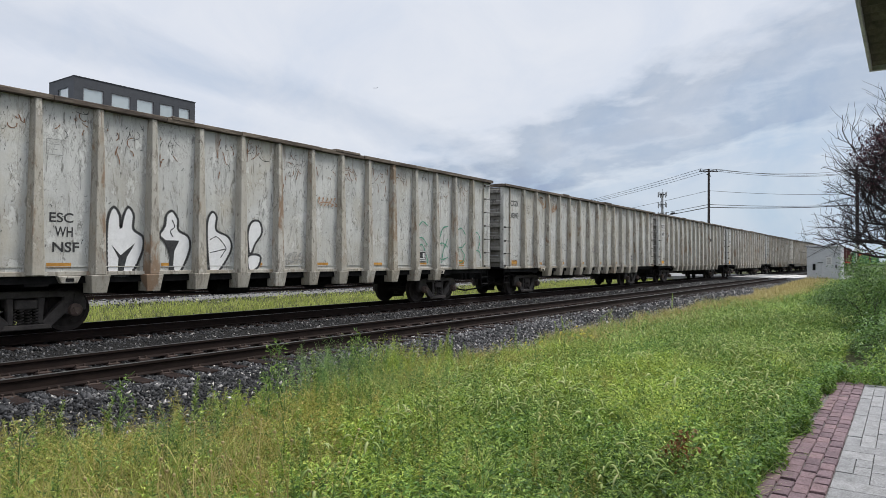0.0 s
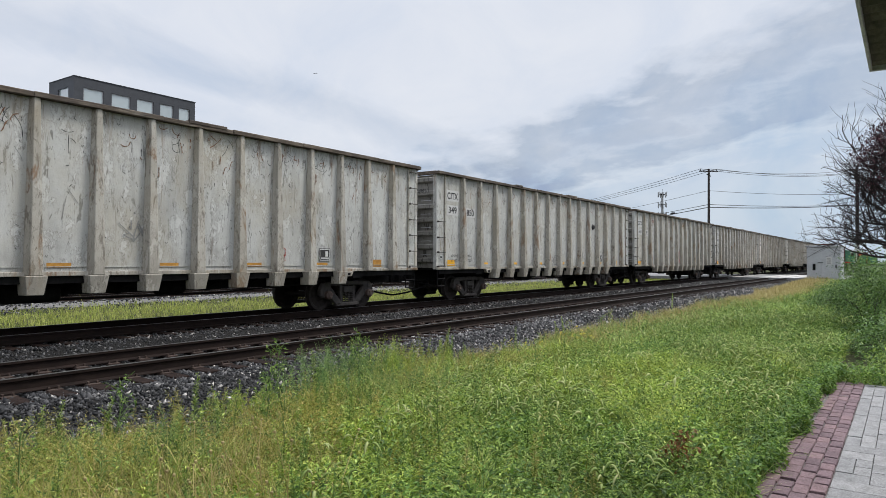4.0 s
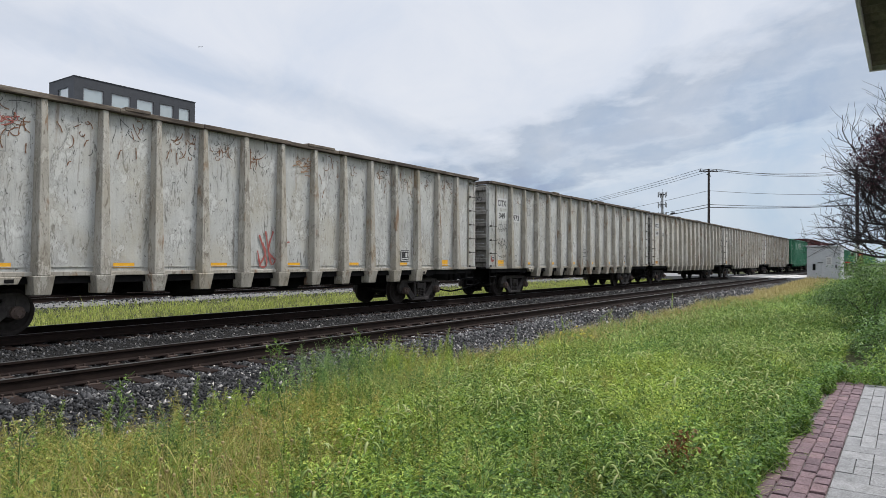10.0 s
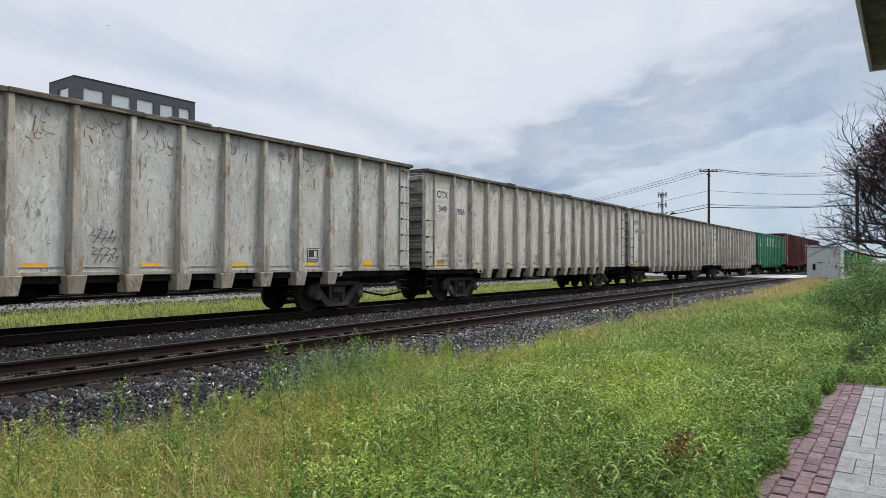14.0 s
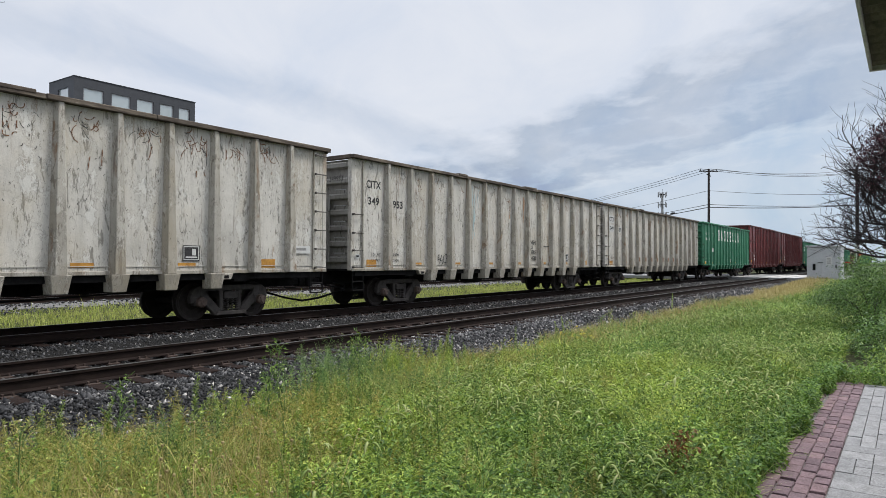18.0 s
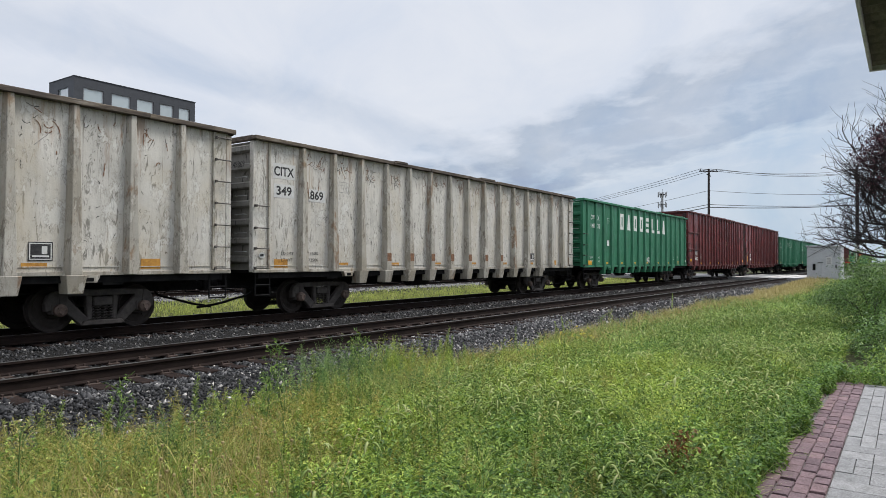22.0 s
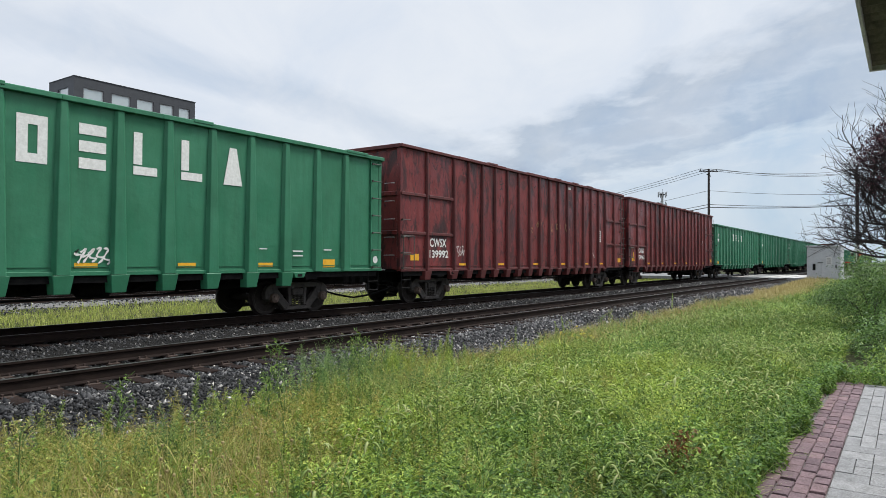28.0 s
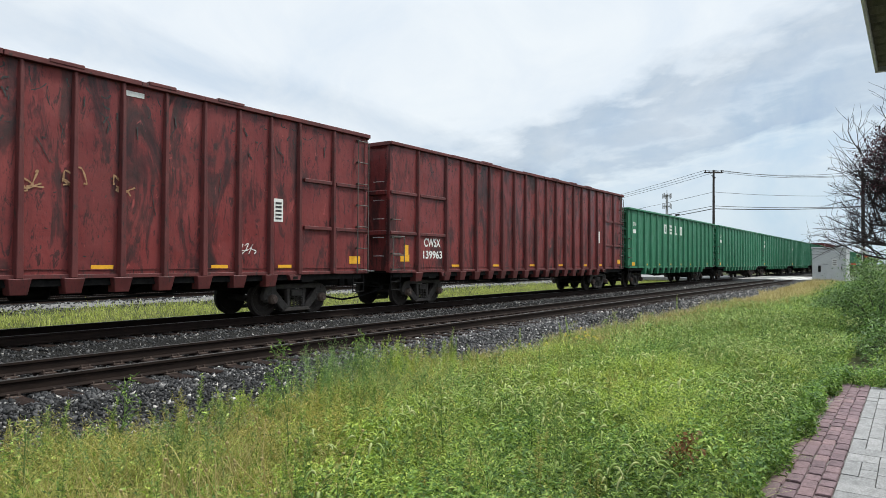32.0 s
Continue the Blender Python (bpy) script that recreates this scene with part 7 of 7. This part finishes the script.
    keep = (rng.random(len(x)) > dryness(x, y) * 2.2) & (patchy(x, y, 1.2, 1.9) > 0.25 + 0.6 * rng.random(len(x)))
    x, y = x[keep], y[keep]
    n = len(x)
    z0 = ground_z(x, y)
    a = rng.random(n) * 2 * math.pi
    h = 0.30 + 0.22 * rng.random(n)
    blade_field("foxtail_stalks", "thin arching foxtail stalks", x, y, h * 1.1, 0.004, rng, M_STALK, 0.25)
    v, f = [], []
    ca, sa_ = np.cos(a), np.sin(a)
    L = 0.075 + 0.06 * rng.random(n)
    r = 0.0075 + 0.004 * rng.random(n)
    rings = []
    for i, (t, k) in enumerate(((0, 0.4), (0.25, 0.9), (0.5, 1.0), (0.75, 0.85), (1.0, 0.2))):
        cx, cz = L * t * 0.9, h + L * (0.9 * t - 1.35 * t * t)
        for j in range(4):
            o = j * math.pi / 2
            side, lift = r * k * math.cos(o), r * k * math.sin(o)
            rings.append(np.stack([x + ca * cx - sa_ * side, y + sa_ * cx + ca * side, z0 + cz + lift], -1))
    verts = np.stack(rings, 1)
    q = np.array([(4 * i + j, 4 * i + (j + 1) % 4, 4 * i + 4 + (j + 1) % 4, 4 * i + 4 + j) for i in range(4) for j in range(4)])
    f = (np.arange(n)[:, None, None] * 20 + q[None]).reshape(-1, 4)
    thing("foxtail_heads", fast_mesh("foxtail_heads", verts.reshape(-1, 3), f, M_SEED), "pale drooping foxtail seed heads over the grass", "grass", kind="stuff")
    # thinner grass where the viewer's back is turned
    x, y = -9 + 10.8 * rng.random(12000), 0.95 + 5.4 * rng.random(12000)
    blade_field("rear_grass", "green grass beside the walk behind the viewer", x, y, 0.12 + 0.3 * patchy(x, y, 1.4, 0.7), 0.03, rng, M_LUSH, 0.7, seg=2)
    # verge beyond the train
    n = 42000
    x = 4 + 66 * rng.random(n) ** 1.3
    y = 17.6 + 8.0 * rng.random(n)
    tall = 0.15 + 0.18 * patchy(x, y, 1.9, 0.2) ** 1.5 + np.where(rng.random(n) < 0.05, 0.22, 0.0)
    blade_field("verge_grass", "bright yellow-green grass strip behind the train", x, y, tall, 0.018, rng, M_BRIGHT, 0.45, seg=2)


build_meadow()


def weed_plant(rng, height, branches, mat_leaf, leaf=0.05, n_leaf=60, feathery=False):
    """Tall weed: stem and branchlets, with many small leaves. Returns the two meshes."""
    s = Shape()
    pos = []
    stem = [(0, 0, -0.05)]
    px = py = 0.0
    for i in range(1, 6):
        px += rng.normal(0, 0.02) * height
        py += rng.normal(0, 0.02) * height
        stem.append((px, py, height * i / 5))
    s.tube(stem, 0.006 + 0.003 * height, 5, 0.002, False)
    for b in range(branches):
        t = 0.25 + 0.7 * (b + rng.random()) / branches
        i = min(4, int(t * 5))
        p = Vector(stem[i]).lerp(Vector(stem[i + 1]), t * 5 - i)
        a = rng.random() * 6.283
        ln = height * (0.30 if not feathery else 0.22) * (1.15 - t) + 0.05
        q = p + Vector((math.cos(a) * ln, math.sin(a) * ln, ln * 0.9))
        s.tube([p, p.lerp(q, 0.5) + Vector((0, 0, ln * 0.08)), q], 0.003, 4, 0.0012, False)
        for j in range(max(2, n_leaf // branches)):
            w = p.lerp(q, rng.random() ** 0.7)
            pos.append((w.x + rng.normal(0, 0.012), w.y + rng.normal(0, 0.012), w.z + rng.normal(0, 0.012)))
    return s.mesh("stem", M_STALK), leaf_mesh("leaves", np.array(pos), leaf, rng, mat_leaf, 0.6, 0.28 if feathery else 0.45)


def wand_weed(rng, height, mat_leaf, n_leaf=150, leaf=0.042):
    """Single upright stem thickly set with narrow leaves, shorter towards the tip."""
    lx, ly = rng.normal(0, 0.06, 2) * height
    stem = [(0, 0, -0.05), (lx * 0.3, ly * 0.3, height * 0.5), (lx, ly, height)]
    st = Shape().tube(stem, 0.004, 4, 0.0015, False).mesh("stem", M_STALK)
    t = 0.12 + 0.88 * rng.random(n_leaf)
    a = rng.random(n_leaf) * 6.283
    k = (0.35 + 0.9 * np.sin(np.clip(t * 1.15, 0, 1) * 2.6)) * leaf
    p = np.stack([lx * t * t, ly * t * t, height * t], -1)
    d = np.stack([np.cos(a), np.sin(a), 0.75 + rng.normal(0, 0.3, n_leaf)], -1)
    d /= np.linalg.norm(d, axis=1, keepdims=True)
    w = np.stack([-np.sin(a), np.cos(a), 0 * a], -1) * (k * 0.085)[:, None]
    m = p + d * (k * 0.55)[:, None]
    tip = p + d * k[:, None] - np.stack([0 * a, 0 * a, k * 0.15], -1)
    v = np.stack([p, m + w, tip, m - w], 1).reshape(-1, 3)
    f = (np.arange(n_leaf)[:, None, None] * 4 + np.array([(0, 1, 2), (0, 2, 3)])[None]).reshape(-1, 3)
    return st, fast_mesh("leaves", v, f, mat_leaf)


def build_tall_weeds():
    rng = np.random.default_rng(23)
    kinds = [weed_plant(rng, 0.85, 16, M_LEAF, 0.045, 190, True), weed_plant(rng, 0.65, 12, M_LUSH, 0.04, 150, True), weed_plant(rng, 0.5, 10, M_MIXGRASS, 0.03, 130, True), weed_plant(rng, 0.75, 14, M_MIXGRASS, 0.035, 160, True)]
    spots = [(3.3, 6.1), (4.1, 6.0), (7.1, 6.4), (7.4, 6.75), (7.7, 6.5), (8.1, 6.6), (6.8, 6.2), (9.9, 6.9), (10.4, 7.1), (5.2, 5.9), (5.6, 5.8), (5.9, 6.1), (4.7, 5.6), (26.2, 7.5)]
    while len(spots) < 290:
        x = 1.8 + 16 * rng.random() ** 1.4
        y = float(edge_line(x)) - 4.3 * rng.random() ** 1.15 + 0.08
        spots.append((x, y))
    wands = [wand_weed(rng, h, m, n) for h, m, n in ((0.6, M_LEAF, 240), (0.5, M_MIXGRASS, 220), (0.7, M_LUSH, 280), (0.45, M_LUSH, 190), (0.55, M_MIXGRASS, 220), (0.4, M_MIXGRASS, 170))]
    for i, (x, y) in enumerate(spots):
        stem, leaves = (wands[rng.integers(6)] if i % 5 else kinds[1 + i // 5 % 3]) if i > 13 else (wands[(0, 2)[i % 2]] if i % 3 else kinds[0])
        k = (0.55 + 0.5 * rng.random()) if i > 13 else (0.95 + 0.3 * rng.random())
        z = float(ground_z(x, y)) - 0.02
        root = tagged(new("weed_plant", stem), "tall thin feathery weed at the ballast edge", "weed", "tall weeds at the ballast edge")
        root.matrix_world = Matrix.LocRotScale((x, y, z), Euler((0, 0, rng.random() * 6.28)), (k, k, k))
        part("leaves", leaves, root)
    # dry stalks with round brown heads
    ball = Shape().lathe([(-0.010, 0.003), (-0.007, 0.009), (0.0, 0.011), (0.007, 0.009), (0.010, 0.003)], "z", 8).mesh("seed_head", M_STRAWHEAD, 0, True)
    for i in range(34):
        x, y = 2.75 + rng.normal(0, 0.28), 3.7 + rng.normal(0, 0.30)
        h, lx, ly = rng.uniform(0.35, 0.72), rng.normal(0, 0.14), rng.normal(0.05, 0.14)
        st = Shape().tube([(0, 0, -0.03), (lx * 0.35, ly * 0.35, h * 0.55), (lx, ly, h)], 0.0042, 4, 0.0025, False)
        root = tagged(new("dry_flower_stalk", st.mesh("dry_flower_stalk", M_DRY)), "dry straw-coloured stalk with a round brown head", "weed", "dry flower stalks")
        root.matrix_world = pose(x, y, float(ground_z(x, y)))
        part("seed_head", ball, root, pose(lx, ly, h))
    # yellow flowers at the edge of the stones
    for i in range(16):
        x = 11.2 + 2.6 * rng.random()
        y = float(edge_line(x)) - 0.9 + rng.normal(0, 0.2)
        h = rng.uniform(0.35, 0.55)
        root = tagged(new("flower", Shape().tube([(0, 0, -0.03), (0.01, 0.02, h)], 0.003, 4, 0.002, False).mesh("flower", M_STALK)), "small yellow wildflower at the ballast edge", "flower", "yellow wildflowers")
        root.matrix_world = pose(x, y, float(ground_z(x, y)))
        part("petals", leaf_mesh("petals", np.array((0.01, 0.02, h)) + rng.normal(0, 0.012, (14, 3)), 0.022, rng, M_PETAL, 0.5, 0.8), root)
    # a small red-brown dried plant in the green
    stem, leaves = weed_plant(rng, 0.42, 14, M_REDWEED, 0.045, 150)
    root = tagged(new("dried_weed", stem), "small red-brown dried weed in the grass", "weed", kind="stuff")
    root.matrix_world = pose(5.1, 1.42, float(ground_z(5.1, 1.42)))
    part("leaves", leaves, root)


build_tall_weeds()


def bush(name, label, centre, radii, n_leaf, leaf, seed, mat=M_BUSH, group="bushes by the walk"):
    """Stems from the base, leaves in clumps round the stem ends."""
    rng = np.random.default_rng(seed)
    cx, cy = centre
    z0 = float(ground_z(cx, cy))
    s = Shape()
    pos = []
    n = 34
    for k in range(n):
        a, e = rng.random() * 6.283, math.acos(1 - rng.random() * 0.98)
        r = 0.55 + 0.5 * rng.random()
        tip = Vector((radii[0] * r * math.sin(e) * math.cos(a), radii[1] * r * math.sin(e) * math.sin(a), max(0.15, radii[2] * r * math.cos(e))))
        mid = tip * 0.5 + Vector((0, 0, 0.15 * radii[2]))
        s.tube([(rng.normal(0, 0.1), rng.normal(0, 0.1), -0.1), mid, tip], 0.016, 5, 0.004, False)
        m = n_leaf // n
        c = np.array(tip) + rng.normal(0, 1, (m, 3)) * np.array(radii) * (0.12 + 0.12 * rng.random())
        c[: m // 4] = np.array(mid) + rng.normal(0, 1, (m // 4, 3)) * np.array(radii) * 0.2
        pos.append(c)
    pos = np.concatenate(pos)
    pos[:, 2] = np.maximum(pos[:, 2], 0.02)
    root = tagged(new(name, s.mesh("stems", M_BARK)), label, "bush", group)
    root.matrix_world = pose(cx, cy, z0)
    part("leaves", leaf_mesh("leaves", pos, leaf, rng, mat, 0.5, 0.5), root)


bush("bush", "dense dark green leafy bush at the end of the walk", (14.5, 0.25), (1.3, 0.65, 0.75), 7000, 0.055, 1)
bush("bush", "dense green bush under the plum tree", (19.0, 0.7), (1.8, 0.9, 1.25), 9000, 0.06, 2)
bush("bush", "tall green bush with paler shoots", (24.0, 0.4), (2.0, 1.4, 1.9), 9000, 0.07, 3)
bush("bush", "low pale green brambles beside the bushes", (27.0, 2.2), (2.4, 0.8, 0.9), 7000, 0.07, 4)
bush("bush", "green bush in front of the signal bungalow", (38.0, 2.4), (2.4, 0.7, 0.85), 5000, 0.085, 5)
bush("bush", "dark green bush far beside the bungalow", (50.0, 2.2), (3.0, 1.6, 2.0), 6000, 0.11, 6)
bush("bush", "low leafy bush at the corner of the walk", (11.8, 0.0), (0.8, 0.7, 0.42), 3500, 0.05, 7, M_LEAF)


def build_tree():
    """Plum tree: trunk, forked limbs, bare twigs to one side and dark purple leaves on the rest."""
    rng = np.random.default_rng(77)
    wood, leaves = Shape(), []
    root = Vector((20.5, -0.75, float(ground_z(20.5, -0.95))))

    def grow(p, d, length, r, depth, bare):
        n = 4
        pts = [Vector((0, 0, 0)) + p]
        q = p.copy()
        for i in range(n):
            d = (d + Vector((rng.normal(0, 0.16), rng.normal(0, 0.16), rng.normal(0, 0.12)))).normalized()
            q = q + d * length / n
            pts.append(q.copy())
        wood.tube(pts, r, 5 if r < 0.03 else 8, r * 0.55, False)
        if depth == 0:
            return
        kids = 6 if depth > 1 else 4
        for k in range(kids):
            t = 0.35 + 0.65 * (k + rng.random()) / kids
            i = min(n - 1, int(t * n))
            base = pts[i].lerp(pts[i + 1], t * n - i)
            side = Vector((rng.normal(0, 1), rng.normal(0, 1), rng.normal(0.3, 0.5))).normalized()
            nd = (d * 0.9 + side * 0.85).normalized()
            nd.z = max(nd.z, -0.18)
            grow(base, nd, length * (0.5 + 0.25 * rng.random()), max(0.003, r * 0.48), depth - 1, bare)
        if not bare and depth <= 2:
            m = 120 if depth == 1 else 44
            leaves.append(np.array(pts[-1]) + rng.normal(0, 1, (m, 3)) * 0.20)
    trunk_top = Vector((0.05, 0.1, 1.8))
    wood.tube([(0, 0, -0.2), (0.02, 0.03, 0.8), trunk_top], 0.14, 10, 0.10, False)
    # long bare limbs that reach over the grass
    for d, ln, h in (((-0.1, 0.95, -0.05), 1.7, 0.1), ((0.15, 0.9, 0.35), 1.7, 0.3), ((-0.2, 0.85, 0.6), 1.75, 0.5), ((0.0, 0.98, 0.20), 1.7, 0.6), ((0.1, 0.75, 0.9), 1.8, 0.6), ((0.1, 0.60, 1.2), 1.8, 0.8), ((-0.1, 0.92, 0.5), 1.75, 0.9), ((0.05, 0.95, 0.3), 1.7, 1.1)):
        grow(trunk_top + Vector((0, 0.05, h - 0.3)), Vector(d).normalized(), ln, 0.040, 3, True)
    # leafy crown
    for d, ln in (((0.2, 0.40, 0.9), 2.0), ((-0.3, 0.30, 0.9), 2.0), ((0.1, -0.4, 0.9), 2.0), ((0.4, 0.1, 0.8), 2.0), ((-0.1, 0.55, 0.75), 2.0)):
        grow(trunk_top + Vector((0, 0, 0.5)), Vector(d).normalized(), ln, 0.05, 3, False)
    tufts = np.concatenate(leaves)
    tufts = tufts[(tufts[:, 2] > 3.2 + 0.25 * np.sin(tufts[:, 1] * 5)) & (tufts[:, 2] < 5.15 + 0.2 * np.sin(tufts[:, 1] * 7)) & (tufts[:, 1] < 1.75 + 0.25 * np.sin(tufts[:, 2] * 6))]
    tufts = tufts[rng.random(len(tufts)) < 0.55]
    tr = tagged(new("plum_tree", wood.mesh("trunk", M_BARK)), "plum tree with dark purple leaves and many bare twigs", "tree")
    tr.matrix_world = pose(root.x, root.y, root.z)
    part("crown", leaf_mesh("crown", tufts, 0.075, rng, M_PURPLE, 0.8, 0.55), tr)


build_tree()


def far_trees():
    """Low belt of trees along the horizon, mostly hidden by the train."""
    rng = np.random.default_rng(31)
    pos = []
    for k in range(150):
        x, y = rng.uniform(250, 900), rng.uniform(-160, 260)
        if 4 < y < 26:
            continue
        h, w = rng.uniform(5, 9), rng.uniform(3, 6)
        for j in range(6):
            c = np.array((x + rng.normal(0, w * 0.5), y + rng.normal(0, w * 0.5), h * (0.35 + 0.5 * rng.random())))
            pos.append(c + rng.normal(0, 1, (34, 3)) * (w * 0.28, w * 0.28, h * 0.16))
    me = leaf_mesh("far_trees", np.concatenate(pos), 1.8, rng, M_FAR, 0.7, 0.7)
    thing("far_trees", me, "low belt of dark green trees on the horizon", "trees", kind="stuff")


far_trees()


# ---- what moves ----
def motions():
    times = [0.8 * k for k in range(41)]
    for car, x0 in TRAIN:
        walk(car, [(t, pose(x0 - travelled(t), TRAIN_Y, 0)) for t in times])
    # wheels: one turn each 2.87 m; all wheelsets at the same end of a truck share one set of keys
    lead = {}
    for w, k in WHEELSETS:
        if k not in lead:
            walk(w, [(0.1 * i, Matrix.Translation((k * AXLE, 0, 0)) @ Matrix.Rotation(-travelled(0.1 * i) / WHEEL_R, 4, "Y")) for i in range(321)])
            lead[k] = w.animation_data
        else:
            w.rotation_mode = "QUATERNION"
            a = w.animation_data_create()
            a.action = lead[k].action
            a.action_slot = lead[k].action_slot
    m0 = cam_pose()
    rows = []
    for i in range(17):
        t = 2.0 * i
        px, py = 664.6 - 23.9 * t - 0.71 * t * t, 156.3 - 5.86 * t - 0.143 * t * t
        f = 784 / math.tan(radians(FOV) / 2)
        p = m0 @ Vector(((px - 784) / f * 1500, (441 - py) / f * 1500, -1500))
        rows.append((t, Matrix.Translation(p) @ (m0.to_3x3().to_4x4() @ Matrix.Rotation(radians(-75), 4, "X") @ Matrix.Rotation(radians(8), 4, "Z"))))
    walk(plane, rows)


motions()
